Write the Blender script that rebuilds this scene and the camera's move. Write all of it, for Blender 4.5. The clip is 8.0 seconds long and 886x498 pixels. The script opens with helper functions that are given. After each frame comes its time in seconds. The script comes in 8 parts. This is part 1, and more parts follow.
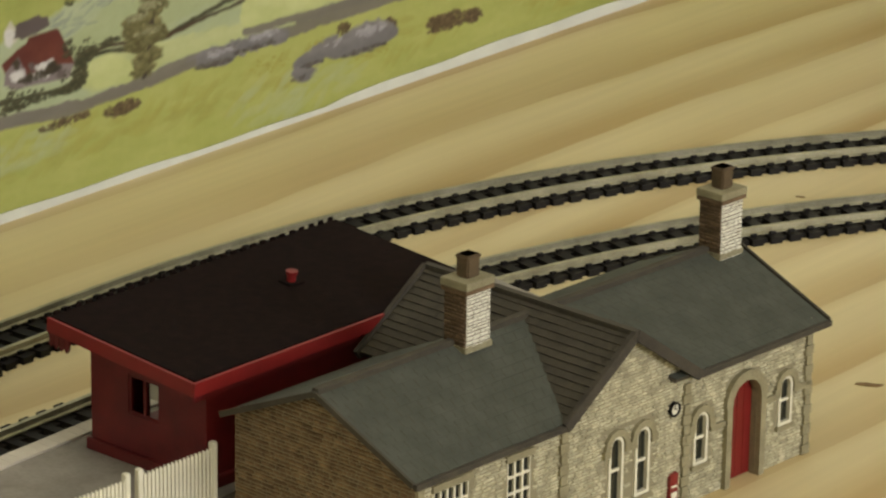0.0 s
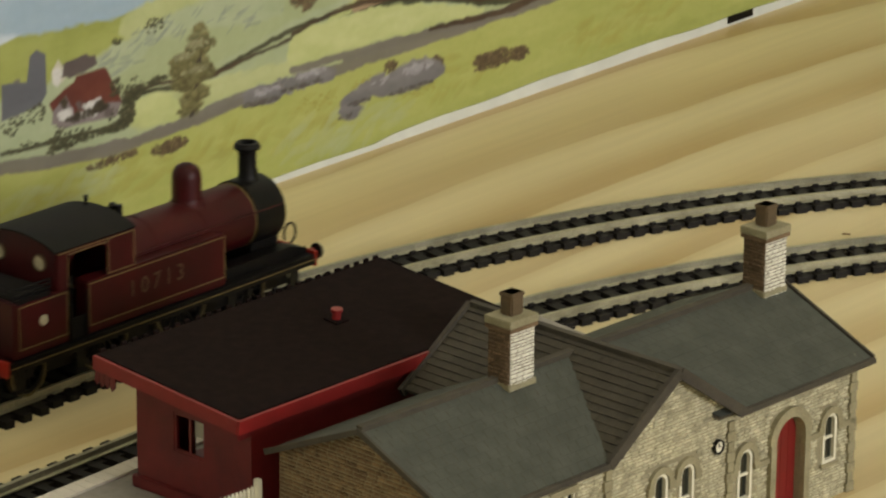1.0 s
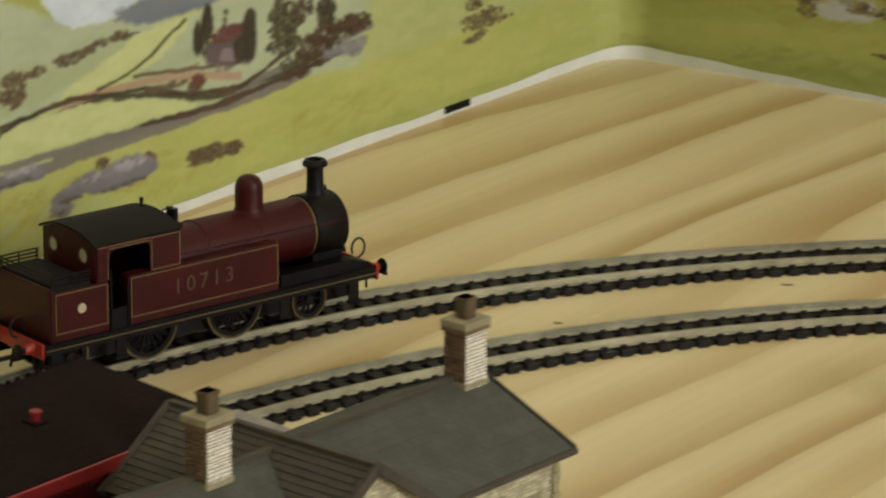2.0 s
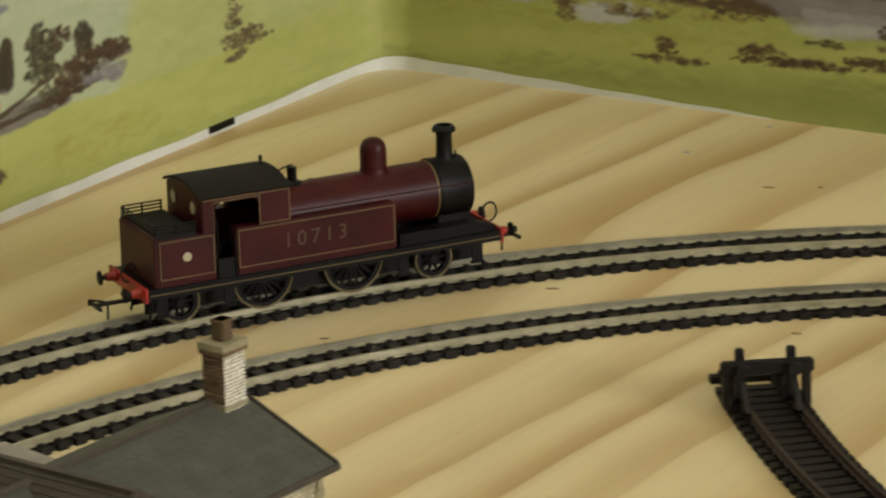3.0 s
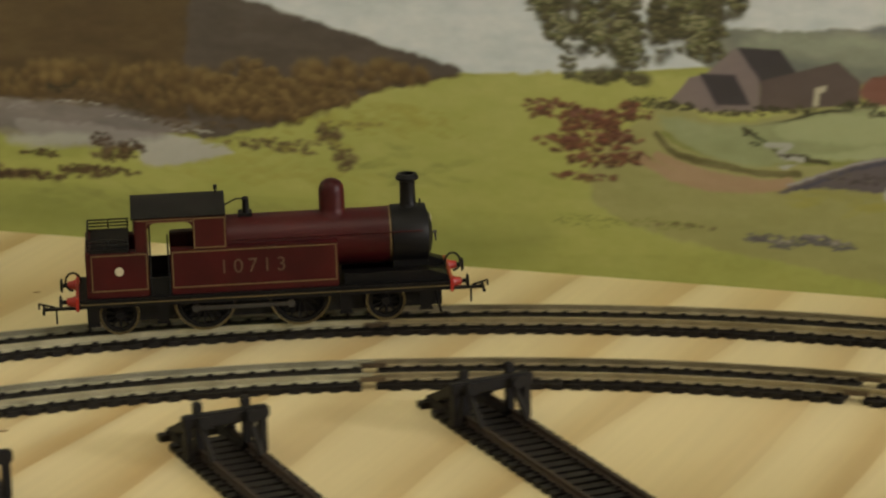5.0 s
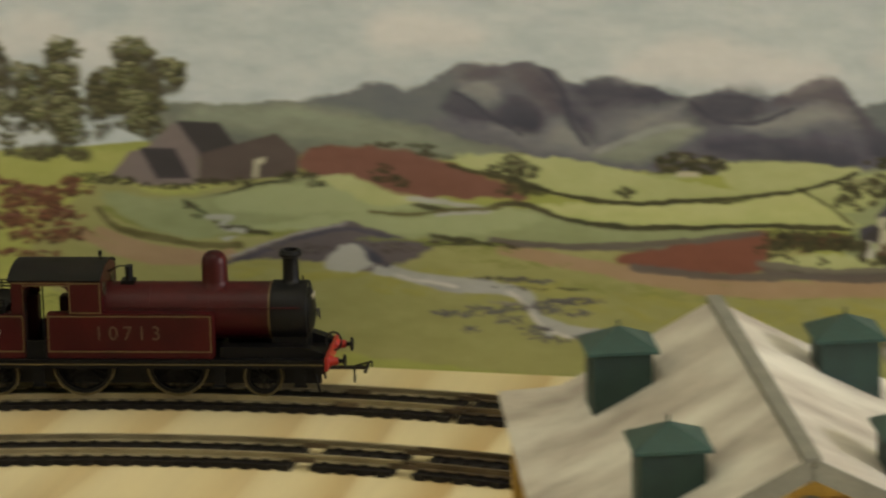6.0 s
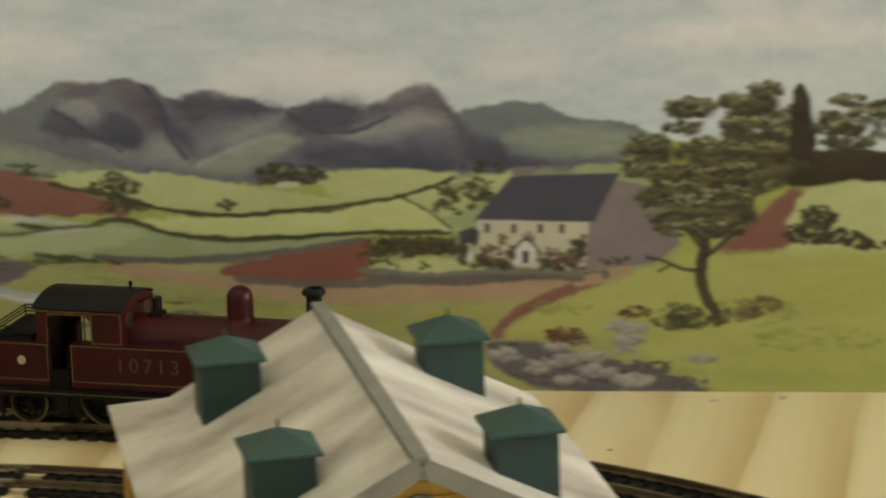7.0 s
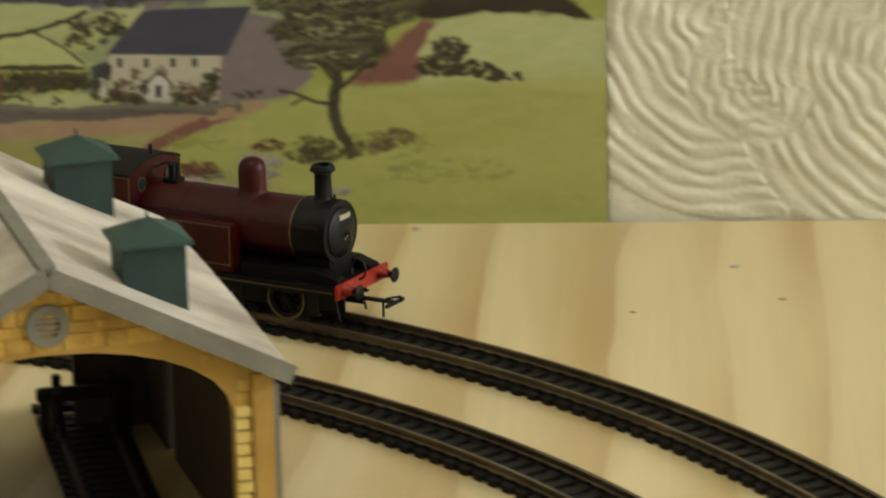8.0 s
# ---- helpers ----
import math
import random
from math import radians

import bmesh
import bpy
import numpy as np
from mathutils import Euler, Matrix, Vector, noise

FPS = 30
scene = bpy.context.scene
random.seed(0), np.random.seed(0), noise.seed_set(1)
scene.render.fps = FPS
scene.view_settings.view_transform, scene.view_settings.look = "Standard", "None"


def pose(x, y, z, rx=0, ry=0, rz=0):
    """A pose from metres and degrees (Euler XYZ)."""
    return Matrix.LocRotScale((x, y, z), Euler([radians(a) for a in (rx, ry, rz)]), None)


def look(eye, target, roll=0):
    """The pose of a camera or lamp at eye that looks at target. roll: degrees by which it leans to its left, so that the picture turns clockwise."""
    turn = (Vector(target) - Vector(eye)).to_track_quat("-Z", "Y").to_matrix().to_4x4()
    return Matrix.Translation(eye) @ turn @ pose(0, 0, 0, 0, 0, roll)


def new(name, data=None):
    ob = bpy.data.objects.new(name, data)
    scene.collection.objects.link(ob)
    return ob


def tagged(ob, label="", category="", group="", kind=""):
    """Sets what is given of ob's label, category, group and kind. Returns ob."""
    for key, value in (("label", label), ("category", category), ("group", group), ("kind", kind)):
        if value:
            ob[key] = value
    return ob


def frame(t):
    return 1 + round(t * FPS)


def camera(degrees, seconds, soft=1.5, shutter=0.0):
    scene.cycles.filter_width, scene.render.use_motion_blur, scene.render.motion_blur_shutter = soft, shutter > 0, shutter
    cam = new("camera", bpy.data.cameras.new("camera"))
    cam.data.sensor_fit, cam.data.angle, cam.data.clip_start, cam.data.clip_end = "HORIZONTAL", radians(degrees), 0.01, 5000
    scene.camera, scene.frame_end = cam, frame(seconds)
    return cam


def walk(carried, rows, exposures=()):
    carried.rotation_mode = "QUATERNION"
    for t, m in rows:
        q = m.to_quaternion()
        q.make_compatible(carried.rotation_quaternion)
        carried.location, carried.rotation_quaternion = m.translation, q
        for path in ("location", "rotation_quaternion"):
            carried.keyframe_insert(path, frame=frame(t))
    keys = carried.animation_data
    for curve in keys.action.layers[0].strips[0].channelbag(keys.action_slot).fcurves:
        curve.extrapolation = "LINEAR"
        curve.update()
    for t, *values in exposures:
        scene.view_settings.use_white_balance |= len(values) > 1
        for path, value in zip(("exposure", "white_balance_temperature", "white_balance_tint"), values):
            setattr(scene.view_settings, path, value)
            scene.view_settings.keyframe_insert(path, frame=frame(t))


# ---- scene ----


def turned(x, y, z, yaw, pitch, roll):
    """A camera pose from its eye, yaw to the left of +y, pitch up and roll, in degrees."""
    a, b = radians(yaw), radians(pitch)
    ahead = Vector((-math.sin(a) * math.cos(b), math.cos(a) * math.cos(b), math.sin(b)))
    eye = Vector((x, y, z))
    return look(eye, eye + ahead, roll)


# The camera stands about 1.4 m from the layout and pans with a long lens.
PATH = [
    (0, 0.8660, -1.3775, 0.4161, 38.220, -19.195, 0.816),
    (0.5, 0.8657, -1.3763, 0.4157, 38.782, -18.936, 0.676),
    (1, 0.8701, -1.3780, 0.4179, 39.079, -18.684, 0.486),
    (1.5, 0.8761, -1.3702, 0.4186, 37.624, -17.962, 0.539),
    (2, 0.8841, -1.3632, 0.4201, 35.550, -17.399, 0.455),
    (2.2, 0.8882, -1.3612, 0.4198, 34.934, -17.252, 0.108),
    (3.3, 0.9060, -1.3547, 0.4246, 31.663, -17.306, -1.718),
    (3.5, 0.9114, -1.3550, 0.4235, 30.749, -16.942, -1.550),
    (4, 0.9211, -1.3526, 0.4214, 27.563, -16.664, -1.340),
    (4.2, 0.9286, -1.3529, 0.4228, 26.306, -16.683, -1.390),
    (5.3, 0.9547, -1.3419, 0.3942, 20.983, -14.693, -1.575),
    (5.5, 0.9520, -1.3424, 0.3977, 19.363, -14.612, -1.039),
    (5.7, 0.9536, -1.3474, 0.3998, 17.475, -14.308, -0.935),
    (6, 0.9548, -1.3531, 0.4011, 14.281, -14.245, -1.388),
    (6.5, 0.9537, -1.3503, 0.3983, 11.527, -14.831, -2.038),
    (7, 0.9574, -1.3667, 0.4027, 8.269, -14.183, -2.070),
    (7.5, 0.9665, -1.3722, 0.3963, 5.955, -15.347, -1.918),
    (8, 0.9656, -1.3756, 0.3806, 3.082, -15.822, -1.251),
]
cam = camera(12.960, 8.0, soft=2.2, shutter=0.4)
# the clip's camera opens a little and cools as it pans away from the station
EXPOSURES = [(0, -0.10, 6500, 10), (1.5, -0.09, 6500, 10), (2.2, -0.06, 6550, 11), (3.5, -0.02, 6600, 12), (4, 0.08, 6650, 13), (5.5, 0.09, 6550, 11), (6.5, 0.05, 6400, 9), (7.5, 0.10, 6250, 9), (8, -0.01, 6350, 10)]
walk(cam, [(t, turned(*row)) for t, *row in PATH], EXPOSURES)

# ---- light: a window to one side and a ceiling lamp, both outside the view ----
world = bpy.data.worlds.new("room")
scene.world = world
world.use_nodes = True
bg = world.node_tree.nodes["Background"]
bg.inputs["Color"].default_value = (1.0, 0.92, 0.75, 1)
bg.inputs["Strength"].default_value = 0.03


def area_lamp(name, eye, target, wide, high, watts, colour):
    data = bpy.data.lights.new(name, "AREA")
    data.shape, data.size, data.size_y, data.energy, data.color = "RECTANGLE", wide, high, watts, colour
    lamp = new(name, data)
    lamp.matrix_world = look(eye, target)
    return lamp


area_lamp("window_light", (5.4, -0.60, 1.45), (0.6, -0.35, 0.0), 1.9, 1.0, 165.0, (0.98, 0.965, 0.955))
area_lamp("ceiling_light", (0.7, -0.75, 1.52), (0.6, -0.4, 0.0), 0.5, 0.5, 4.0, (0.985, 0.935, 0.77))

# ---- materials ----
def lin(c):
    return tuple(v / 12.92 if v <= 0.04045 else ((v + 0.055) / 1.055) ** 2.4 for v in c) + (1.0,)


def hexc(h):
    return lin(tuple(int(h[i:i + 2], 16) / 255 for i in (0, 2, 4)))


def mat(name, colours, scale=60.0, detail=4.0, rough=0.6, metal=0.0, bump=0.0, stretch=(1, 1, 1), spread=0.0, fine=0.0, spec=0.5):
    """A mottled material: two to four colours over noise, finer grain, random tint per object, fine relief."""
    m = bpy.data.materials.new(name)
    m.use_nodes = True
    nt = m.node_tree
    b = nt.nodes["Principled BSDF"]
    n = nt.nodes.new
    co = n("ShaderNodeTexCoord")
    mp = n("ShaderNodeMapping")
    mp.inputs["Scale"].default_value = stretch
    nt.links.new(co.outputs["Object"], mp.inputs["Vector"])
    nz = n("ShaderNodeTexNoise")
    nz.inputs["Scale"].default_value, nz.inputs["Detail"].default_value = scale, detail
    nt.links.new(mp.outputs["Vector"], nz.inputs["Vector"])
    ramp = n("ShaderNodeValToRGB")
    while len(ramp.color_ramp.elements) < len(colours):
        ramp.color_ramp.elements.new(0.5)
    for k, c in enumerate(colours):
        e = ramp.color_ramp.elements[k]
        e.position = 0.3 + 0.4 * k / max(1, len(colours) - 1)
        e.color = hexc(c)
    nt.links.new(nz.outputs["Fac"], ramp.inputs["Fac"])
    out = ramp.outputs["Color"]
    if fine or spread:
        hsv = n("ShaderNodeHueSaturation")
        nt.links.new(out, hsv.inputs["Color"])
        fn = n("ShaderNodeTexNoise")
        fn.inputs["Scale"].default_value, fn.inputs["Detail"].default_value = scale * 9, 3
        nt.links.new(mp.outputs["Vector"], fn.inputs["Vector"])
        a = n("ShaderNodeMapRange")
        a.inputs["To Min"].default_value, a.inputs["To Max"].default_value = 1 - fine, 1 + fine
        a.inputs["From Min"].default_value, a.inputs["From Max"].default_value = 0.3, 0.7
        nt.links.new(fn.outputs["Fac"], a.inputs["Value"])
        inf = n("ShaderNodeNewGeometry")
        r = n("ShaderNodeMapRange")
        r.inputs["To Min"].default_value, r.inputs["To Max"].default_value = 1 - spread, 1 + spread
        nt.links.new(inf.outputs["Random Per Island"], r.inputs["Value"])
        mul = n("ShaderNodeMath")
        mul.operation = "MULTIPLY"
        nt.links.new(a.outputs["Result"], mul.inputs[0])
        nt.links.new(r.outputs["Result"], mul.inputs[1])
        nt.links.new(mul.outputs[0], hsv.inputs["Value"])
        out = hsv.outputs["Color"]
    nt.links.new(out, b.inputs["Base Color"])
    b.inputs["Roughness"].default_value, b.inputs["Metallic"].default_value = rough, metal
    b.inputs["Specular IOR Level"].default_value = spec
    if bump:
        bp = n("ShaderNodeBump")
        bp.inputs["Strength"].default_value, bp.inputs["Distance"].default_value = 0.6, bump
        bn = n("ShaderNodeTexNoise")
        bn.inputs["Scale"].default_value, bn.inputs["Detail"].default_value = scale * 6, 3
        nt.links.new(mp.outputs["Vector"], bn.inputs["Vector"])
        nt.links.new(bn.outputs["Fac"], bp.inputs["Height"])
        nt.links.new(bp.outputs["Normal"], b.inputs["Normal"])
    return m


def wood_board():
    """Pale pine plywood: wandering growth bands along the board, each darkening slowly and ending at a sharp edge."""
    m = bpy.data.materials.new("pine_plywood")
    m.use_nodes = True
    nt = m.node_tree
    b = nt.nodes["Principled BSDF"]
    n = nt.nodes.new

    def link(out, to):
        nt.links.new(out, to)

    def noise(vector, scale, detail, rough=0.5):
        x = n("ShaderNodeTexNoise")
        x.inputs["Scale"].default_value, x.inputs["Detail"].default_value, x.inputs["Roughness"].default_value = scale, detail, rough
        link(vector, x.inputs["Vector"])
        return x.outputs["Fac"]

    def maths(kind, a, b2):
        x = n("ShaderNodeMath")
        x.operation = kind
        for k, v in enumerate((a, b2)):
            if isinstance(v, (int, float)):
                x.inputs[k].default_value = v
            else:
                link(v, x.inputs[k])
        return x.outputs[0]

    def stretched(scale, turn=0.0):
        mp = n("ShaderNodeMapping")
        mp.inputs["Scale"].default_value = scale
        mp.inputs["Rotation"].default_value = (0, 0, radians(turn))
        link(co.outputs["Object"], mp.inputs["Vector"])
        return mp.outputs["Vector"]

    co = n("ShaderNodeTexCoord")
    sep = n("ShaderNodeSeparateXYZ")
    link(stretched((1, 1, 1), 2.0), sep.inputs[0])
    slow = noise(stretched((1.0, 0.22, 1.0)), 8.0, 1.5)
    wave = noise(stretched((1.0, 0.45, 1.0)), 22.0, 2.0)
    across = maths("ADD", sep.outputs["X"], maths("ADD", maths("MULTIPLY", slow, 0.085), maths("MULTIPLY", wave, 0.007)))
    band = maths("FRACT", maths("MULTIPLY", across, 26.0), 0.0)
    ramp = n("ShaderNodeValToRGB")
    for k, (p, c) in enumerate(((0.0, "ccb98a"), (0.14, "d9caa0"), (0.40, "d6c69a"), (0.62, "c9b586"), (0.84, "ba9f6c"), (0.93, "b69966"))):
        if k > 1:
            ramp.color_ramp.elements.new(p)
        ramp.color_ramp.elements[k].position, ramp.color_ramp.elements[k].color = p, hexc(c)
    link(band, ramp.inputs["Fac"])
    # some bands are faint, and broad stains lie over all
    strength = n("ShaderNodeMapRange")
    strength.inputs["From Min"].default_value, strength.inputs["From Max"].default_value = 0.34, 0.62
    strength.inputs["To Min"].default_value, strength.inputs["To Max"].default_value = 0.25, 0.9
    link(noise(stretched((1.0, 0.18, 1.0)), 17.0, 2.0), strength.inputs["Value"])
    fade = n("ShaderNodeMix")
    fade.data_type = "RGBA"
    fade.inputs["A"].default_value = hexc("d6c79b")
    link(strength.outputs["Result"], fade.inputs["Factor"])
    link(ramp.outputs["Color"], fade.inputs["B"])
    grain = noise(stretched((1.0, 0.03, 1.0)), 300.0, 3.0)
    stain = noise(stretched((1.0, 0.3, 1.0)), 11.0, 3.0)
    hsv = n("ShaderNodeHueSaturation")
    r = n("ShaderNodeMapRange")
    r.inputs["From Min"].default_value, r.inputs["From Max"].default_value = 0.3, 0.7
    r.inputs["To Min"].default_value, r.inputs["To Max"].default_value = 0.965, 1.03
    link(grain, r.inputs["Value"])
    q = n("ShaderNodeMapRange")
    q.inputs["From Min"].default_value, q.inputs["From Max"].default_value = 0.3, 0.7
    q.inputs["To Min"].default_value, q.inputs["To Max"].default_value = 0.95, 1.04
    link(stain, q.inputs["Value"])
    link(maths("MULTIPLY", r.outputs["Result"], q.outputs["Result"]), hsv.inputs["Value"])
    link(fade.outputs["Result"], hsv.inputs["Color"])
    link(hsv.outputs["Color"], b.inputs["Base Color"])
    b.inputs["Roughness"].default_value = 0.42
    bp = n("ShaderNodeBump")
    bp.inputs["Strength"].default_value, bp.inputs["Distance"].default_value = 0.2, 0.0002
    link(grain, bp.inputs["Height"])
    link(bp.outputs["Normal"], b.inputs["Normal"])
    return m


BOARD = wood_board()
PLASTER = mat("textured_plaster", ["d2d0bd", "dcdac9", "e4e2d3"], 14, rough=0.75, bump=0.0004, fine=0.04)
CEIL = mat("ceiling_paint", ["d8d2c0", "e0dac8"], 6, rough=0.9)
FLOORM = mat("carpet", ["4a4038", "5a4e44"], 40, rough=0.95)
RAIL = mat("nickel_silver", ["96927c", "aaa68f", "bab69f"], 90, rough=0.38, metal=0.55, fine=0.1)
# two browner rail metals: dimmer reflections are put into their colour
MIDRAIL = mat("brown_rail_metal", ["7d7258", "92866a", "a59a7c"], 70, rough=0.42, metal=0.5, fine=0.12)
DARKRAIL = mat("dark_rail_metal", ["43372a", "584a37", "6e5f47"], 60, rough=0.45, metal=0.4, fine=0.15)
RUSTY = mat("rusted_rail", ["2c2019", "3a2b20"], 150, rough=0.6, metal=0.3)
SLEEPER = mat("black_plastic_sleeper", ["110e0c", "191512"], 120, rough=0.6, fine=0.15, spec=0.25)
MAROON = mat("maroon_paint", ["2c0608", "35080a", "3e0b0c"], 60, rough=0.42, fine=0.05, spec=0.22)
BLACK = mat("satin_black_paint", ["050404", "080707", "0c0a0a"], 80, rough=0.48, fine=0.1, spec=0.2)
SOOT = mat("sooty_black", ["0e0c0a", "161310"], 80, rough=0.7, fine=0.1, spec=0.2)
LINING = mat("straw_lining", ["5c4d2c", "685831"], 200, rough=0.5)
NUMERAL = mat("faded_numeral", ["422f1c", "4d3823"], 300, rough=0.55)
TYRE = mat("wheel_tyre", ["5a5138", "6b614a"], 200, rough=0.35, metal=0.7)
SPOKE = mat("wheel_black", ["080707", "0e0c0c"], 200, rough=0.55, spec=0.2)
BUFRED = mat("buffer_red", ["861a12", "9c2416"], 120, rough=0.4)
STEEL = mat("dull_steel", ["3c3a38", "4a4846"], 200, rough=0.4, metal=0.6)
CREST = mat("crest_cream", ["a0987e", "b4ac92"], 300, rough=0.5)
GLASS = mat("dark_window_glass", ["20231f", "2a2d28"], 100, rough=0.12)
STONE = mat("grey_stone", ["97927a", "b3ad92", "c8c3a8"], 240, rough=0.85, spread=0.2, fine=0.12, bump=0.0002)
MORTAR = mat("stone_mortar", ["827b63", "8f886f"], 200, rough=0.9, fine=0.1)
DRESSED = mat("dressed_stone", ["7f785e", "958e72"], 160, rough=0.85, fine=0.12, bump=0.0002)
RUBBLE = mat("brown_rubble", ["604c35", "735d42", "86704f"], 260, rough=0.85, spread=0.22, fine=0.15, bump=0.0002)
SLATE = mat("grey_slate", ["3c3f39", "43463f", "4a4d46"], 120, rough=0.75, spread=0.03, fine=0.08)
RIDGE = mat("ridge_tile", ["38332a", "453f34"], 160, rough=0.8, fine=0.1)
DARKTRIM = mat("weathered_bargeboard", ["342f28", "443e34"], 160, rough=0.8, fine=0.15)
BRICK = mat("brown_brick", ["4c3c29", "624e38", "786248"], 220, rough=0.85, spread=0.2, fine=0.15)
WHITEST = mat("white_brick_face", ["d2cfc0", "e6e3d6"], 300, rough=0.85, fine=0.12, bump=0.0003)
POT = mat("chimney_pot", ["4a3c28", "5c4b33"], 200, rough=0.8, fine=0.15)
WHITE = mat("cream_white_paint", ["d6d2bf", "e2decc"], 120, rough=0.5)
REDDOOR = mat("red_door_paint", ["6c1311", "781715"], 120, rough=0.45)
REDWALL = mat("crimson_board", ["560c10", "621113", "6b1517"], 100, rough=0.5, fine=0.06)
REDTRIM = mat("crimson_trim", ["701414", "7e1919"], 100, rough=0.45)
FELT = mat("dark_roof_felt", ["130b0a", "190f0d", "1f1311"], 300, rough=0.95, fine=0.2, bump=0.0002, spec=0.1)
PLATFORM = mat("grey_platform", ["85807a", "918b84", "9a948d"], 90, rough=0.9, fine=0.08)
SLAB = mat("white_edge_slab", ["cfc8bc", "dad3c7"], 120, rough=0.85, spread=0.08)
CARDROOF = mat("printed_card_roof", ["968b81", "aea69b", "c4bfb4", "d0ccc1"], 24, 5, rough=0.65, fine=0.05, stretch=(1, 1.7, 1))
CARDEDGE = mat("grey_card_edge", ["6f6d62", "7d7b70"], 90, rough=0.8, fine=0.08)
YBRICK = mat("yellow_brick_card", ["a8843a", "c09a45", "d0ac58"], 120, rough=0.7, spread=0.16, fine=0.1)
YMORT = mat("yellow_mortar", ["a5833c", "b28f46"], 120, rough=0.8)
GREEN = mat("dark_green_card", ["142926", "19312d", "1e3833"], 80, rough=0.6, fine=0.06)
GREENTOP = mat("green_card_top", ["1f3933", "264640"], 80, rough=0.6, fine=0.06)
STOPM = mat("buffer_stop_black", ["0e0b0a", "16110e"], 150, rough=0.6, fine=0.15, spec=0.3)
DIRT = mat("grey_fleck", ["8c9092", "a0a4a6"], 300, rough=0.4)
KNOT = mat("wood_knot", ["6b4f2c", "7d5f38"], 300, rough=0.5)
QUOIN = mat("pale_quoin_card", ["c4ac5c", "d4be70", "dccb84"], 150, rough=0.7, spread=0.1, fine=0.06)
# dark card: the shade inside the shed is put into its colour
SHEDSHADE = mat("shaded_shed_card", ["3c3128", "483c31"], 60, rough=0.85)


# ---- mesh helpers ----
def V3(*a):
    return Vector(a)


def box(bm, x0, x1, y0, y1, z0, z1, m=None):
    vs = [bm.verts.new((x, y, z)) for z in (z0, z1) for x, y in ((x0, y0), (x1, y0), (x1, y1), (x0, y1))]
    if m is not None:
        for v in vs:
            v.co = m @ v.co
    for f in ((3, 2, 1, 0), (4, 5, 6, 7), (0, 1, 5, 4), (1, 2, 6, 5), (2, 3, 7, 6), (3, 0, 4, 7)):
        bm.faces.new([vs[i] for i in f])
    return vs


def rod(bm, p, q, r, r2=None, seg=12):
    """A rod or cone from p to q."""
    p, q = Vector(p), Vector(q)
    m = Matrix.Translation((p + q) / 2) @ (q - p).to_track_quat("Z", "Y").to_matrix().to_4x4()
    bmesh.ops.create_cone(bm, cap_ends=True, segments=seg, radius1=r, radius2=r if r2 is None else r2, depth=(q - p).length, matrix=m)


def lathe(bm, prof, seg=24, m=None):
    """Turns a profile of (radius, height) round the z axis."""
    rings = []
    for r, z in prof:
        rings.append([bm.verts.new((max(r, 1e-5) * math.cos(2 * math.pi * k / seg), max(r, 1e-5) * math.sin(2 * math.pi * k / seg), z)) for k in range(seg)])
    if m is not None:
        for ring in rings:
            for v in ring:
                v.co = m @ v.co
    for a, b in zip(rings, rings[1:]):
        for k in range(seg):
            bm.faces.new((a[k], a[(k + 1) % seg], b[(k + 1) % seg], b[k]))
    bm.faces.new(rings[0][::-1])
    bm.faces.new(rings[-1])


def extrude(bm, poly, depth, m=None):
    """A flat polygon in xy, given depth along +z, then moved by m."""
    a = [bm.verts.new((x, y, 0)) for x, y in poly]
    b = [bm.verts.new((x, y, depth)) for x, y in poly]
    n = len(poly)
    bm.faces.new(a[::-1])
    bm.faces.new(b)
    for k in range(n):
        bm.faces.new((a[k], a[(k + 1) % n], b[(k + 1) % n], b[k]))
    if m is not None:
        for v in a + b:
            v.co = m @ v.co


def part(name, bm, material, parent=None, label="", bevel=0.0, smooth=True):
    """Links a bmesh as one mesh object under a thing or a part."""
    if bevel:
        bmesh.ops.bevel(bm, geom=bm.edges[:], offset=bevel, segments=2, affect="EDGES", clamp_overlap=True)
    bmesh.ops.recalc_face_normals(bm, faces=bm.faces[:])
    me = bpy.data.meshes.new(name)
    bm.to_mesh(me)
    bm.free()
    me.materials.append(material)
    if smooth:
        me.polygons.foreach_set("use_smooth", [True] * len(me.polygons))
        me.set_sharp_from_angle(angle=radians(32))
    ob = new(name, me)
    if parent is not None:
        ob.parent = parent
    if label:
        ob["label"] = label
    return ob


def soup(name, verts, faces, material, parent=None, label="", kind=""):
    """Links plain vertices and faces as one mesh object."""
    me = bpy.data.meshes.new(name)
    me.from_pydata(verts, [], faces)
    me.materials.append(material)
    ob = new(name, me)
    if parent is not None:
        ob.parent = parent
    return tagged(ob, label, "", "", kind)


def B():
    return bmesh.new()

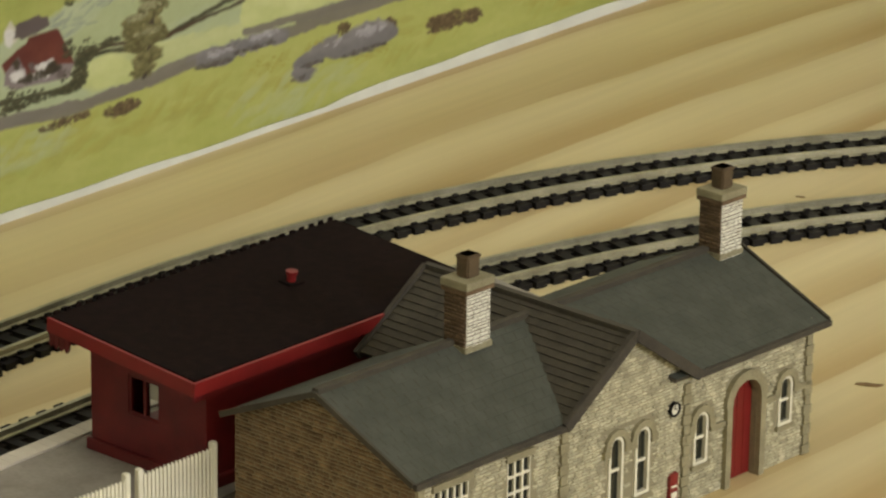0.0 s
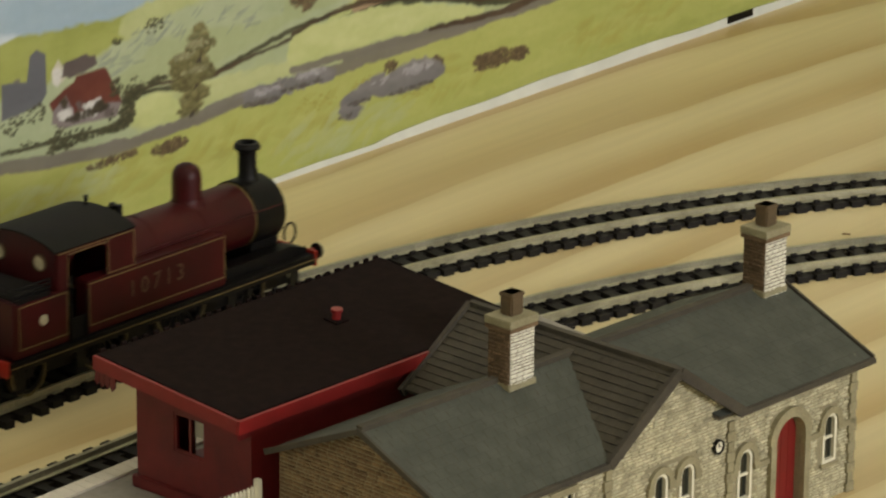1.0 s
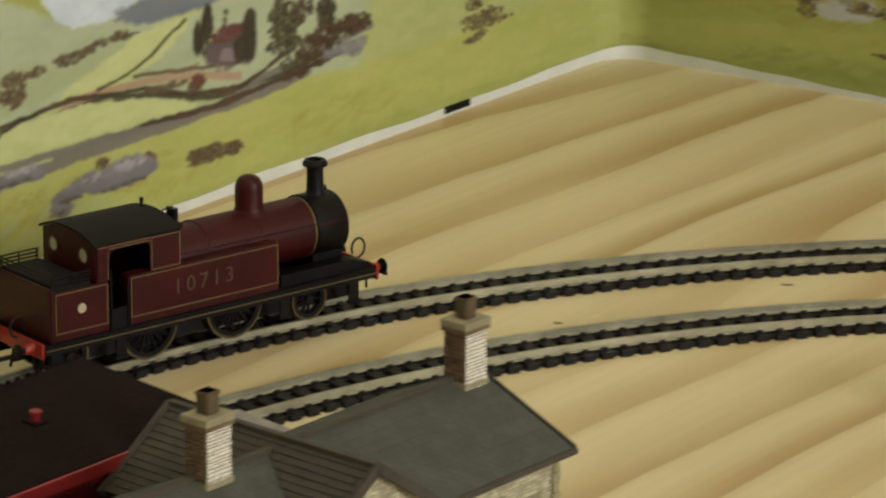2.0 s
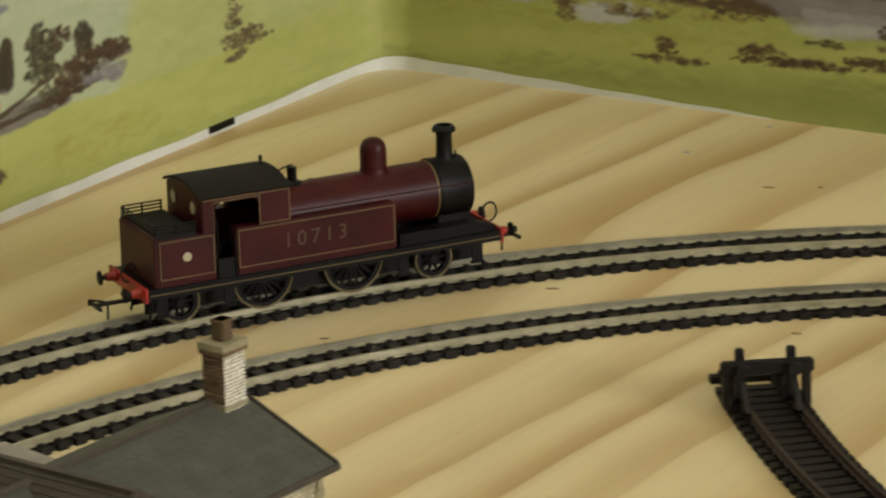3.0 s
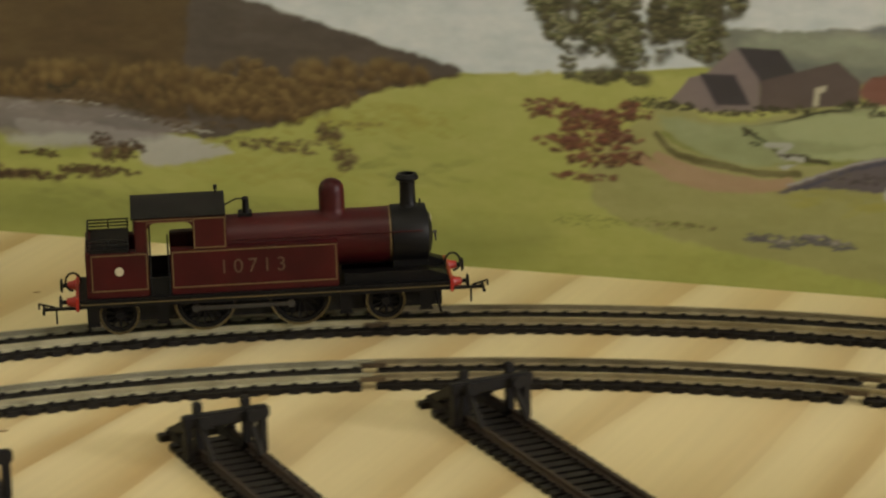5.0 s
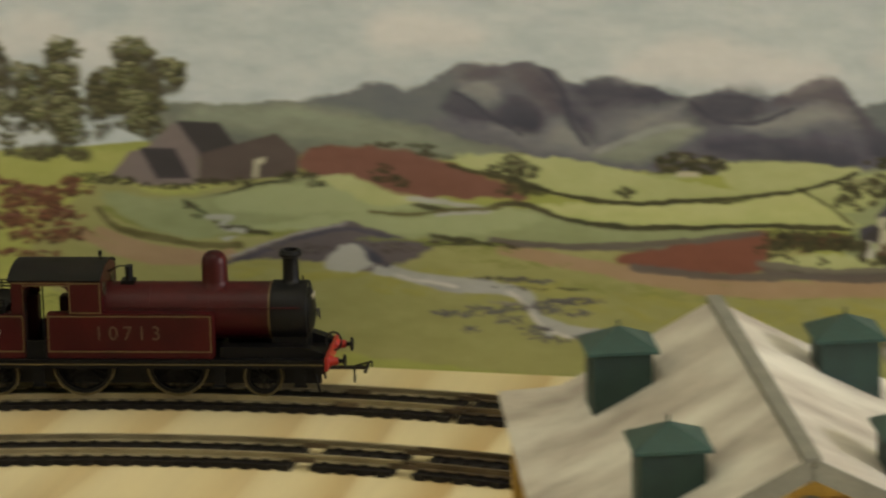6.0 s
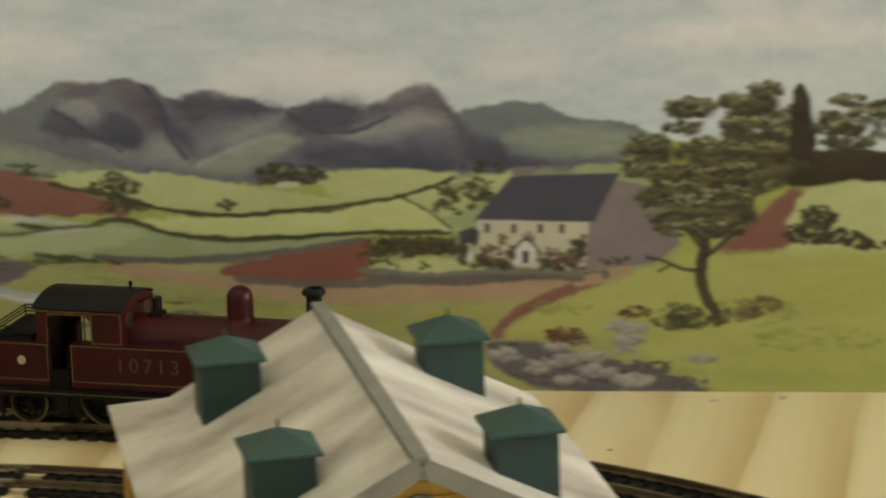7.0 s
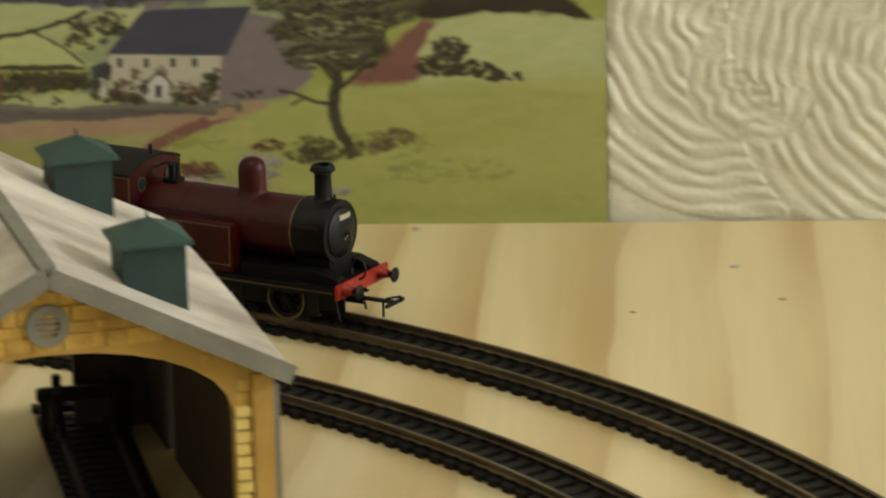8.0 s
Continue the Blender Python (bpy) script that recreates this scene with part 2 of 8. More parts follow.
# ---- the room and the baseboard ----
bm = B()
box(bm, -0.02, 2.3, -1.2, 0.0, -0.012, 0.0)
BOARD_THING = tagged(part("baseboard", bm, BOARD, smooth=False), "pale pine plywood baseboard with brown wavy grain", "baseboard", kind="structure")
bm = B()
box(bm, -0.2, 6.0, -2.6, 0.1, -0.82, -0.8)
tagged(part("floor", bm, FLOORM, smooth=False), "brown carpeted room floor", "floor", kind="structure")
bm = B()
box(bm, -0.2, 6.0, -2.6, 0.1, 2.0, 2.05)
tagged(part("ceiling", bm, CEIL, smooth=False), "plain off-white ceiling", "ceiling", kind="structure")
for nm, (x0, x1, y0, y1, z0, z1) in (("wall_west", (-0.1, -0.004, -2.6, 0.1, -0.8, 2.0)), ("wall_south", (-0.2, 6.0, -2.65, -2.6, -0.8, 2.0)),
                                     ("wall_east", (5.9, 5.95, -2.6, 0.1, -0.8, 2.0)), ("wall_north_base", (-0.1, 6.0, 0.012, 0.1, -0.8, 2.0))):
    bm = B()
    box(bm, x0, x1, y0, y1, z0, z1)
    tagged(part(nm, bm, PLASTER, smooth=False), "cream painted plaster wall", "wall", kind="structure")


def swirled_plaster():
    """Combed plaster: overlapping fans of ripples, as real relief on the north wall."""
    rng = np.random.RandomState(7)
    nx, nz = 400, 330
    xs, zs = np.linspace(0.9525, 1.25, nx), np.linspace(-0.01, 0.24, nz)
    gx, gz = np.meshgrid(xs, zs)
    h = np.zeros_like(gx)
    fans = [(rng.uniform(0.93, 1.27), rng.uniform(-0.02, 0.26), rng.uniform(0.04, 0.07), rng.uniform(0, 6.3), rng.uniform(0.75, 1.2)) for _ in range(26)]
    fans += [(1.000, 0.075, 0.075, 4.0, 1.0), (1.066, 0.060, 0.070, 3.7, 0.9), (1.005, 0.052, 0.024, 4.2, 1.0)]
    for cx, cz, big, aim, squash in fans:
        dx, dz = gx - cx, (gz - cz) * squash
        r, a = np.hypot(dx, dz), np.arctan2(dz, dx)
        wob = 0.0006 * np.sin(gx * 330 + gz * 270) + 0.0012 * np.sin(5 * a + cx * 90) + 0.0007 * np.sin(11 * a)
        fade = 0.35 + 0.65 * (0.5 + 0.5 * np.sin(gx * 210 + 3 * np.sin(gz * 160 + cx * 50)))
        rip = np.abs(np.sin((r + wob) * math.pi / 0.0058)) ** 1.1
        inside = (r < big) & (np.cos(a - aim) > -0.35)
        h = np.where(inside, 0.0004 + 0.0011 * rip * fade * np.clip((big - r) / 0.01, 0, 1) ** 0.5, h)
    h += 0.0003 * rng.rand(nz, nx)
    verts = np.stack([gx, 0.0024 - h, gz], -1).reshape(-1, 3).tolist()
    faces = [(j * nx + i, j * nx + i + 1, (j + 1) * nx + i + 1, (j + 1) * nx + i) for j in range(nz - 1) for i in range(nx - 1)]
    ob = soup("wall_north", verts, faces, PLASTER)
    ob.data.polygons.foreach_set("use_smooth", [True] * len(ob.data.polygons))
    bm = B()
    box(bm, -0.004, 1.25, 0.0028, 0.012, 0.24, 2.0)
    box(bm, 1.25, 5.9, 0.003, 0.012, -0.8, 2.0)
    box(bm, -0.004, 1.25, 0.006, 0.012, -0.8, 0.24)
    part("plain_wall", bm, PLASTER, ob, smooth=False)
    return tagged(ob, "cream plaster wall combed in overlapping swirls", "wall", kind="structure")


swirled_plaster()

# ---- track ----
R_OUT, R_IN, END = 0.4985, 0.4400, radians(180)
CENTRES = {R_OUT: (0.5825, -0.5490), R_IN: (0.5860, -0.5573)}
RAIL_TOP = 0.0051


def on_track(R, s):
    """Place and heading at s metres along a track, from where its curve begins."""
    arc = R * END
    CX, CY = CENTRES[R]
    if s < 0:
        p, t = V3(CX + R * math.cos(END), CY + R * math.sin(END), 0), V3(math.sin(END), -math.cos(END), 0)
        return p + t * s, t
    if s > arc:
        return V3(CX + R, CY - (s - arc), 0), V3(0, -1, 0)
    a = END - s / R
    return V3(CX + R * math.cos(a), CY + R * math.sin(a), 0), V3(math.sin(a), -math.cos(a), 0)


RAIL_PROFILE = ((-0.0011, 0.0024), (0.0011, 0.0024), (0.0011, 0.0028), (0.0004, 0.0032), (0.0004, 0.0043), (0.0007, 0.0045), (0.0007, 0.0051), (-0.0007, 0.0051), (-0.0007, 0.0045), (-0.0004, 0.0043), (-0.0004, 0.0032), (-0.0011, 0.0028))


def sweep_rail(name, path, side, material, parent):
    """A rail of section RAIL_PROFILE along a list of (place, heading), at a distance to its side."""
    verts, faces, k = [], [], len(RAIL_PROFILE)
    for p, t in path:
        n = V3(-t.y, t.x, 0)
        verts += [tuple(p + n * (side + a) + V3(0, 0, b)) for a, b in RAIL_PROFILE]
    for i in range(len(path) - 1):
        faces += [(i * k + j, i * k + (j + 1) % k, (i + 1) * k + (j + 1) % k, (i + 1) * k + j) for j in range(k)]
    faces += [tuple(range(k)), tuple(range((len(path) - 1) * k, len(path) * k))]
    ob = soup(name, verts, faces, material, parent)
    return ob


def sleeper_mesh():
    bm = B()
    box(bm, -0.0021, 0.0021, -0.0133, 0.0133, 0.0, 0.0022)
    for y in (-0.0083, 0.0083):
        for d in (-0.0018, 0.0018):
            box(bm, -0.001, 0.001, y + d - 0.0005, y + d + 0.0005, 0.0024, 0.0032)
    me = bpy.data.meshes.new("sleeper")
    bm.to_mesh(me)
    bm.free()
    me.materials.append(SLEEPER)
    return me


SLEEPER_MESH = sleeper_mesh()
JOINTS = (111.8, 89.3, 84.6)


def sleeper_at(p, t, parent):
    ob = new("sleeper", SLEEPER_MESH)
    ob.parent = parent
    ob.matrix_basis = Matrix.Translation(p) @ Matrix.Rotation(math.atan2(t.y, t.x), 4, "Z")


def running_line(R, label):
    line = tagged(new("railway_track"), label, "railway track", "running lines")
    before, after = 0.62, 0.5
    total = before + R * END + after
    path = [on_track(R, -before + total * k / 330) for k in range(331)]
    joints = [R * (END - radians(a)) for a in JOINTS]
    # bright rail lengths up to the first joint; browner beyond, coloured for darker reflections
    ends = [-before] + joints + [total - before]
    for k, (a, b) in enumerate(zip(ends, ends[1:])):
        steps = max(8, int((b - a) / 0.006))
        piece = [on_track(R, a + 0.0002 + (b - a - 0.0004) * j / steps) for j in range(steps + 1)]
        for side in (0.0083, -0.0083):
            sweep_rail("rail", piece, side, (RAIL, MIDRAIL, MIDRAIL, DARKRAIL)[k], line)
    s, rest = -before, []
    while s < total - before:
        if min(abs(s - j) for j in joints) > 0.0024:
            p, t = on_track(R, s)
            if -0.06 < s < 1.5:
                sleeper_at(p, t, line)
            else:
                rest.append((p, t))
        s += 0.0072
    bm = B()
    for p, t in rest:
        box(bm, -0.0017, 0.0017, -0.015, 0.015, 0.0, 0.0024, Matrix.Translation(p) @ Matrix.Rotation(math.atan2(t.y, t.x), 4, "Z"))
    for side in (0.0083, -0.0083):
        web = B()
        for (q0, t0), (q1, t1) in zip(path, path[1:]):
            mid = (q0 + q1) / 2
            if min((mid - on_track(R, j)[0]).length for j in joints) > 0.0030:
                h = (q1 - q0).length / 2
                box(web, -h, h, -0.0033, 0.0033, 0, 0.0017, Matrix.Translation(mid + V3(-t0.y, t0.x, 0) * side) @ Matrix.Rotation(math.atan2(t0.y, t0.x), 4, "Z"))
        part("web", web, SLEEPER, line, smooth=False)
    tagged(part("far_sleepers", bm, SLEEPER, line, smooth=False), kind="stuff")
    for j in joints:
        p, t = on_track(R, j)
        m = Matrix.Translation(p) @ Matrix.Rotation(math.atan2(t.y, t.x), 4, "Z")
        for y in (-0.0083, 0.0083):
            bm = B()
            box(bm, -0.0045, 0.0045, y - 0.0012, y + 0.0012, 0.0023, 0.0040, m)
            part("fishplate", bm, DARKRAIL, line, "tarnished metal rail joiner", smooth=False)
    return line


running_line(R_OUT, "outer curved nickel-silver track on black plastic sleepers")
running_line(R_IN, "inner curved nickel-silver track on black plastic sleepers")

# ---- the tank locomotive ----
def railed(R, s):
    """The pose of the locomotive, mid wheelbase at s along the track."""
    a, b = on_track(R, s - 0.0483)[0], on_track(R, s + 0.0483)[0]
    d = b - a
    return Matrix.Translation((a + b) / 2 + V3(0, 0, RAIL_TOP)) @ Matrix.Rotation(math.atan2(d.y, d.x), 4, "Z")


def spoked_wheel(name, r, spokes, parent, y, thick=0.0026):
    """A spoked wheel round its own y axis, with a bright tyre."""
    turn = Matrix.Rotation(radians(90), 4, "X")
    wheel = part(name, wheel_centre(r, spokes, thick, turn), SPOKE, parent)
    bm = B()
    lathe_ring(bm, r - 0.0008, r, thick, turn, 40)
    tyre = part("tyre", bm, TYRE, parent, "worn brassy metal tyre")
    wheel.matrix_basis = tyre.matrix_basis = pose(0, y, 0)


def lathe_ring(bm, r0, r1, thick, m, seg):
    prof = ((r0, -thick / 2), (r1, -thick / 2), (r1, thick / 2), (r0, thick / 2))
    rings = [[bm.verts.new(m @ V3(r * math.cos(2 * math.pi * k / seg), r * math.sin(2 * math.pi * k / seg), z)) for k in range(seg)] for r, z in prof]
    for i in range(4):
        a, b = rings[i], rings[(i + 1) % 4]
        for k in range(seg):
            bm.faces.new((a[k], a[(k + 1) % seg], b[(k + 1) % seg], b[k]))


def wheel_centre(r, spokes, thick, turn):
    bm = B()
    lathe_ring(bm, r - 0.0022, r - 0.0009, thick * 0.8, turn, 40)
    rod(bm, turn @ V3(0, 0, -thick * 0.6), turn @ V3(0, 0, thick * 0.6), r * 0.2, seg=16)
    for k in range(spokes):
        a = 2 * math.pi * k / spokes
        rod(bm, turn @ V3(math.cos(a) * r * 0.12, math.sin(a) * r * 0.12, 0), turn @ V3(math.cos(a) * (r - 0.0016), math.sin(a) * (r - 0.0016), 0), 0.0007, 0.0005, 6)
    return bm


def lined_panel(parent, x0, x1, z0, z1, y):
    """Four straw-coloured lining strips round a side panel."""
    w, d = 0.00035, 0.00012 * (1 if y > 0 else -1)
    lo, hi = min(y, y + d), max(y, y + d)
    for a, b, c, e in ((x0, x1, z0, z0 + w), (x0, x1, z1 - w, z1), (x0, x0 + w, z0 + w, z1 - w), (x1 - w, x1, z0 + w, z1 - w)):
        bm = B()
        box(bm, a, b, lo, hi, c, e)
        part("lining", bm, LINING, parent, smooth=False)


def text_mesh(name, words, size, material, parent, m, label=""):
    curve = bpy.data.curves.new(name, "FONT")
    curve.body, curve.size, curve.extrude, curve.align_x, curve.align_y = words, size, 0.00006, "CENTER", "CENTER"
    curve.space_character = 1.4
    tmp = bpy.data.objects.new(name, curve)
    me = bpy.data.meshes.new_from_object(tmp)
    bpy.data.objects.remove(tmp)
    me.materials.clear()
    me.materials.append(material)
    ob = new(name, me)
    ob.parent = parent
    ob.matrix_basis = m
    if label:
        ob["label"] = label
    return ob


def locomotive():
    loco = tagged(new("steam_locomotive"), "maroon and black model tank locomotive on the outer track", "locomotive")
    W = 0.0155
    # footplate and frames
    bm = B()
    box(bm, -0.0625, 0.0715, -0.0165, 0.0165, 0.0140, 0.0154)
    part("footplate", bm, BLACK, loco, bevel=0.0002)
    for y in (-0.0163, 0.0163):
        bm = B()
        box(bm, -0.0625, 0.0715, y - 0.0004, y + 0.0004, 0.0122, 0.0140)
        v = part("valance", bm, BLACK, loco, smooth=False)
        bm = B()
        yy = y + 0.0005 * (1 if y > 0 else -1)
        box(bm, -0.062, 0.0710, yy - 0.0001, yy + 0.0001, 0.0136, 0.0139)
        part("lining", bm, LINING, v, smooth=False)
    bm = B()
    for y in (-0.006, 0.006):
        box(bm, -0.06, 0.069, y - 0.0005, y + 0.0005, 0.004, 0.0140)
    box(bm, -0.03, 0.03, -0.005, 0.005, 0.005, 0.0140)
    part("frame", bm, SPOKE, loco, smooth=False)
    # side tanks
    for sgn in (-1, 1):
        bm = B()
        y0, y1 = sorted((sgn * 0.0098, sgn * W))
        box(bm, -0.029, 0.0314, y0, y1, 0.0154, 0.0320)
        tank = part("side_tank", bm, MAROON, loco, "maroon side tank lined in straw", bevel=0.0005)
        lined_panel(tank, -0.0284, 0.0308, 0.0180, 0.0314, sgn * W)
        turn = Matrix.Translation((0.0005, sgn * (W + 0.0001), 0.0248)) @ Matrix.Rotation(radians(90), 4, "X")
        if sgn > 0:
            turn = turn @ Matrix.Rotation(math.pi, 4, "Y")
        text_mesh("running_number", "10713", 0.0074, NUMERAL, tank, turn, "faded straw painted number")
        bm = B()
        box(bm, -0.058, -0.0368, y0, y1, 0.0154, 0.0320)
        side = part("bunker_side", bm, MAROON, loco, bevel=0.0004)
        lined_panel(side, -0.0575, -0.0373, 0.0180, 0.0314, sgn * W)
        bm = B()
        rod(bm, (-0.0475, sgn * W, 0.0252), (-0.0475, sgn * (W + 0.0003), 0.0252), 0.0016, seg=24)
        part("crest", bm, CREST, side, "round pale transfer crest")
        # cab side forward of the doorway
        bm = B()
        y2, y3 = sorted((sgn * 0.0148, sgn * W))
        box(bm, -0.0205, -0.0085, y2, y3, 0.0318, 0.0440)
        cs = part("cab_side", bm, MAROON, loco, bevel=0.0003)
        lined_panel(cs, -0.0202, -0.0088, 0.0324, 0.0436, sgn * W)
        bm = B()
        box(bm, -0.0413, -0.0368, y2, y3, 0.0320, 0.0440)
        part("cab_side", bm, MAROON, loco, bevel=0.0003)
        bm = B()
        box(bm, -0.0368, -0.0205, y2, y3, 0.0424, 0.0440)
        part("cab_side", bm, MAROON, loco, smooth=False)
        for a, b, c, e in ((-0.0410, -0.0205, 0.0434, 0.0437), (-0.0371, -0.0369, 0.0324, 0.0424), (-0.0368, -0.0205, 0.0425, 0.0428)):
            bm = B()
            lo, hi = sorted((sgn * W, sgn * (W + 0.00012)))
            box(bm, a, b, lo, hi, c, e)
            part("lining", bm, LINING, cs, smooth=False)
        for x, k in ((-0.0368, 1), (-0.0205, -1)):
            bm = B()
            extrude(bm, [(x, 0.0424), (x + k * 0.0022, 0.0424), (x + k * 0.0007, 0.0417), (x, 0.0402)], 0.0006, Matrix.Translation((0, hi, 0)) @ Matrix.Rotation(radians(90), 4, "X"))
            part("doorway_corner", bm, MAROON, cs, smooth=False)
        bm = B()
        rod(bm, (-0.0362, sgn * 0.0158, 0.014), (-0.0362, sgn * 0.0158, 0.036), 0.0003, seg=8)
        rod(bm, (-0.0297, sgn * 0.0158, 0.014), (-0.0297, sgn * 0.0158, 0.030), 0.0003, seg=8)
        part("handrail", bm, BLACK, loco)
        bm = B()
        box(bm, -0.0368, -0.029, y2, y3, 0.0154, 0.0223)
        part("cab_door", bm, BLACK, loco, smooth=False)
        for x in (-0.0325, 0.0335, -0.0575, 0.0625):
            bm = B()
            box(bm, x - 0.0025, x + 0.0025, sgn * 0.0155 - 0.0009, sgn * 0.0155 + 0.0009, 0.0052, 0.0058)
            box(bm, x - 0.002, x + 0.002, sgn * 0.0155 - 0.0003, sgn * 0.0155 + 0.0003, 0.0055, 0.0140)
            part("footstep", bm, BLACK, loco, smooth=False)
    # bunker
    bm = B()
    box(bm, -0.0595, -0.0575, -W, W, 0.0154, 0.0330)
    part("bunker_back", bm, MAROON, loco, bevel=0.0004)
    bm = B()
    extrude(bm, [(-0.0575, 0.0320), (-0.0437, 0.0320), (-0.0437, 0.034), (-0.0575, 0.0335)], 0.027, Matrix.Translation((0, 0.0135, 0)) @ Matrix.Rotation(radians(90), 4, "X"))
    part("coal_bunker", bm, SOOT, loco, smooth=False)
    for sgn in (-1, 1):
        bm = B()
        box(bm, -0.0588, -0.044, sgn * 0.0148 - 0.0003, sgn * 0.0148 + 0.0003, 0.0320, 0.0336)
        part("bunker_plate", bm, BLACK, loco, smooth=False)
        for z in (0.0346, 0.0358, 0.0370):
            bm = B()
            rod(bm, (-0.0585, sgn * 0.0148, z), (-0.0435, sgn * 0.0148, z), 0.00032, seg=6)
            part("coal_rail", bm, BLACK, loco)
    for x in (-0.0585, -0.051, -0.0440):
        for y in (-0.0148, 0.0148):
            bm = B()
            rod(bm, (x, y, 0.0325), (x, y, 0.0372), 0.0003, seg=6)
            part("coal_rail_stay", bm, BLACK, loco)
    for z in (0.0346, 0.0358, 0.0370):
        bm = B()
        rod(bm, (-0.0585, -0.0148, z), (-0.0585, 0.0148, z), 0.00032, seg=6)
        part("coal_rail", bm, BLACK, loco)
    # cab ends and roof
    arc = [(0.0155 * math.sin(radians(a)) / math.sin(radians(52)), 0.0440 + 0.0035 * (math.cos(radians(a)) - math.cos(radians(52))) / (1 - math.cos(radians(52)))) for a in range(-52, 53, 8)]
    stand = Matrix(((0, 0, 1, 0), (1, 0, 0, 0), (0, 1, 0, 0), (0, 0, 0, 1)))
    for x in (-0.0415, -0.0095):
        bm = B()
        extrude(bm, [(-0.0148, 0.0154), (0.0148, 0.0154)] + [(a * 0.955, b - 0.0003) for a, b in arc[::-1]], 0.0007, Matrix.Translation((x, 0, 0)) @ stand)
        end = part("cab_end", bm, MAROON, loco, smooth=False)
        for y in (-0.0085, 0.0085):
            bm = B()
            turn = Matrix.Translation((x + (0.0009 if x > -0.02 else -0.0002), y, 0.0398)) @ Matrix.Rotation(radians(90), 4, "Y")
            lathe_ring(bm, 0.0021, 0.0026, 0.0006, turn, 24)
            part("window_ring", bm, TYRE, end)
            bm = B()
            rod(bm, (x - 0.0003, y, 0.0398), (x + 0.001, y, 0.0398), 0.0021, seg=24)
            part("window_pane", bm, CREST if x < -0.02 else GLASS, end)
    bm = B()
    outer = [(a * 1.03, b + 0.0006) for a, b in arc]
    extrude(bm, outer + arc[::-1], 0.0340, Matrix.Translation((-0.0425, 0, 0)) @ stand)
    roof = part("cab_roof", bm, SOOT, loco, "matt black curved cab roof")
    bm = B()
    rod(bm, (-0.0115, 0.002, 0.0465), (-0.0115, 0.002, 0.0508), 0.0004, seg=8)
    rod(bm, (-0.0115, 0.002, 0.0496), (-0.0115, 0.002, 0.0512), 0.0007, seg=8)
    part("whistle", bm, BLACK, roof)
    # boiler
    lie = Matrix.Rotation(radians(90), 4, "Y")
    zc, rb = 0.0298, 0.0103
    bm = B()
    lathe(bm, [(rb, -0.0095), (rb, 0.0515)], 48, Matrix.Translation((0, 0, zc)) @ lie)
    part("boiler", bm, MAROON, loco, "maroon boiler barrel")
    for x in (0.0075, 0.029, 0.051):
        bm = B()
        lathe_ring(bm, rb - 0.0002, rb + 0.00018, 0.0006, Matrix.Translation((x, 0, zc)) @ lie, 48)
        part("boiler_band", bm, MAROON if x < 0.04 else LINING, loco)
    bm = B()
    lathe(bm, [(rb + 0.0006, 0.0517), (rb + 0.0006, 0.0640), (rb + 0.0003, 0.0645)], 48, Matrix.Translation((0, 0, zc)) @ lie)
    box(bm, 0.0517, 0.0642, -0.0072, 0.0072, 0.0154, 0.024)
    smoke = part("smokebox", bm, BLACK, loco)
    bm = B()
    lathe(bm, [(0.0086, 0.0644), (0.0084, 0.0650), (0.0065, 0.0660), (0.0035, 0.0666), (0.0004, 0.0668)], 40, Matrix.Translation((0, 0, zc)) @ lie)
    door = part("smokebox_door", bm, BLACK, smoke)
    bm = B()
    rod(bm, (0.0666, 0, zc), (0.0684, 0, zc), 0.0006, seg=10)
    rod(bm, (0.0680, 0, zc), (0.0680, 0.001, zc - 0.0036), 0.0003, seg=8)
    rod(bm, (0.0676, 0, zc), (0.0676, -0.003, zc - 0.0016), 0.0003, seg=8)
    part("door_handle", bm, STEEL, door)
    bm = B()
    box(bm, 0.0650, 0.0664, -0.0032, 0.0032, zc + 0.0048, zc + 0.0064)
    part("front_plate", bm, CREST, door, "small pale plate", smooth=False)
    bm = B()
    lathe(bm, [(0.0049, -0.0012), (0.0043, 0.0), (0.0033, 0.0009), (0.00295, 0.002), (0.0028, 0.0088), (0.0030, 0.0100), (0.0042, 0.0106), (0.0043, 0.0113), (0.0035, 0.0126), (0.0026, 0.0127), (0.0024, 0.0095)], 32, Matrix.Translation((0.0582, 0, 0.0396)))
    part("chimney", bm, BLACK, loco)
    bm = B()
    lathe(bm, [(0.0066, -0.0018), (0.0056, 0.0), (0.0049, 0.0009), (0.0047, 0.002), (0.0047, 0.0082), (0.0044, 0.0100), (0.0035, 0.0116), (0.002, 0.0125), (0.0003, 0.0128)], 36, Matrix.Translation((0.0305, 0, 0.0391)))
    part("steam_dome", bm, MAROON, loco, "polished maroon steam dome")
    bm = B()
    box(bm, -0.0036, 0.0014, -0.0028, 0.0028, 0.0390, 0.0412)
    for y in (-0.0013, 0.0013):
        rod(bm, (-0.0008, y, 0.041), (-0.0008, y, 0.0462), 0.0012, seg=12)
    part("safety_valve", bm, BLACK, loco)
    bm = B()
    rod(bm, (-0.0085, 0, 0.044), (-0.004, 0, 0.0462), 0.0003, seg=6)
    rod(bm, (-0.004, 0, 0.0462), (-0.001, 0, 0.0458), 0.0003, seg=6)
    part("pipe", bm, BLACK, loco)
    bm = B()
    rod(bm, (0.0600, -0.0016, 0.0398), (0.0600, -0.0016, 0.0425), 0.0004, seg=6)
    rod(bm, (0.0625, 0, 0.0392), (0.0625, 0, 0.0425), 0.0004, seg=6)
    part("lamp_iron", bm, BLACK, loco)
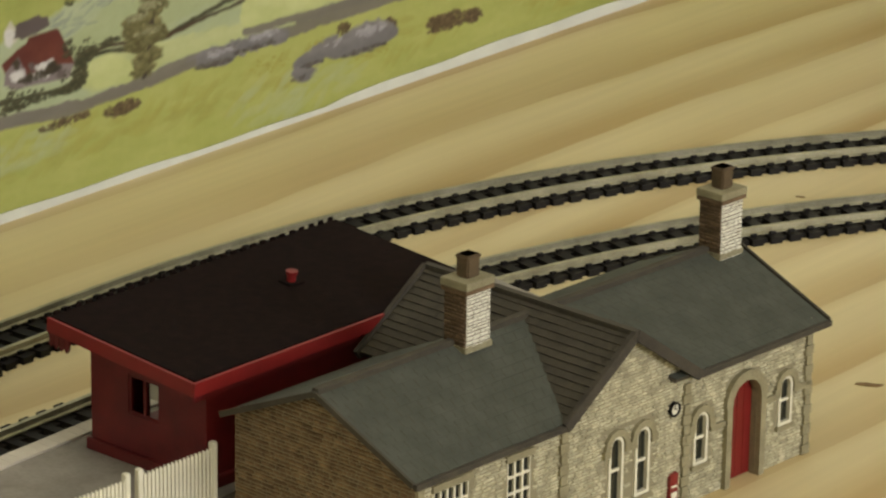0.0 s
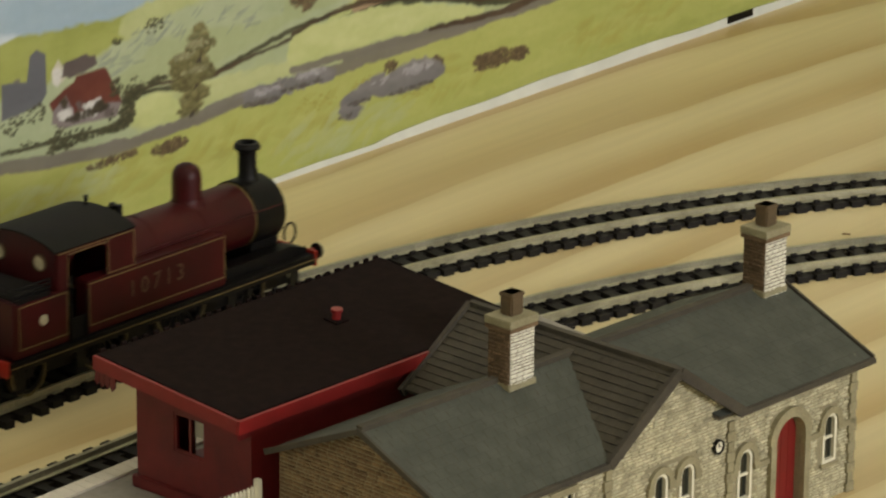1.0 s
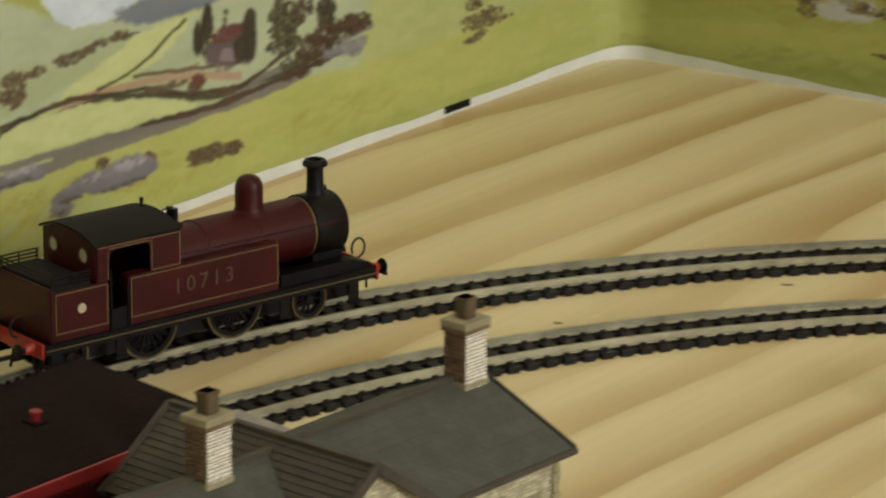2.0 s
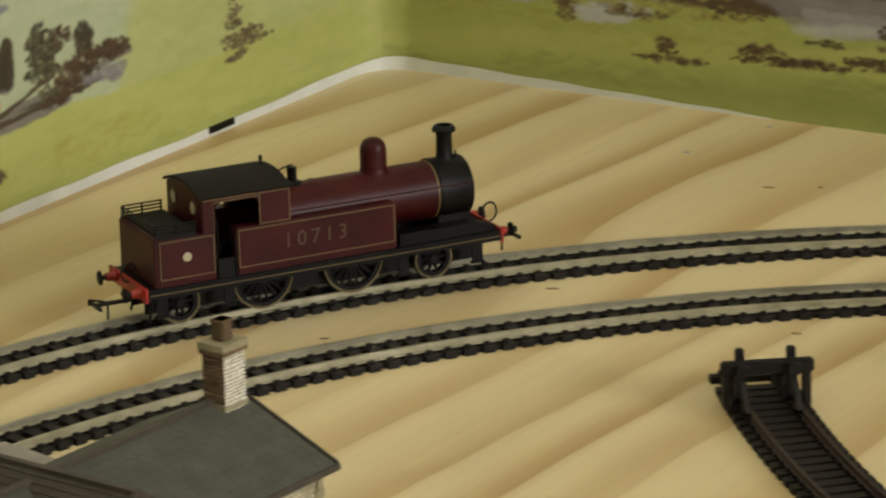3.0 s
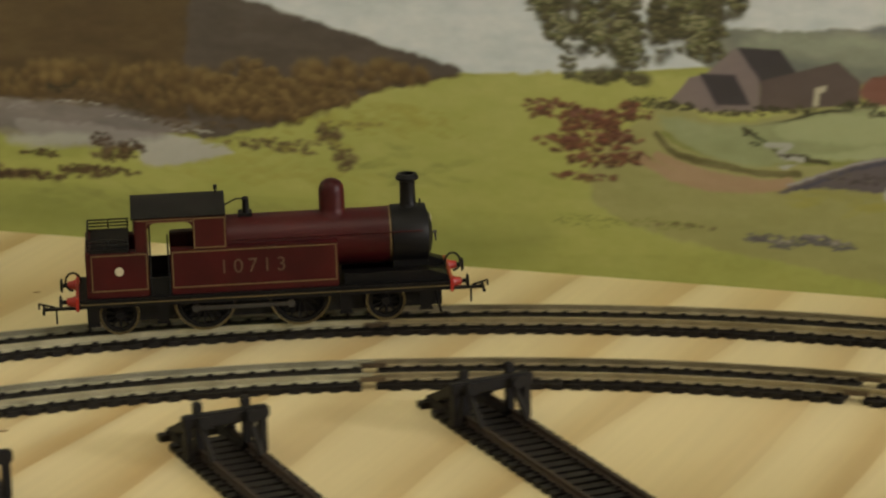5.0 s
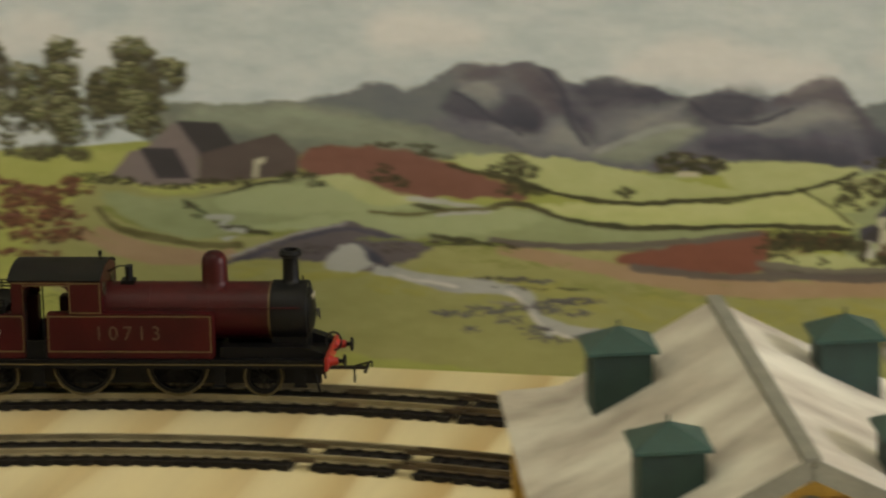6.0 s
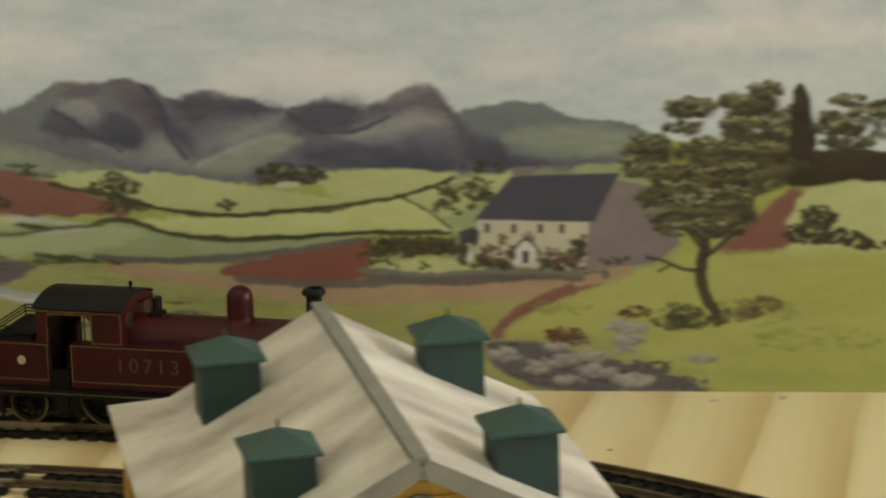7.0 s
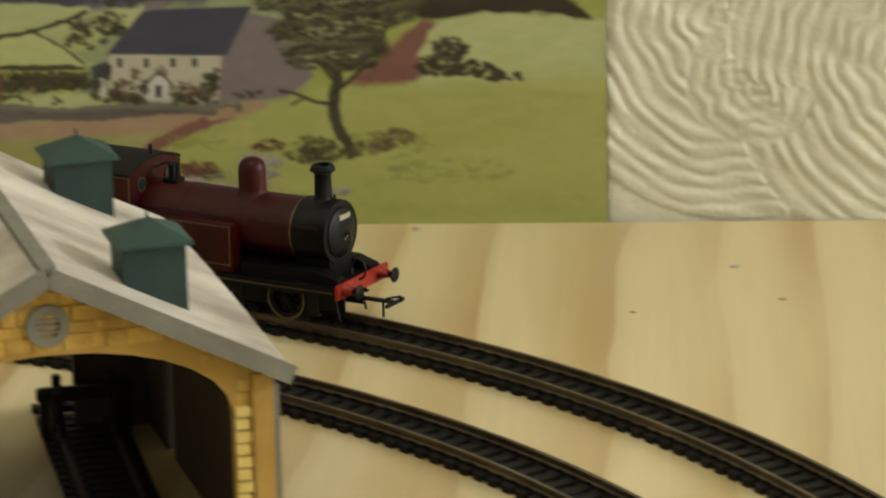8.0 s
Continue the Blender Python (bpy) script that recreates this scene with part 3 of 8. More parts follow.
    for sgn in (-1, 1):
        bm = B()
        rod(bm, (-0.006, sgn * 0.0105, 0.0334), (0.0625, sgn * 0.0114, 0.0334), 0.00028, seg=6)
        part("handrail", bm, MAROON, loco)
        bm = B()
        extrude(bm, [(0.0335, 0.0154), (0.0710, 0.0154), (0.0710, 0.0170), (0.064, 0.0193), (0.0335, 0.0193)], 0.0055, Matrix.Translation((0, 0.0075 if sgn < 0 else 0.013 , 0)) @ Matrix.Rotation(radians(90), 4, "X") @ Matrix.Translation((0, 0, 0.0155 if sgn < 0 else 0.0)))
        part("sandbox", bm, BLACK, loco, smooth=False)
    # ends: beams, buffers, couplings
    for sgn, xe in ((1, 0.0715), (-1, -0.0625)):
        bm = B()
        a, b = sorted((xe, xe + sgn * 0.0012))
        box(bm, a, b, -0.0165, 0.0165, 0.0112, 0.0163)
        part("buffer_beam", bm, BUFRED, loco, "red painted buffer beam", bevel=0.0002)
        for y in (-0.0114, 0.0114):
            bm = B()
            m = Matrix.Translation((xe + sgn * 0.001, y, 0.0138)) @ Matrix.Rotation(radians(90 * sgn), 4, "Y")
            lathe(bm, [(0.0022, 0.0), (0.0021, 0.0006), (0.0017, 0.0012), (0.0014, 0.0035)], 20, m)
            buf = part("buffer", bm, BUFRED, loco)
            bm = B()
            lathe(bm, [(0.0008, 0.003), (0.0008, 0.0050), (0.0025, 0.0053), (0.0026, 0.0058), (0.0018, 0.0062)], 20, m)
            part("buffer_head", bm, SPOKE, buf)
        bm = B()
        x2 = xe + sgn * 0.0132
        a, b = sorted((xe - sgn * 0.004, x2))
        box(bm, a, b, -0.0012, 0.0012, 0.0078, 0.0086)
        box(bm, x2 - 0.0005, x2 + 0.0005, -0.0055, 0.0055, 0.0075, 0.0086)
        rod(bm, (x2 - sgn * 0.004, 0.001, 0.0086), (x2 + sgn * 0.0018, 0.001, 0.0102), 0.0004, seg=6)
        rod(bm, (x2 + sgn * 0.0018, 0.001, 0.0102), (x2 + sgn * 0.0018, 0.001, 0.0082), 0.0004, seg=6)
        rod(bm, (x2 - sgn * 0.0045, 0, 0.008), (x2 - sgn * 0.0045, 0, 0.0026), 0.0004, seg=6)
        part("coupling", bm, STOPM, loco, "black hook coupling", smooth=False)
        bm = B()
        px, pz = xe + sgn * 0.002, 0.0160
        ring = [(px + sgn * 0.0028 * math.sin(radians(a)), -0.004, pz + 0.0032 - 0.0034 * math.cos(radians(a))) for a in range(0, 320, 30)]
        for p, q in zip(ring, ring[1:]):
            rod(bm, p, q, 0.0004, seg=6)
        part("vacuum_hose", bm, STOPM, loco)
        for y in (-0.0083, 0.0083):
            bm = B()
            rod(bm, (xe - sgn * 0.006, y, 0.0140), (xe - sgn * 0.003, y, 0.0016), 0.0005, seg=6)
            part("guard_iron", bm, BLACK, loco)
    wheels = []
    for x, r, k in ((-0.0483, 0.0073, 10), (-0.0172, 0.0114, 18), (0.0172, 0.0114, 18), (0.0483, 0.0073, 10)):
        axle = new("wheelset")
        axle.parent = loco
        axle.matrix_basis = pose(x, 0, r)
        for y in (-0.0083, 0.0083):
            spoked_wheel("wheel", r, k, axle, y)
        wheels.append((axle, x, r))
    rods = []
    for y in (-0.0112, 0.0112):
        bm = B()
        box(bm, -0.0172, 0.0172, -0.0004, 0.0004, -0.0008, 0.0008)
        for x in (-0.0172, 0.0172):
            rod(bm, (x, -0.0006, 0), (x, 0.0006, 0), 0.0015, seg=14)
        cr = part("coupling_rod", bm, STEEL, loco, "dull steel coupling rod")
        rods.append((cr, y))
    return loco, wheels, rods


LOCO, WHEELS, RODS = locomotive()
# seconds, metres along the outer track
RUN = ((0, -0.1466), (0.6, -0.0716), (1, -0.0183), (1.5, 0.0549), (2.2, 0.1586), (3.3, 0.3118), (4.2, 0.4347), (5.3, 0.5924), (6, 0.7087), (6.5, 0.7852), (7, 0.8667), (7.5, 0.9383), (8, 1.0178))


def along(t):
    """Metres run at t, on a smooth curve through RUN."""
    k = max(i for i in range(len(RUN) - 1) if RUN[i][0] <= t or i == 0)

    def slope(i):
        a, b = max(0, i - 1), min(len(RUN) - 1, i + 1)
        return (RUN[b][1] - RUN[a][1]) / (RUN[b][0] - RUN[a][0])

    (t0, s0), (t1, s1) = RUN[k], RUN[k + 1]
    h = t1 - t0
    u = (t - t0) / h
    return ((2 * u**3 - 3 * u**2 + 1) * s0 + (u**3 - 2 * u**2 + u) * h * slope(k) + (3 * u**2 - 2 * u**3) * s1 + (u**3 - u**2) * h * slope(k + 1))

# ---- platform and station ----
TILT = radians(4.5)
SITE = Matrix.Translation((0.3131, -0.5083, 0)) @ Matrix.Rotation(radians(90) - TILT, 4, "Z")
# In the site's space x runs along the building, away from its left end, and y runs back to the platform.


def pierced(bm, x0, x1, z0, z1, y0, y1, holes):
    """A wall slab between y0 and y1 with rectangular holes (x0, x1, z0, z1) through it."""
    cuts = sorted({x0, x1, *(h[0] for h in holes), *(h[1] for h in holes)})
    cuts = [c for c in cuts if x0 <= c <= x1]
    for a, b in zip(cuts, cuts[1:]):
        low = z0
        for h in sorted((h for h in holes if h[0] < (a + b) / 2 < h[1]), key=lambda h: h[2]):
            if h[2] > low:
                box(bm, a, b, y0, y1, low, h[2])
            low = h[3]
        if low < z1:
            box(bm, a, b, y0, y1, low, z1)


def coursed(x0, x1, z0, top, y, holes, high, long, rng, proud=0.0005):
    """Vertices and faces of rough coursed stones on a wall face that looks to -y; top is a height or a function of x."""
    verts, faces = [], []
    z = z0
    while True:
        h = high * rng.uniform(0.75, 1.25)
        x, any_set = x0 - rng.uniform(0, long), False
        while x < x1:
            w = long * rng.uniform(0.55, 1.5)
            a, b = max(x, x0), min(x + w, x1)
            x += w
            if b - a < 0.0004:
                continue
            limit = top((a + b) / 2) if callable(top) else top
            if z + h > limit:
                continue
            any_set = True
            if any(a < q[1] and b > q[0] and z < q[3] and z + h > q[2] for q in holes):
                continue
            g, p = 0.00012, proud * rng.uniform(0.4, 1.3)
            k = len(verts)
            verts += [(a + g, y, z + g), (b - g, y, z + g), (b - g, y, z + h - g), (a + g, y, z + h - g)]
            i = 0.00022
            verts += [(a + g + i, y - p, z + g + i * rng.uniform(0.3, 1)), (b - g - i, y - p * 0.9, z + g + i), (b - g - i * rng.uniform(0.3, 1), y - p, z + h - g - i), (a + g + i, y - p, z + h - g - i)]
            faces += [(k + 4, k + 5, k + 6, k + 7)] + [(k + j, k + (j + 1) % 4, k + 4 + (j + 1) % 4, k + 4 + j) for j in range(4)]
        z += h
        if not any_set and z > 0.01:
            return verts, faces


def arch_ring(bm, r0, r1, y0, y1, m, n=8):
    """A half ring of masonry, feet level with the origin of m."""
    pts = [(r1 * math.cos(math.pi * k / n), r1 * math.sin(math.pi * k / n)) for k in range(n + 1)]
    pts += [(r0 * math.cos(math.pi * k / n), r0 * math.sin(math.pi * k / n)) for k in range(n, -1, -1)]
    extrude(bm, pts, y1 - y0, m @ Matrix.Translation((0, y1, 0)) @ Matrix.Rotation(radians(90), 4, "X"))


def arched_window(parent, xc, z0, z1, w, y=0.0):
    """An arched sash: dark glass, white frame, glazing bars, stone surround and sill."""
    win = new("window")
    win.parent = parent
    win.matrix_basis = pose(xc, y, 0)
    r = w / 2
    zs = z1 - r
    bm = B()
    pts = [(-r, z0), (r, z0)] + [(r * math.cos(math.pi * k / 8), zs + r * math.sin(math.pi * k / 8)) for k in range(9)]
    extrude(bm, pts, 0.0003, Matrix.Translation((0, 0.0011, 0)) @ Matrix.Rotation(radians(90), 4, "X"))
    part("pane", bm, GLASS, win, smooth=False)
    bm = B()
    t = 0.00088
    box(bm, -r, -r + t, -0.0005, 0.0009, z0, zs)
    box(bm, r - t, r, -0.0005, 0.0009, z0, zs)
    box(bm, -r + t, r - t, -0.0005, 0.0009, z0, z0 + t)
    box(bm, -r + t, r - t, 0.0002, 0.0009, (z0 + zs) / 2 + 0.001, (z0 + zs) / 2 + 0.001 + t * 0.8)
    arch_ring(bm, r - t, r, -0.0005, 0.0009, Matrix.Translation((0, 0, zs)))
    part("window_frame", bm, WHITE, win, "white painted arched window frame", smooth=False)
    bm = B()
    for k in (-1, 1):
        corner = [(k * r, zs), (k * r, z1)] + [(k * r * math.sin(math.pi / 2 * j / 5), zs + r * math.cos(math.pi / 2 * j / 5)) for j in range(6)][:-1]
        extrude(bm, corner if k > 0 else corner[::-1], 0.0012, Matrix.Translation((0, 0.0012, 0)) @ Matrix.Rotation(radians(90), 4, "X"))
    part("spandrel", bm, DRESSED, win, smooth=False)
    bm = B()
    arch_ring(bm, r + 0.0001, r + 0.0021, -0.0011, 0.0004, Matrix.Translation((0, 0, zs)), 6)
    for s in (-1, 1):
        a, b = sorted((s * (r + 0.0001), s * (r + 0.0026)))
        box(bm, a, b, -0.0012, 0.0004, zs - 0.0022, zs)
    part("hood_stone", bm, DRESSED, win, "pale dressed stone hood", smooth=False)
    bm = B()
    box(bm, -r - 0.0008, r + 0.0008, -0.001, 0.0012, z0 - 0.0011, z0)
    part("sill", bm, DRESSED, win, smooth=False)
    return (xc - r, xc + r, z0, z1)


def sash_window(parent, xc, z0, z1, w, cols, rows):
    win = new("window")
    win.parent = parent
    win.matrix_basis = pose(xc, 0, 0)
    bm = B()
    box(bm, -w / 2, w / 2, 0.0009, 0.0012, z0, z1)
    part("pane", bm, GLASS, win, smooth=False)
    t = 0.0007
    for k in range(cols + 1):
        x = -w / 2 + w * k / cols
        bm = B()
        box(bm, max(-w / 2, x - t / 2), min(w / 2, x + t / 2), 0.0, 0.0008, z0, z1)
        part("glazing_bar", bm, WHITE, win, smooth=False)
    for k in range(rows + 1):
        z = z0 + (z1 - z0) * k / rows
        bm = B()
        box(bm, -w / 2, w / 2, 0.0001, 0.0007, max(z0, z - t / 2), min(z1, z + t / 2))
        part("glazing_bar", bm, WHITE, win, smooth=False)
    bm = B()
    box(bm, -w / 2 - 0.001, w / 2 + 0.001, -0.001, 0.0012, z0 - 0.0012, z0)
    part("sill", bm, DRESSED, win, smooth=False)
    bm = B()
    box(bm, -w / 2 - 0.001, w / 2 + 0.001, -0.0008, 0.0004, z1, z1 + 0.002)
    part("lintel", bm, DRESSED, win, smooth=False)


def slated(name, a, b, c, d, parent, rows, material=SLATE, lap=0.00008):
    """A roof plane in overlapping courses of slates: eave from a to b, ridge from d to c."""
    a, b, c, d = (Vector(p) for p in (a, b, c, d))
    n = (b - a).cross(d - a).normalized()
    if n.z < 0:
        n = -n
    rng = random.Random(len(name) * 7 + rows)
    verts, faces = [], []
    cols = max(6, int((b - a).length / 0.0032))
    for r in range(rows):
        v0, v1 = r / rows, min(1, (r + 1.15) / rows)
        for k in range(cols):
            off = 0.5 * (r % 2)
            u0, u1 = max(0, (k - off) / cols), min(1, (k + 1 - off) / cols) if k < cols - 1 else 1
            if u1 - u0 < 1e-4:
                continue
            e = 0.0008 / max((b - a).length, 1e-3) * 0.12
            lift = n * (lap * rng.uniform(0.7, 1.3))
            j = len(verts)
            q = []
            for u, v, up in ((u0 + e, v0, 1), (u1 - e, v0, 1), (u1 - e, v1, 0), (u0 + e, v1, 0)):
                p = (a + (b - a) * u) * (1 - v) + (d + (c - d) * u) * v
                q.append(p + lift * up)
            verts += [tuple(p) for p in q] + [tuple(q[0] - n * 0.0004), tuple(q[1] - n * 0.0004)]
            faces += [(j, j + 1, j + 2, j + 3), (j + 4, j + 5, j + 1, j)]
    bed = new(name)
    bed.parent = parent
    bm = B()
    low = n * 0.0012
    vs = [bm.verts.new(p) for p in (a - n * 0.0001, b - n * 0.0001, c - n * 0.0001, d - n * 0.0001, a - low, b - low, c - low, d - low)]
    for f in ((0, 1, 2, 3), (7, 6, 5, 4), (0, 4, 5, 1), (1, 5, 6, 2), (2, 6, 7, 3), (3, 7, 4, 0)):
        bm.faces.new([vs[i] for i in f])
    part("roof_board", bm, DARKTRIM, bed, smooth=False)
    soup("slates", verts, faces, material, bed, kind="stuff")
    return bed


def beam(name, p, q, w, h, material, parent, label=""):
    """A squared timber or stone from p to q."""
    p, q = Vector(p), Vector(q)
    bm = B()
    box(bm, -w / 2, w / 2, -h / 2, h / 2, 0, (q - p).length, Matrix.Translation(p) @ (q - p).to_track_quat("Z", "Y").to_matrix().to_4x4())
    return part(name, bm, material, parent, label, smooth=False)


def chimney_stack(parent, x, y, z, high, rng):
    """A brown brick stack with a white front face, a stepped cap and a dark pot."""
    w, d = 0.0094, 0.0078
    st = new("chimney_stack")
    st.parent = parent
    st.matrix_basis = pose(x, y, z)
    bm = B()
    box(bm, -w / 2, w / 2, -d / 2, d / 2, -0.008, high - 0.0006)
    part("core", bm, POT, st, smooth=False)
    vs, fs = coursed(-d / 2, d / 2, -0.006, high, 0, [], 0.0011, 0.0024, rng, 0.0004)
    ob = soup("bricks", vs, fs, BRICK, st, "brown brick", "stuff")
    ob.matrix_basis = pose(-w / 2, 0, 0, 0, 0, -90)
    vs, fs = coursed(-w / 2, w / 2, -0.006, high, 0, [], 0.0011, 0.0024, rng, 0.0004)
    ob = soup("bricks", vs, fs, WHITEST, st, "white bricks", "stuff")
    ob.matrix_basis = pose(0, -d / 2, 0)
    for k, (g, z0, z1) in enumerate(((0.0008, high - 0.0035, high - 0.0022), (0.0009, high - 0.0022, high), (0.0006, -0.001, 0.0008))):
        bm = B()
        box(bm, -w / 2 - g, w / 2 + g, -d / 2 - g, d / 2 + g, z0, z1)
        part("course", bm, BRICK if k == 0 else DRESSED, st, bevel=0.0002)
    bm = B()
    box(bm, -0.0024, 0.0024, -0.0022, 0.0022, high, high + 0.0062)
    box(bm, -0.0027, 0.0027, -0.0025, 0.0025, high + 0.0050, high + 0.0062)
    part("chimney_pot", bm, POT, st, "dark brown chimney pot", bevel=0.0004)


def station():
    rng = random.Random(3)
    st = tagged(new("station_building"), "grey stone model station with slate roofs and two chimneys", "station building")
    st.matrix_basis = SITE
    EAVE, YR, ZR, BACK = 0.0405, 0.0325, 0.0545, 0.065
    L, G0, G1, GX = -0.1614, -0.1044, -0.0556, -0.0800
    doors = [(-0.0356, -0.0232, 0.0, 0.0302)]
    arched = [(-0.0108, 0.0115, 0.0262, 0.0060), (-0.0480, 0.0105, 0.0258, 0.0060), (-0.0727, 0.0088, 0.0285, 0.0060), (-0.0836, 0.0088, 0.0287, 0.0060)]
    sashes = [(-0.1222, 0.0150, 0.0335, 0.0090, 3, 4), (-0.1480, 0.0150, 0.0335, 0.0130, 5, 4)]
    holes = doors + [(x - w / 2, x + w / 2, a, b) for x, a, b, w in arched] + [(x - w / 2, x + w / 2, a, b) for x, a, b, w, *_ in sashes]
    bm = B()
    pierced(bm, L, 0.0, 0.0, EAVE - 0.0005, 0.0, 0.002, holes)
    extrude(bm, [(G0, EAVE - 0.0005), (G1, EAVE - 0.0005), (GX, 0.0560)], 0.002, Matrix.Translation((0, 0.002, 0)) @ Matrix.Rotation(radians(90), 4, "X"))
    box(bm, L, 0.0, BACK - 0.002, BACK, 0.0, EAVE - 0.0005)
    for x in (L, -0.002):
        box(bm, x, x + 0.002, 0.002, BACK - 0.002, 0.0, EAVE - 0.0005)
        extrude(bm, [(0.0, EAVE - 0.0005), (BACK, EAVE - 0.0005), (YR, ZR - 0.0012)], 0.002, Matrix.Translation((x, 0, 0)) @ Matrix(((0, 0, 1, 0), (1, 0, 0, 0), (0, 1, 0, 0), (0, 0, 0, 1))))
    wall = part("wall", bm, MORTAR, st, smooth=False)

    def top(x):
        if G0 < x < G1:
            return EAVE + (0.0560 - EAVE) * (1 - abs(x - GX) / (GX - G0))
        return EAVE - 0.0006
    gaps = [(a - 0.0022, b + 0.0022, c - 0.001, d + 0.002) for a, b, c, d in holes]
    vs, fs = coursed(L, 0.0, 0.0, top, 0.0, [(a + 0.0019, b - 0.0019, c, d) for a, b, c, d in gaps], 0.00098, 0.0025, rng, 0.0004)
    soup("stones", vs, fs, STONE, wall, "rough coursed grey stone", "stuff")
    vs, fs = coursed(-BACK, 0.0, 0.0, lambda y: EAVE + (ZR - 0.0015 - EAVE) * (1 - abs(-y - YR) / YR), 0.0, [], 0.0011, 0.0021, rng, 0.0004)
    ob = soup("stones", vs, fs, RUBBLE, wall, "brown rubble end wall", "stuff")
    ob.matrix_basis = pose(L, 0, 0, 0, 0, -90)
    vs, fs = coursed(0.0, BACK, 0.0, lambda y: EAVE + (ZR - 0.0015 - EAVE) * (1 - abs(y - YR) / YR), 0.0, [], 0.00125, 0.0029, rng)
    ob = soup("stones", vs, fs, STONE, wall, "", "stuff")
    ob.matrix_basis = pose(0, 0, 0, 0, 0, 90)
    for x, a, b, w in arched:
        arched_window(st, x, a, b, w)
    for s in sashes:
        sash_window(st, *s)
    # quoins and pilaster
    for x, h in ((G0 - 0.0008, EAVE), (G1 + 0.0008, EAVE - 0.002), (-0.0012, EAVE - 0.002), (L + 0.0012, EAVE - 0.002)):
        for k in range(int(h / 0.003)):
            w = 0.0012 if k % 2 else 0.0017
            bm = B()
            box(bm, x - w, x + w, -0.0010, 0.0003, 0.003 * k + 0.0001, 0.003 * k + 0.0029)
            part("quoin", bm, DRESSED, wall, smooth=False)
    bm = B()
    box(bm, -0.0072, 0.0004, -0.0010, 0.0003, 0.0205, 0.0222)
    box(bm, -0.0205, -0.0144, -0.0012, 0.0003, 0.0205, 0.0222)
    box(bm, -0.0444, -0.0382, -0.0012, 0.0003, 0.0190, 0.0206)
    box(bm, -0.0552, -0.0516, -0.0012, 0.0003, 0.0190, 0.0206)
    part("string_course", bm, DRESSED, wall, smooth=False)
    # red arched doorway
    dr = new("door")
    dr.parent = st
    dr.matrix_basis = pose(-0.0294, 0, 0)
    r = 0.0062
    bm = B()
    pts = [(-r, 0.0004), (r, 0.0004)] + [(r * math.cos(math.pi * k / 10), 0.024 + r * math.sin(math.pi * k / 10)) for k in range(11)]
    extrude(bm, pts, 0.0006, Matrix.Translation((0, 0.0026, 0)) @ Matrix.Rotation(radians(90), 4, "X"))
    part("door_leaf", bm, REDDOOR, dr, "red painted arched door", smooth=False)
    for x in (-0.0031, 0.0, 0.0031):
        bm = B()
        box(bm, x - 0.0002, x + 0.0002, 0.0019, 0.0021, 0.0008, 0.0275)
        part("cover_strip", bm, REDDOOR, dr, smooth=False)
    bm = B()
    arch_ring(bm, r + 0.0001, r + 0.0030, -0.0016, 0.0018, Matrix.Translation((0, 0, 0.024)), 10)
    for s in (-1, 1):
        a, b = sorted((s * (r + 0.0001), s * (r + 0.0024)))
        box(bm, a, b, -0.0016, 0.0018, 0.0, 0.024)
    part("door_surround", bm, DRESSED, dr, "pale stone door surround", smooth=False)
    # clock and red notice
    cl = new("clock")
    cl.parent = st
    cl.matrix_basis = pose(-0.0602, -0.0006, 0.0300, 90, 0, 0)
    bm = B()
    lathe_ring(bm, 0.0016, 0.0021, 0.0014, Matrix.Identity(4), 24)
    part("clock_rim", bm, BLACK, cl)
    bm = B()
    rod(bm, (0, 0, -0.0003), (0, 0, 0.0003), 0.0016, seg=24)
    part("clock_face", bm, WHITE, cl)
    bm = B()
    box(bm, -0.0001, 0.0001, 0, 0.0012, 0.0003, 0.0005)
    box(bm, 0, 0.0009, -0.0001, 0.0001, 0.0003, 0.0005)
    part("clock_pointers", bm, BLACK, cl, smooth=False)
    bm = B()
    box(bm, -0.0615, -0.0582, -0.0012, 0.0, 0.0012, 0.0112)
    nb = part("notice_board", bm, REDTRIM, st, "red notice board", smooth=False)
    bm = B()
    box(bm, -0.0610, -0.0587, -0.0014, -0.0012, 0.0072, 0.0078)
    box(bm, -0.0610, -0.0587, -0.0014, -0.0012, 0.0040, 0.0058)
    part("notice_paper", bm, WHITE, nb, smooth=False)
    # roofs
    o = 0.0022
    ex = EAVE - 0.0012
    slated("roof", (G1 - 0.006, -o, ex), (0.0045, -o, ex), (0.0045, YR, ZR), (GX, YR, ZR), st, 11)
    slated("roof", (L - 0.003, -o, ex), (G0 + 0.004, -o, ex), (GX, YR, ZR), (L - 0.003, YR, ZR), st, 11)
    slated("roof", (0.0052, BACK + o, ex), (L - 0.003, BACK + o, ex), (L - 0.003, YR, ZR), (0.0052, YR, ZR), st, 11)
    zg = 0.0575
    for s, g in ((-1, G0), (1, G1)):
        slated("gable_roof", (g + s * 0.0022, BACK + 0.008, ex), (g + s * 0.0022, -0.0032, ex), (GX, -0.0032, zg), (GX, BACK + 0.008, zg), st, 13, RIDGE, 0.0004)
        beam("bargeboard", (g + s * 0.0030, -0.0030, ex - 0.0008), (GX, -0.0030, zg - 0.0002), 0.0014, 0.0030, DARKTRIM, st, "dark weathered bargeboard")
        beam("bargeboard", (g + s * 0.0030, BACK + 0.008, ex - 0.0008), (GX, BACK + 0.008, zg - 0.0002), 0.0014, 0.0030, DARKTRIM, st)
    beam("ridge_tiles", (L - 0.003, YR, ZR + 0.0003), (0.0052, YR, ZR + 0.0003), 0.0022, 0.0016, RIDGE, st)
    beam("ridge_tiles", (GX, -0.0035, zg + 0.0003), (GX, BACK + 0.008, zg + 0.0003), 0.0022, 0.0014, RIDGE, st)
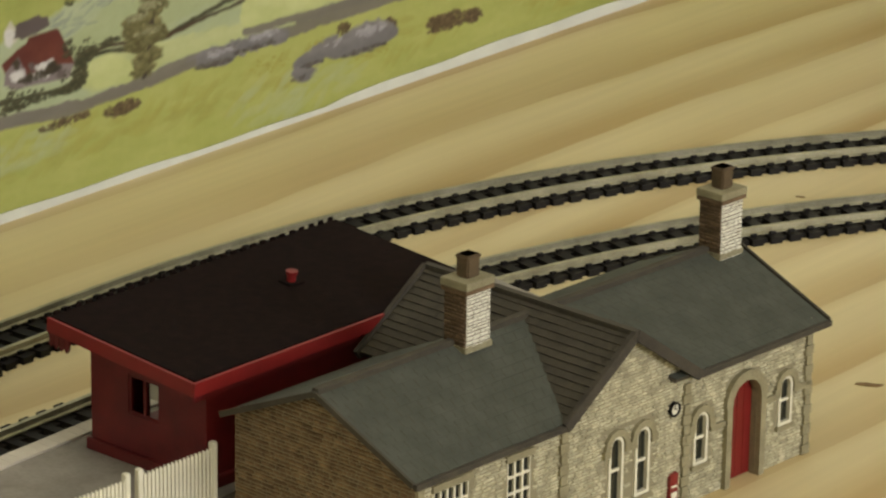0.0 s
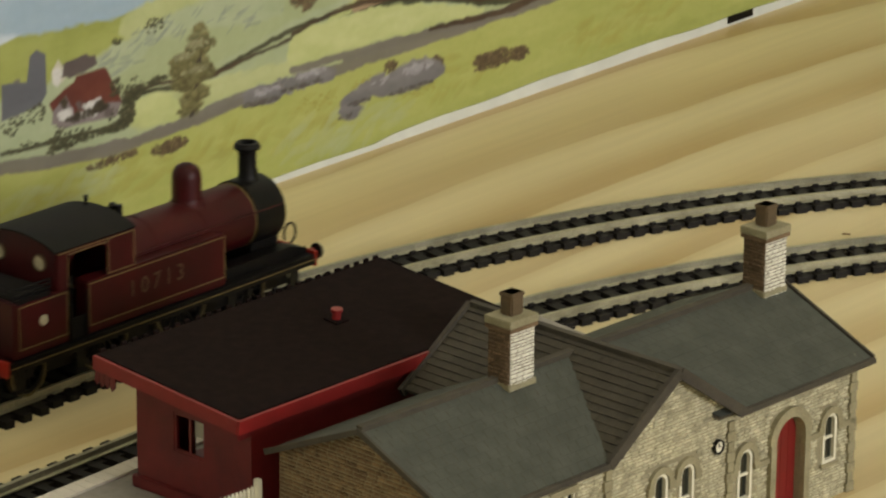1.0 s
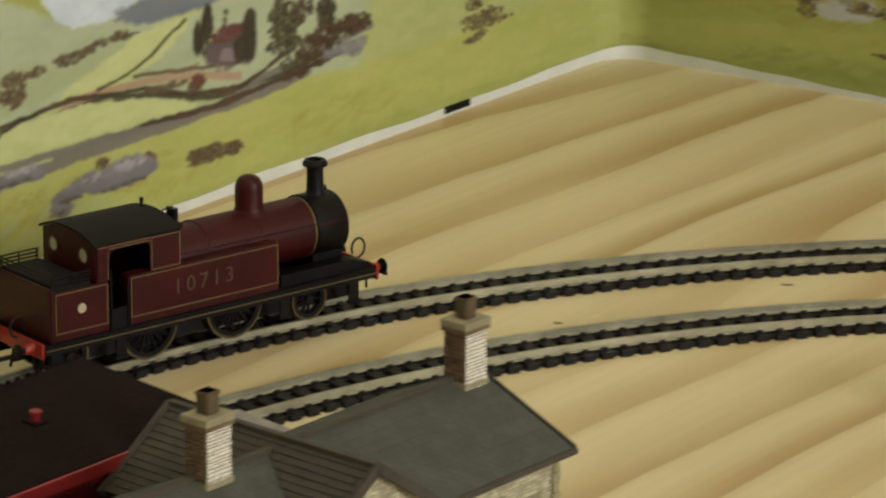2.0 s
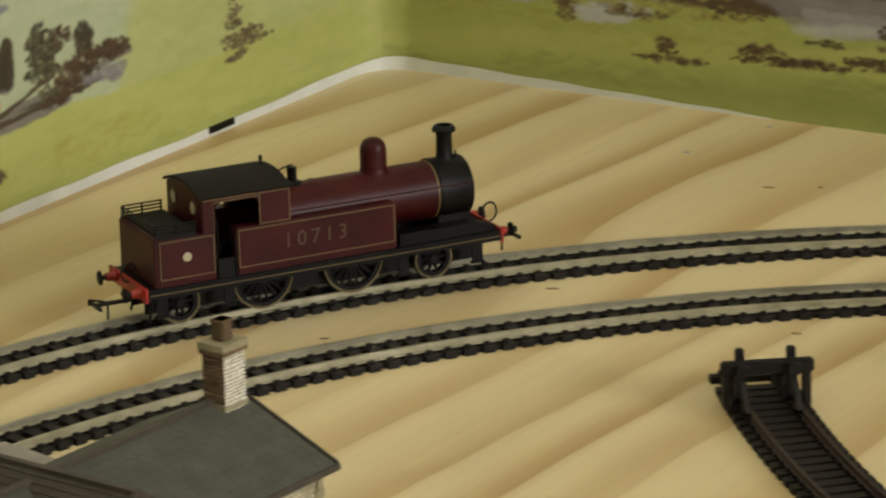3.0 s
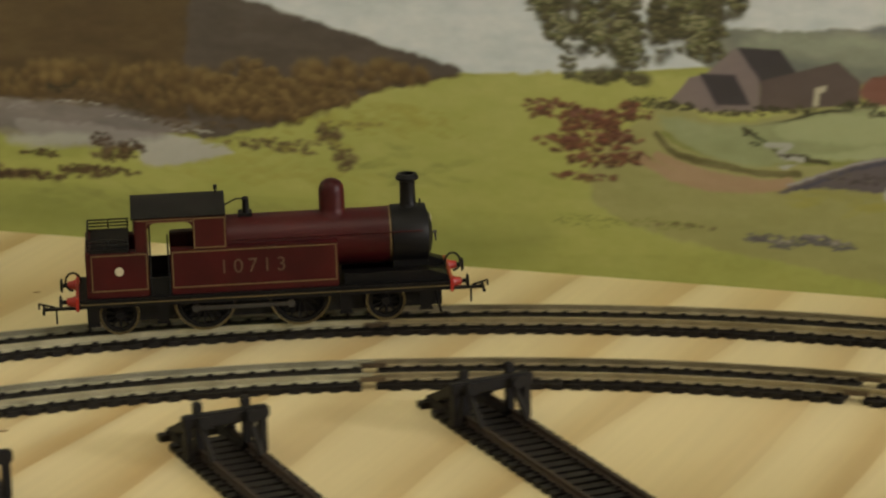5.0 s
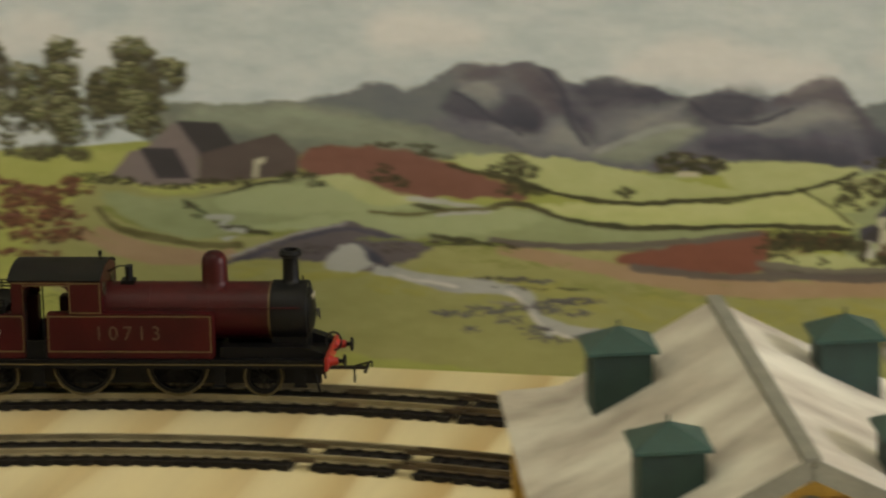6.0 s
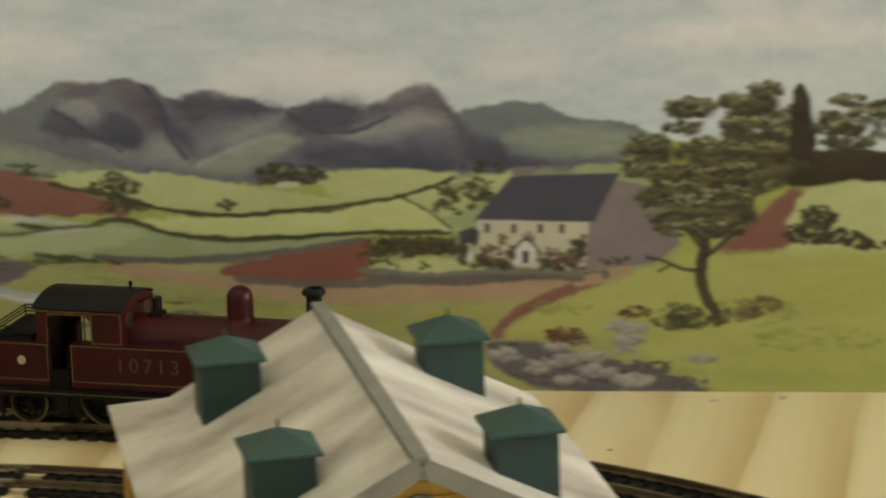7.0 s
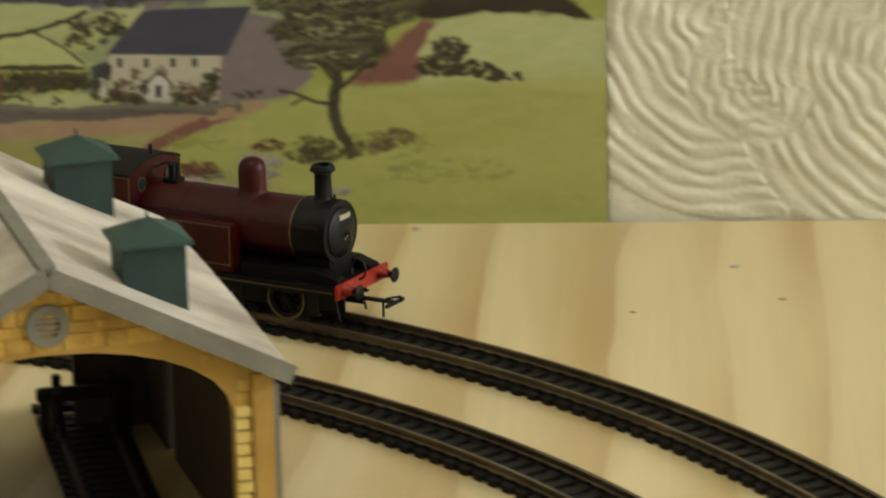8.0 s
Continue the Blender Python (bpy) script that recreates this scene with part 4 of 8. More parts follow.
    for x0, x1 in ((L - 0.003, G0 - 0.002), (G1 + 0.002, 0.0052)):
        beam("gutter", (x0, -o - 0.0006, ex - 0.0009), (x1, -o - 0.0006, ex - 0.0009), 0.0013, 0.0016, DARKTRIM, st, "dark gutter")
    for x in (L - 0.0032, 0.0054):
        beam("verge", (x, -o, ex - 0.0004), (x, YR, ZR - 0.0004), 0.0009, 0.0016, RIDGE, st)
        beam("verge", (x, BACK + o, ex - 0.0004), (x, YR, ZR - 0.0004), 0.0009, 0.0016, RIDGE, st)
    chimney_stack(st, -0.1085, YR - 0.001, ZR - 0.001, 0.0188, rng)
    chimney_stack(st, -0.0028, YR - 0.001, ZR - 0.001, 0.0188, rng)
    return st


station()


def platform():
    pl = tagged(new("station_platform"), "grey model platform edged with pale slabs", "platform")
    edge = [on_track(R_IN, -0.496 + 0.02 * k) for k in range(30)]
    edge = [p + V3(t.y, -t.x, 0) * 0.0205 for p, t in edge]
    inner = [p + V3(0.085 - 0.0011 * k, -0.01, 0) for k, p in enumerate(edge)]
    verts = [tuple(p) for p in edge] + [tuple(p) for p in inner]
    verts += [(x, y, 0.0128) for x, y, z in verts]
    n = len(edge)
    faces = []
    for k in range(n - 1):
        faces += [(2 * n + k, 2 * n + k + 1, 3 * n + k + 1, 3 * n + k), (k, k + 1, 2 * n + k + 1, 2 * n + k), (n + k + 1, n + k, 3 * n + k, 3 * n + k + 1)]
    faces += [(n - 1, 2 * n - 1, 4 * n - 1, 3 * n - 1), (0, 2 * n, 3 * n, n)]
    soup("deck", verts, faces, PLATFORM, pl)
    for k in range(150):
        s = -0.496 + 0.0038 * k
        p, t = on_track(R_IN, s)
        q = p + V3(t.y, -t.x, 0) * 0.0228
        bm = B()
        box(bm, -0.0018, 0.0018, -0.0030, 0.0030, 0.0126, 0.0136, Matrix.Translation(q) @ Matrix.Rotation(math.atan2(t.y, t.x), 4, "Z"))
        part("edge_slab", bm, SLAB, pl, smooth=False)


platform()


def shelter():
    sh = tagged(new("platform_shelter"), "crimson wooden waiting shelter with a flat black felt roof", "shelter")
    sh.matrix_basis = SITE @ pose(-0.1695, 0.0720, 0, 0, 0, 1.5)
    x0, x1, y0, y1, z0, z1 = 0.0095, 0.1060, 0.0050, 0.0490, 0.0128, 0.0453
    bm = B()
    pierced(bm, x0, x1, z0, z1, y0, y0 + 0.0018, [])
    part("back_wall", bm, REDWALL, sh, smooth=False)
    bm = B()
    pierced(bm, x0, x1, z0, z1 + 0.0035, y1 - 0.0018, y1, [(0.03, 0.042, z0, 0.036), (0.052, 0.066, 0.024, 0.036), (0.078, 0.09, z0, 0.036)])
    part("front_wall", bm, REDWALL, sh, "crimson front wall with doorways", smooth=False)
    bm = B()
    box(bm, x1 - 0.0018, x1, y0 + 0.0018, y1 - 0.0018, z0, z1)
    part("end_wall", bm, REDWALL, sh, smooth=False)
    bm = B()
    pierced(bm, y0 + 0.0018, y1 - 0.0018, z0, z1, 0.0, 0.0018, [(0.0225, 0.0345, 0.0270, 0.0385)])
    for v in bm.verts:
        v.co = V3(x0 + v.co.y, v.co.x, v.co.z)
    end = part("end_wall", bm, REDWALL, sh, "crimson end wall with a window", smooth=False)
    win = new("window")
    win.parent = sh
    bm = B()
    for a, b, c, d in ((0.0225, 0.0233, 0.0270, 0.0385), (0.0337, 0.0345, 0.0270, 0.0385), (0.0281, 0.0289, 0.0270, 0.0385), (0.0233, 0.0337, 0.0270, 0.0278), (0.0233, 0.0337, 0.0377, 0.0385)):
        box(bm, x0 + 0.0003, x0 + 0.001, a, b, c, d)
    part("window_frame", bm, REDWALL, win, smooth=False)
    bm = B()
    box(bm, x0 + 0.006, x0 + 0.0063, 0.0255, 0.0325, 0.0300, 0.0345)
    part("poster", bm, WHITE, win, "pale notice inside the window", smooth=False)
    bm = B()
    box(bm, x0 - 0.0012, x1 + 0.0012, y0 - 0.0012, y1 + 0.0012, z0, z0 + 0.0035)
    part("plinth", bm, REDWALL, sh, bevel=0.0003)
    # roof, longer than the walls, rising a little to the track
    ra, rb, rc, rd = 0.0, 0.1125, 0.0, 0.0550
    bm = B()
    box(bm, ra, rb, rc, rd, 0, 0.0028)
    roof = part("roof", bm, FELT, sh, "matt black felted flat roof", bevel=0.0003)
    roof.matrix_basis = pose(0, 0, z1, 4.6, 0, 0)
    for a, b, c, d in ((ra - 0.0008, rb + 0.0008, rc - 0.0010, rc), (ra - 0.0010, ra, rc, rd)):
        bm = B()
        box(bm, a, b, c, d, -0.0014, 0.0025)
        part("fascia", bm, REDTRIM, roof, "bright crimson fascia", smooth=False)
    bm = B()
    box(bm, ra + 0.002, rb, y0 - 0.0030, y0 - 0.0004, z1 - 0.0048, z1 - 0.0012)
    part("moulding", bm, REDWALL, sh, bevel=0.0004)
    turn = Matrix(((0, 0, 1, 0), (1, 0, 0, 0), (0, 1, 0, 0), (0, 0, 0, 1)))
    tooth = [(0, 0.0), (0.0018, 0.0), (0.0018, -0.0040), (0.0009, -0.0052), (0, -0.0040)]
    for k in range(56):
        bm = B()
        extrude(bm, tooth, 0.0006, Matrix.Translation((ra + 0.002 * k, rd + 0.0007, 0.0018 + 0.0016 * (k % 2))) @ Matrix.Rotation(radians(90), 4, "X"))
        part("valance_board", bm, FELT, roof, smooth=False)
    for k in range(4):
        bm = B()
        extrude(bm, tooth, 0.0006, Matrix.Translation((ra - 0.0002, rd - 0.002 * k - 0.002, -0.0008)) @ turn)
        part("valance_board", bm, REDWALL, roof, smooth=False)
    bm = B()
    rod(bm, (0.0680, 0.0300, 0.0026), (0.0680, 0.0300, 0.0062), 0.0013, seg=14)
    rod(bm, (0.0680, 0.0300, 0.0056), (0.0680, 0.0300, 0.0064), 0.0017, seg=14)
    part("stove_pipe", bm, REDTRIM, roof, "small red stove pipe")
    bm = B()
    box(bm, 0.0655, 0.0705, 0.0275, 0.0325, 0.0027, 0.0034)
    part("flashing", bm, FELT, roof, smooth=False)


shelter()


def picket_fence(x0, x1, y, label):
    """A white picket fence panel along x, standing on the platform."""
    f = tagged(new("picket_fence"), label, "fence", "platform fence panels")
    f.matrix_basis = SITE @ pose(x0, y, 0.0128)
    long = x1 - x0
    for z in (0.004, 0.0118):
        bm = B()
        box(bm, 0, long, 0.0002, 0.0010, z, z + 0.0012)
        part("rail", bm, WHITE, f, smooth=False)
    n = int(long / 0.00135)
    for k in range(n):
        x = long * k / n
        bm = B()
        extrude(bm, [(0, 0.0006), (0.0009, 0.0006), (0.0009, 0.0150), (0.00045, 0.0158), (0, 0.0150)], 0.0005, Matrix.Translation((x, 0.0002, 0)) @ Matrix.Rotation(radians(90), 4, "X"))
        part("picket", bm, WHITE, f, smooth=False)
    for x in (0.0, long):
        bm = B()
        box(bm, x - 0.0009, x + 0.0009, -0.0007, 0.0011, 0.0, 0.0172)
        part("post", bm, WHITE, f, bevel=0.0002)


picket_fence(-0.1905, -0.1640, 0.0705, "cream white picket fence beside the station end wall")
picket_fence(-0.2500, -0.1950, 0.0705, "cream white picket fence along the platform back")

# ---- goods shed ----
SHED_TURN = radians(19)
SHED = Matrix.Translation((0.8087, -0.3979, 0)) @ Matrix.Rotation(SHED_TURN, 4, "Z")
# In the shed's space x runs across it and y from its front to its back.


def ridge_vent(parent, x, y, z):
    """A louvred box vent with a pyramid cap."""
    v = new("roof_vent")
    v.parent = parent
    v.matrix_basis = pose(x, y, z)
    a = 0.0088
    bm = B()
    box(bm, -a, a, -a, a, -0.012, 0.0120)
    part("vent_box", bm, GREEN, v, "dark green vent box", bevel=0.0002)
    bm = B()
    c = a + 0.0018
    base = [bm.verts.new(p) for p in ((-c, -c, 0.0118), (c, -c, 0.0118), (c, c, 0.0118), (-c, c, 0.0118))]
    rim = [bm.verts.new(p) for p in ((-c, -c, 0.0128), (c, -c, 0.0128), (c, c, 0.0128), (-c, c, 0.0128))]
    tip = bm.verts.new((0, 0, 0.0182))
    bm.faces.new(base[::-1])
    for k in range(4):
        bm.faces.new((base[k], base[(k + 1) % 4], rim[(k + 1) % 4], rim[k]))
        bm.faces.new((rim[k], rim[(k + 1) % 4], tip))
    part("vent_cap", bm, GREENTOP, v, "green pyramid cap", smooth=False)
    bm = B()
    rod(bm, (0, 0, 0.0178), (0, 0, 0.0200), 0.0005, 0.0003, 8)
    part("finial", bm, GREENTOP, v)


def goods_shed():
    rng = random.Random(11)
    sh = tagged(new("goods_shed"), "yellow brick card goods shed with pale roof, green vents", "goods shed")
    sh.matrix_basis = SHED
    HW, LEN, EAVE, RIDGE_Z = 0.0600, 0.156, 0.0625, 0.0960
    y0 = 0.004
    rise = RIDGE_Z - EAVE
    # gable ends with a wide segmental arch; the back one narrowed to keep light out
    for y, front in ((y0, True), (y0 + LEN - 0.003, False)):
        ha, spring, crown = (0.0495, 0.0520, 0.0735) if front else (0.034, 0.040, 0.058)
        arch = [(ha * math.cos(math.pi * k / 14), spring + (crown - spring) * math.sin(math.pi * k / 14)) for k in range(15)]
        bm = B()
        for s in (-1, 1):
            half = [(s * abs(x), z) for x, z in arch[:8]]
            poly = [(s * HW, 0.0), (s * HW, EAVE), (0.0, RIDGE_Z - 0.001)] + half[::-1] + [(s * ha, 0.0)]
            extrude(bm, poly if s > 0 else poly[::-1], 0.003, Matrix.Translation((0, y + 0.003, 0)) @ Matrix.Rotation(radians(90), 4, "X"))
        # the back wall's dark colour stands in for shade inside
        end = part("end_wall", bm, YMORT if front else SHEDSHADE, sh, smooth=False)
        if not front:
            continue

        def top(x):
            return EAVE + rise * (1 - abs(x) / HW) - 0.001
        arch_holes = [(-ha * math.sqrt(max(0, 1 - k * k / 100)), ha * math.sqrt(max(0, 1 - k * k / 100)), -1 if k == 0 else spring + (crown - spring) * k / 10 - 0.003, spring + (crown - spring) * (k + 1) / 10) for k in range(10)]
        vs, fs = coursed(-HW, HW, 0.0, top, y, arch_holes, 0.0042, 0.0068, rng, 0.0005)
        soup("bricks", vs, fs, YBRICK, end, "printed yellow brick", "stuff")
        bm = B()
        lathe_ring(bm, 0.0034, 0.0058, 0.0016, Matrix.Translation((0, y - 0.0004, 0.0818)) @ Matrix.Rotation(radians(90), 4, "X"), 28)
        ros = part("round_vent", bm, CARDEDGE, end, "grey round gable vent")
        bm = B()
        rod(bm, (0, y - 0.0002, 0.0818), (0, y + 0.0004, 0.0818), 0.0035, seg=24)
        for z in (0.0802, 0.0818, 0.0834):
            box(bm, -0.0032, 0.0032, y - 0.0009, y - 0.0002, z - 0.0004, z + 0.0004)
        part("louvre", bm, CARDEDGE, ros, smooth=False)
    for s in (-1, 1):
        x = s * (HW - 0.0015)
        bm = B()
        pierced(bm, y0 + 0.003, y0 + LEN - 0.003, 0.0, EAVE, 0, 0.003, [(0.120, 0.130, 0.0, 0.040)] if s > 0 else [])
        for v in bm.verts:
            v.co = V3(x - 0.0015 + v.co.y, v.co.x, v.co.z)
        # the +x wall takes the same colour, darkened for shade
        side = part("side_wall", bm, YMORT if s < 0 else SHEDSHADE, sh, smooth=False)
        for k in range(6):
            yy = y0 + LEN * (k + 0.15) / 5.4
            bm = B()
            a, b = sorted((s * HW, s * (HW + 0.0025)))
            box(bm, a, b, yy - 0.004, yy + 0.004, 0, EAVE - 0.004)
            part("buttress", bm, CARDEDGE if s > 0 else YMORT, side, smooth=False)
    for s in (-1, 1):
        bm = B()
        a, b = sorted((s * (HW + 0.0004), s * (HW - 0.0052)))
        box(bm, a, b, y0 - 0.0016, y0, 0.0, EAVE)
        part("corner_pier", bm, YMORT, sh, "buff card corner pier", smooth=False)
    # yellow quoin blocks beside the opening
    for s in (-1, 1):
        for k in range(15):
            w = 0.0026 if k % 2 else 0.0034
            a, b = sorted((s * 0.0497, s * (0.0497 + w + 0.0015)))
            bm = B()
            box(bm, a, b, y0 - 0.0011, y0, 0.0036 * k + 0.0002, 0.0036 * k + 0.0034)
            part("quoin", bm, QUOIN, sh, bevel=0.0003)
    # roof: two card slopes that lift a little along their eaves
    ya, yb = 0.0, LEN + 0.008
    for s in (-1, 1):
        nx, ny = 14, 18
        verts, faces = [], []
        for t in (0.0, -0.0014):
            for j in range(ny + 1):
                for i in range(nx + 1):
                    u, v = i / nx, j / ny
                    curl = 0.0085 * max(0, u - 0.72) / 0.28 * max(0, v - 0.6) / 0.4 if s < 0 else 0.0012 * math.sin(v * 3.1) * u
                    sag = -0.0012 * math.sin(math.pi * u) * (0.6 + 0.4 * math.sin(v * 5 + s))
                    verts.append((s * 0.0653 * u, ya + (yb - ya) * v, 0.0981 - 0.0341 * u + curl + sag + t))
        n = (nx + 1) * (ny + 1)
        for j in range(ny):
            for i in range(nx):
                q = j * (nx + 1) + i
                faces += [(q, q + 1, q + nx + 2, q + nx + 1), (n + q + nx + 1, n + q + nx + 2, n + q + 1, n + q)]
        loop = [i for i in range(nx + 1)] + [j * (nx + 1) + nx for j in range(1, ny + 1)] + [ny * (nx + 1) + i for i in range(nx - 1, -1, -1)] + [j * (nx + 1) for j in range(ny - 1, 0, -1)]
        faces += [(loop[k], n + loop[k], n + loop[(k + 1) % len(loop)], loop[(k + 1) % len(loop)]) for k in range(len(loop))]
        roof = soup("roof", verts, faces, CARDROOF, sh, "pale grey card roof slope with lifted edges")
        roof.data.polygons.foreach_set("use_smooth", [True] * len(roof.data.polygons))
        roof.data.set_sharp_from_angle(angle=radians(40))
        beam("fascia", (s * 0.0655, -0.0008, 0.0622), (0, -0.0008, 0.0963), 0.0016, 0.0052, CARDEDGE, sh, "grey card bargeboard")
    beam("ridge_cap", (0, -0.001, 0.0984), (0, LEN + 0.008, 0.0984), 0.0045, 0.0018, CARDEDGE, sh)
    for x, y in ((-0.0325, 0.035), (-0.0330, 0.132), (0.0345, 0.036), (0.0340, 0.134)):
        ridge_vent(sh, x, y, 0.0820)


goods_shed()


# ---- sidings and buffer stops ----
def siding(p, heading, bend, long, label):
    """A rusty siding from its buffer stop at p: heading in degrees, bend in degrees per metre."""
    line = tagged(new("siding_track"), label, "railway track", "siding tracks")
    n = int(long / 0.0064)
    q, a, path = V3(*p, 0), radians(heading), []
    for k in range(n):
        t = V3(math.cos(a), math.sin(a), 0)
        path.append((q.copy(), t))
        q = q + t * 0.0064
        a += radians(bend) * 0.0064
    for side in (0.0083, -0.0083):
        sweep_rail("rail", path[2:], side, RUSTY, line)
    for q, t in path[:1] + path[2:]:
        sleeper_at(q, t, line)
    bm = B()
    for side in (0.0083, -0.0083):
        for (q0, t0), (q1, t1) in zip(path[2:], path[3:]):
            m = (q0 + q1) / 2 + V3(-t0.y, t0.x, 0) * side
            box(bm, -0.0033, 0.0033, -0.002, 0.002, 0, 0.0015, Matrix.Translation(m) @ Matrix.Rotation(math.atan2(t0.y, t0.x), 4, "Z"))
    part("web", bm, SLEEPER, line, smooth=False)
    return line


def buffer_stop(p, heading):
    """A stop whose props slope down behind its beam to the end of the track."""
    b = tagged(new("buffer_stop"), "black plastic buffer stop at the end of a siding", "buffer stop", "buffer stops")
    b.matrix_basis = Matrix.Translation((*p, 0)) @ Matrix.Rotation(radians(heading), 4, "Z")
    bm = B()
    box(bm, 0.0300, 0.0340, -0.0150, 0.0150, 0.0136, 0.0178)
    part("cross_beam", bm, STOPM, b, bevel=0.0006)
    for y in (-0.0083, 0.0083):
        bm = B()
        box(bm, 0.0268, 0.0300, y - 0.0014, y + 0.0014, 0.0024, 0.0208)
        part("upright", bm, STOPM, b, bevel=0.0004)
        beam("prop", (0.0015, y, 0.0030), (0.0285, y, 0.0150), 0.0030, 0.0034, STOPM, b)
        bm = B()
        box(bm, -0.0015, 0.0290, y - 0.0020, y + 0.0020, 0.0, 0.0040)
        part("foot", bm, STOPM, b, bevel=0.0004)
        beam("brace", (0.0440, y, 0.0040), (0.0320, y, 0.0145), 0.0018, 0.0020, STOPM, b)
        bm = B()
        box(bm, 0.0290, 0.0330, y * 1.55 - 0.0013, y * 1.55 + 0.0013, 0.0020, 0.0140)
        part("leg", bm, STOPM, b, bevel=0.0003)
        bm = B()
        lathe(bm, [(0.0019, 0.0), (0.0019, 0.0016), (0.0023, 0.0018), (0.0022, 0.0028)], 16, Matrix.Translation((0.0338, y, 0.0157)) @ Matrix.Rotation(radians(90), 4, "Y"))
        part("buffer_pad", bm, STOPM, b)
    return b


ENDS = (((0.3323, -0.2873), -52, 85, "curved siding with rusty rails and black sleepers", 0.26), ((0.390, -0.2235), -46, 12, "siding with rusty rails beside its neighbour", 0.32),
        ((0.460, -0.165), -45, 5, "siding with rusty rails close to the running lines", 0.32), ((0.786, -0.216), -75, 0, "siding with dark rails running into the goods shed", 0.34))
for place, heading, bend, label, long in ENDS:
    siding(place, heading, bend, long, label)
    buffer_stop(place, heading)


# ---- marks on the board ----
def mark(name, x, y, a, b, material):
    """A small thin uneven oval lying on the board."""
    bm = B()
    rng = random.Random(int(x * 9999))
    pts = [(0.0005 * a * math.cos(k * 0.6283) * rng.uniform(0.7, 1.2), 0.0005 * b * math.sin(k * 0.6283) * rng.uniform(0.6, 1.3)) for k in range(10)]
    extrude(bm, pts, 0.00025, Matrix.Translation((x, y, 0)) @ Matrix.Rotation(rng.uniform(0.2, 0.9), 4, "Z"))
    part(name, bm, material, BOARD_THING, smooth=False)


for name, x, y, a, b in (
    ("wood_knot", 0.1850, -0.3176, 4, 1.2),
    ("wood_knot", 0.2258, -0.2339, 4.5, 1.4),
    ("wood_knot", 0.3243, -0.2380, 3.5, 1.2),
    ("wood_knot", 0.2347, -0.0880, 4, 1.2),
    ("paint_chip", 0.1950, -0.0120, 2.5, 1.8),
    ("paint_chip", 0.1837, -0.0594, 3, 2),
    ("wood_knot", 0.2991, -0.4518, 9, 3),
    ("paint_chip", 0.9969, -0.0598, 4, 3),
    ("wood_knot", 1.0122, -0.1003, 2.5, 1.5),
    ("wood_knot", 0.9613, -0.1145, 2.2, 1.2),
    ("paint_chip", 0.8826, -0.0072, 3, 2),
    ("paint_chip", 0.8579, -0.0125, 3, 2),
    ("paint_chip", 0.8822, -0.0099, 2.5, 1.5),
    ("wood_knot", 0.8256, -0.0731, 2, 1.5),
    ("wood_knot", 0.2525, -0.0790, 2, 1),
):
    mark(name, x, y, a, b, KNOT if name == "wood_knot" else DIRT)
bm = B()
box(bm, 0.0010, 0.0016, -0.1275, -0.1100, 0.0012, 0.0040)
tagged(part("staple", bm, BLACK), "black strip on the white paper border", "strip")

# ---- the painted backdrop: one printed sheet bent into the corner, its picture laid down brush by brush ----
STEP = 0.6  # millimetres between the picture's points
SPAN = {1: (-640.0, 0.0, 128.0), 2: (0.0, 952.0, 180.0)}  # along each wall, and height
PAINT = np.random.RandomState(5)


def cloudy(rows, cols, cell_z, cell_a):
    """Smooth random values between 0 and 1 over a sheet, in cells of the given size."""
    gz, ga = int(rows / cell_z) + 3, int(cols / cell_a) + 3
    grid = PAINT.rand(gz, ga)
    z, a = np.arange(rows) / cell_z, np.arange(cols) / cell_a
    iz, ia = z.astype(int), a.astype(int)
    fz, fa = (z - iz)[:, None], (a - ia)[None, :]
    fz, fa = fz * fz * (3 - 2 * fz), fa * fa * (3 - 2 * fa)
    g = [[grid[iz + p][:, ia + q] for q in (0, 1)] for p in (0, 1)]
    return (g[0][0] * (1 - fa) + g[0][1] * fa) * (1 - fz) + (g[1][0] * (1 - fa) + g[1][1] * fa) * fz


class Sheet:
    """One wall's part of the picture: colours on a grid, with fields of noise to break up edges and tones."""

    def __init__(self, w):
        a0, a1, top = SPAN[w]
        self.a, self.z = np.arange(a0, a1 + STEP / 2, STEP), np.arange(0, top + STEP / 2, STEP)
        self.ga, self.gz = np.meshgrid(self.a, self.z)
        rows, cols = self.ga.shape
        self.rgb = np.zeros((rows, cols, 3))
        self.tone = 0.45 * cloudy(rows, cols, 9, 29) + 0.35 * cloudy(rows, cols, 4, 12) + 0.2 * cloudy(rows, cols, 2, 4)
        self.wa = 1.7 * (cloudy(rows, cols, 7, 9) - 0.5) + 1.2 * (cloudy(rows, cols, 3, 4) - 0.5)
        self.wz = 1.4 * (cloudy(rows, cols, 7, 12) - 0.5) + 1.2 * (cloudy(rows, cols, 3, 4) - 0.5)

    def window(self, a0, a1, z0, z1):
        i0, i1 = np.searchsorted(self.a, (a0, a1))
        j0, j1 = np.searchsorted(self.z, (z0, z1))
        return slice(max(j0, 0), j1 + 1), slice(max(i0, 0), i1 + 1)

    def lay(self, win, mask, colour):
        self.rgb[win] = self.rgb[win] * (1 - mask[..., None]) + colour * mask[..., None]


def mixed(palette, t):
    """Colours of a palette at t from 0 to 1."""
    n = len(palette) - 1
    x = np.clip(t, 0, 1) * n
    k = np.minimum(x.astype(int), n - 1)
    f = (x - k)[..., None]
    return palette[k] * (1 - f) + palette[k + 1] * f


def paint(colours, spread=0.0):
    """A paint: its tones from dark to light, and how far single dabs stray from them."""
    return np.array([hexc(c)[:3] for c in colours]) * (0.95, 0.97, 1.22), spread


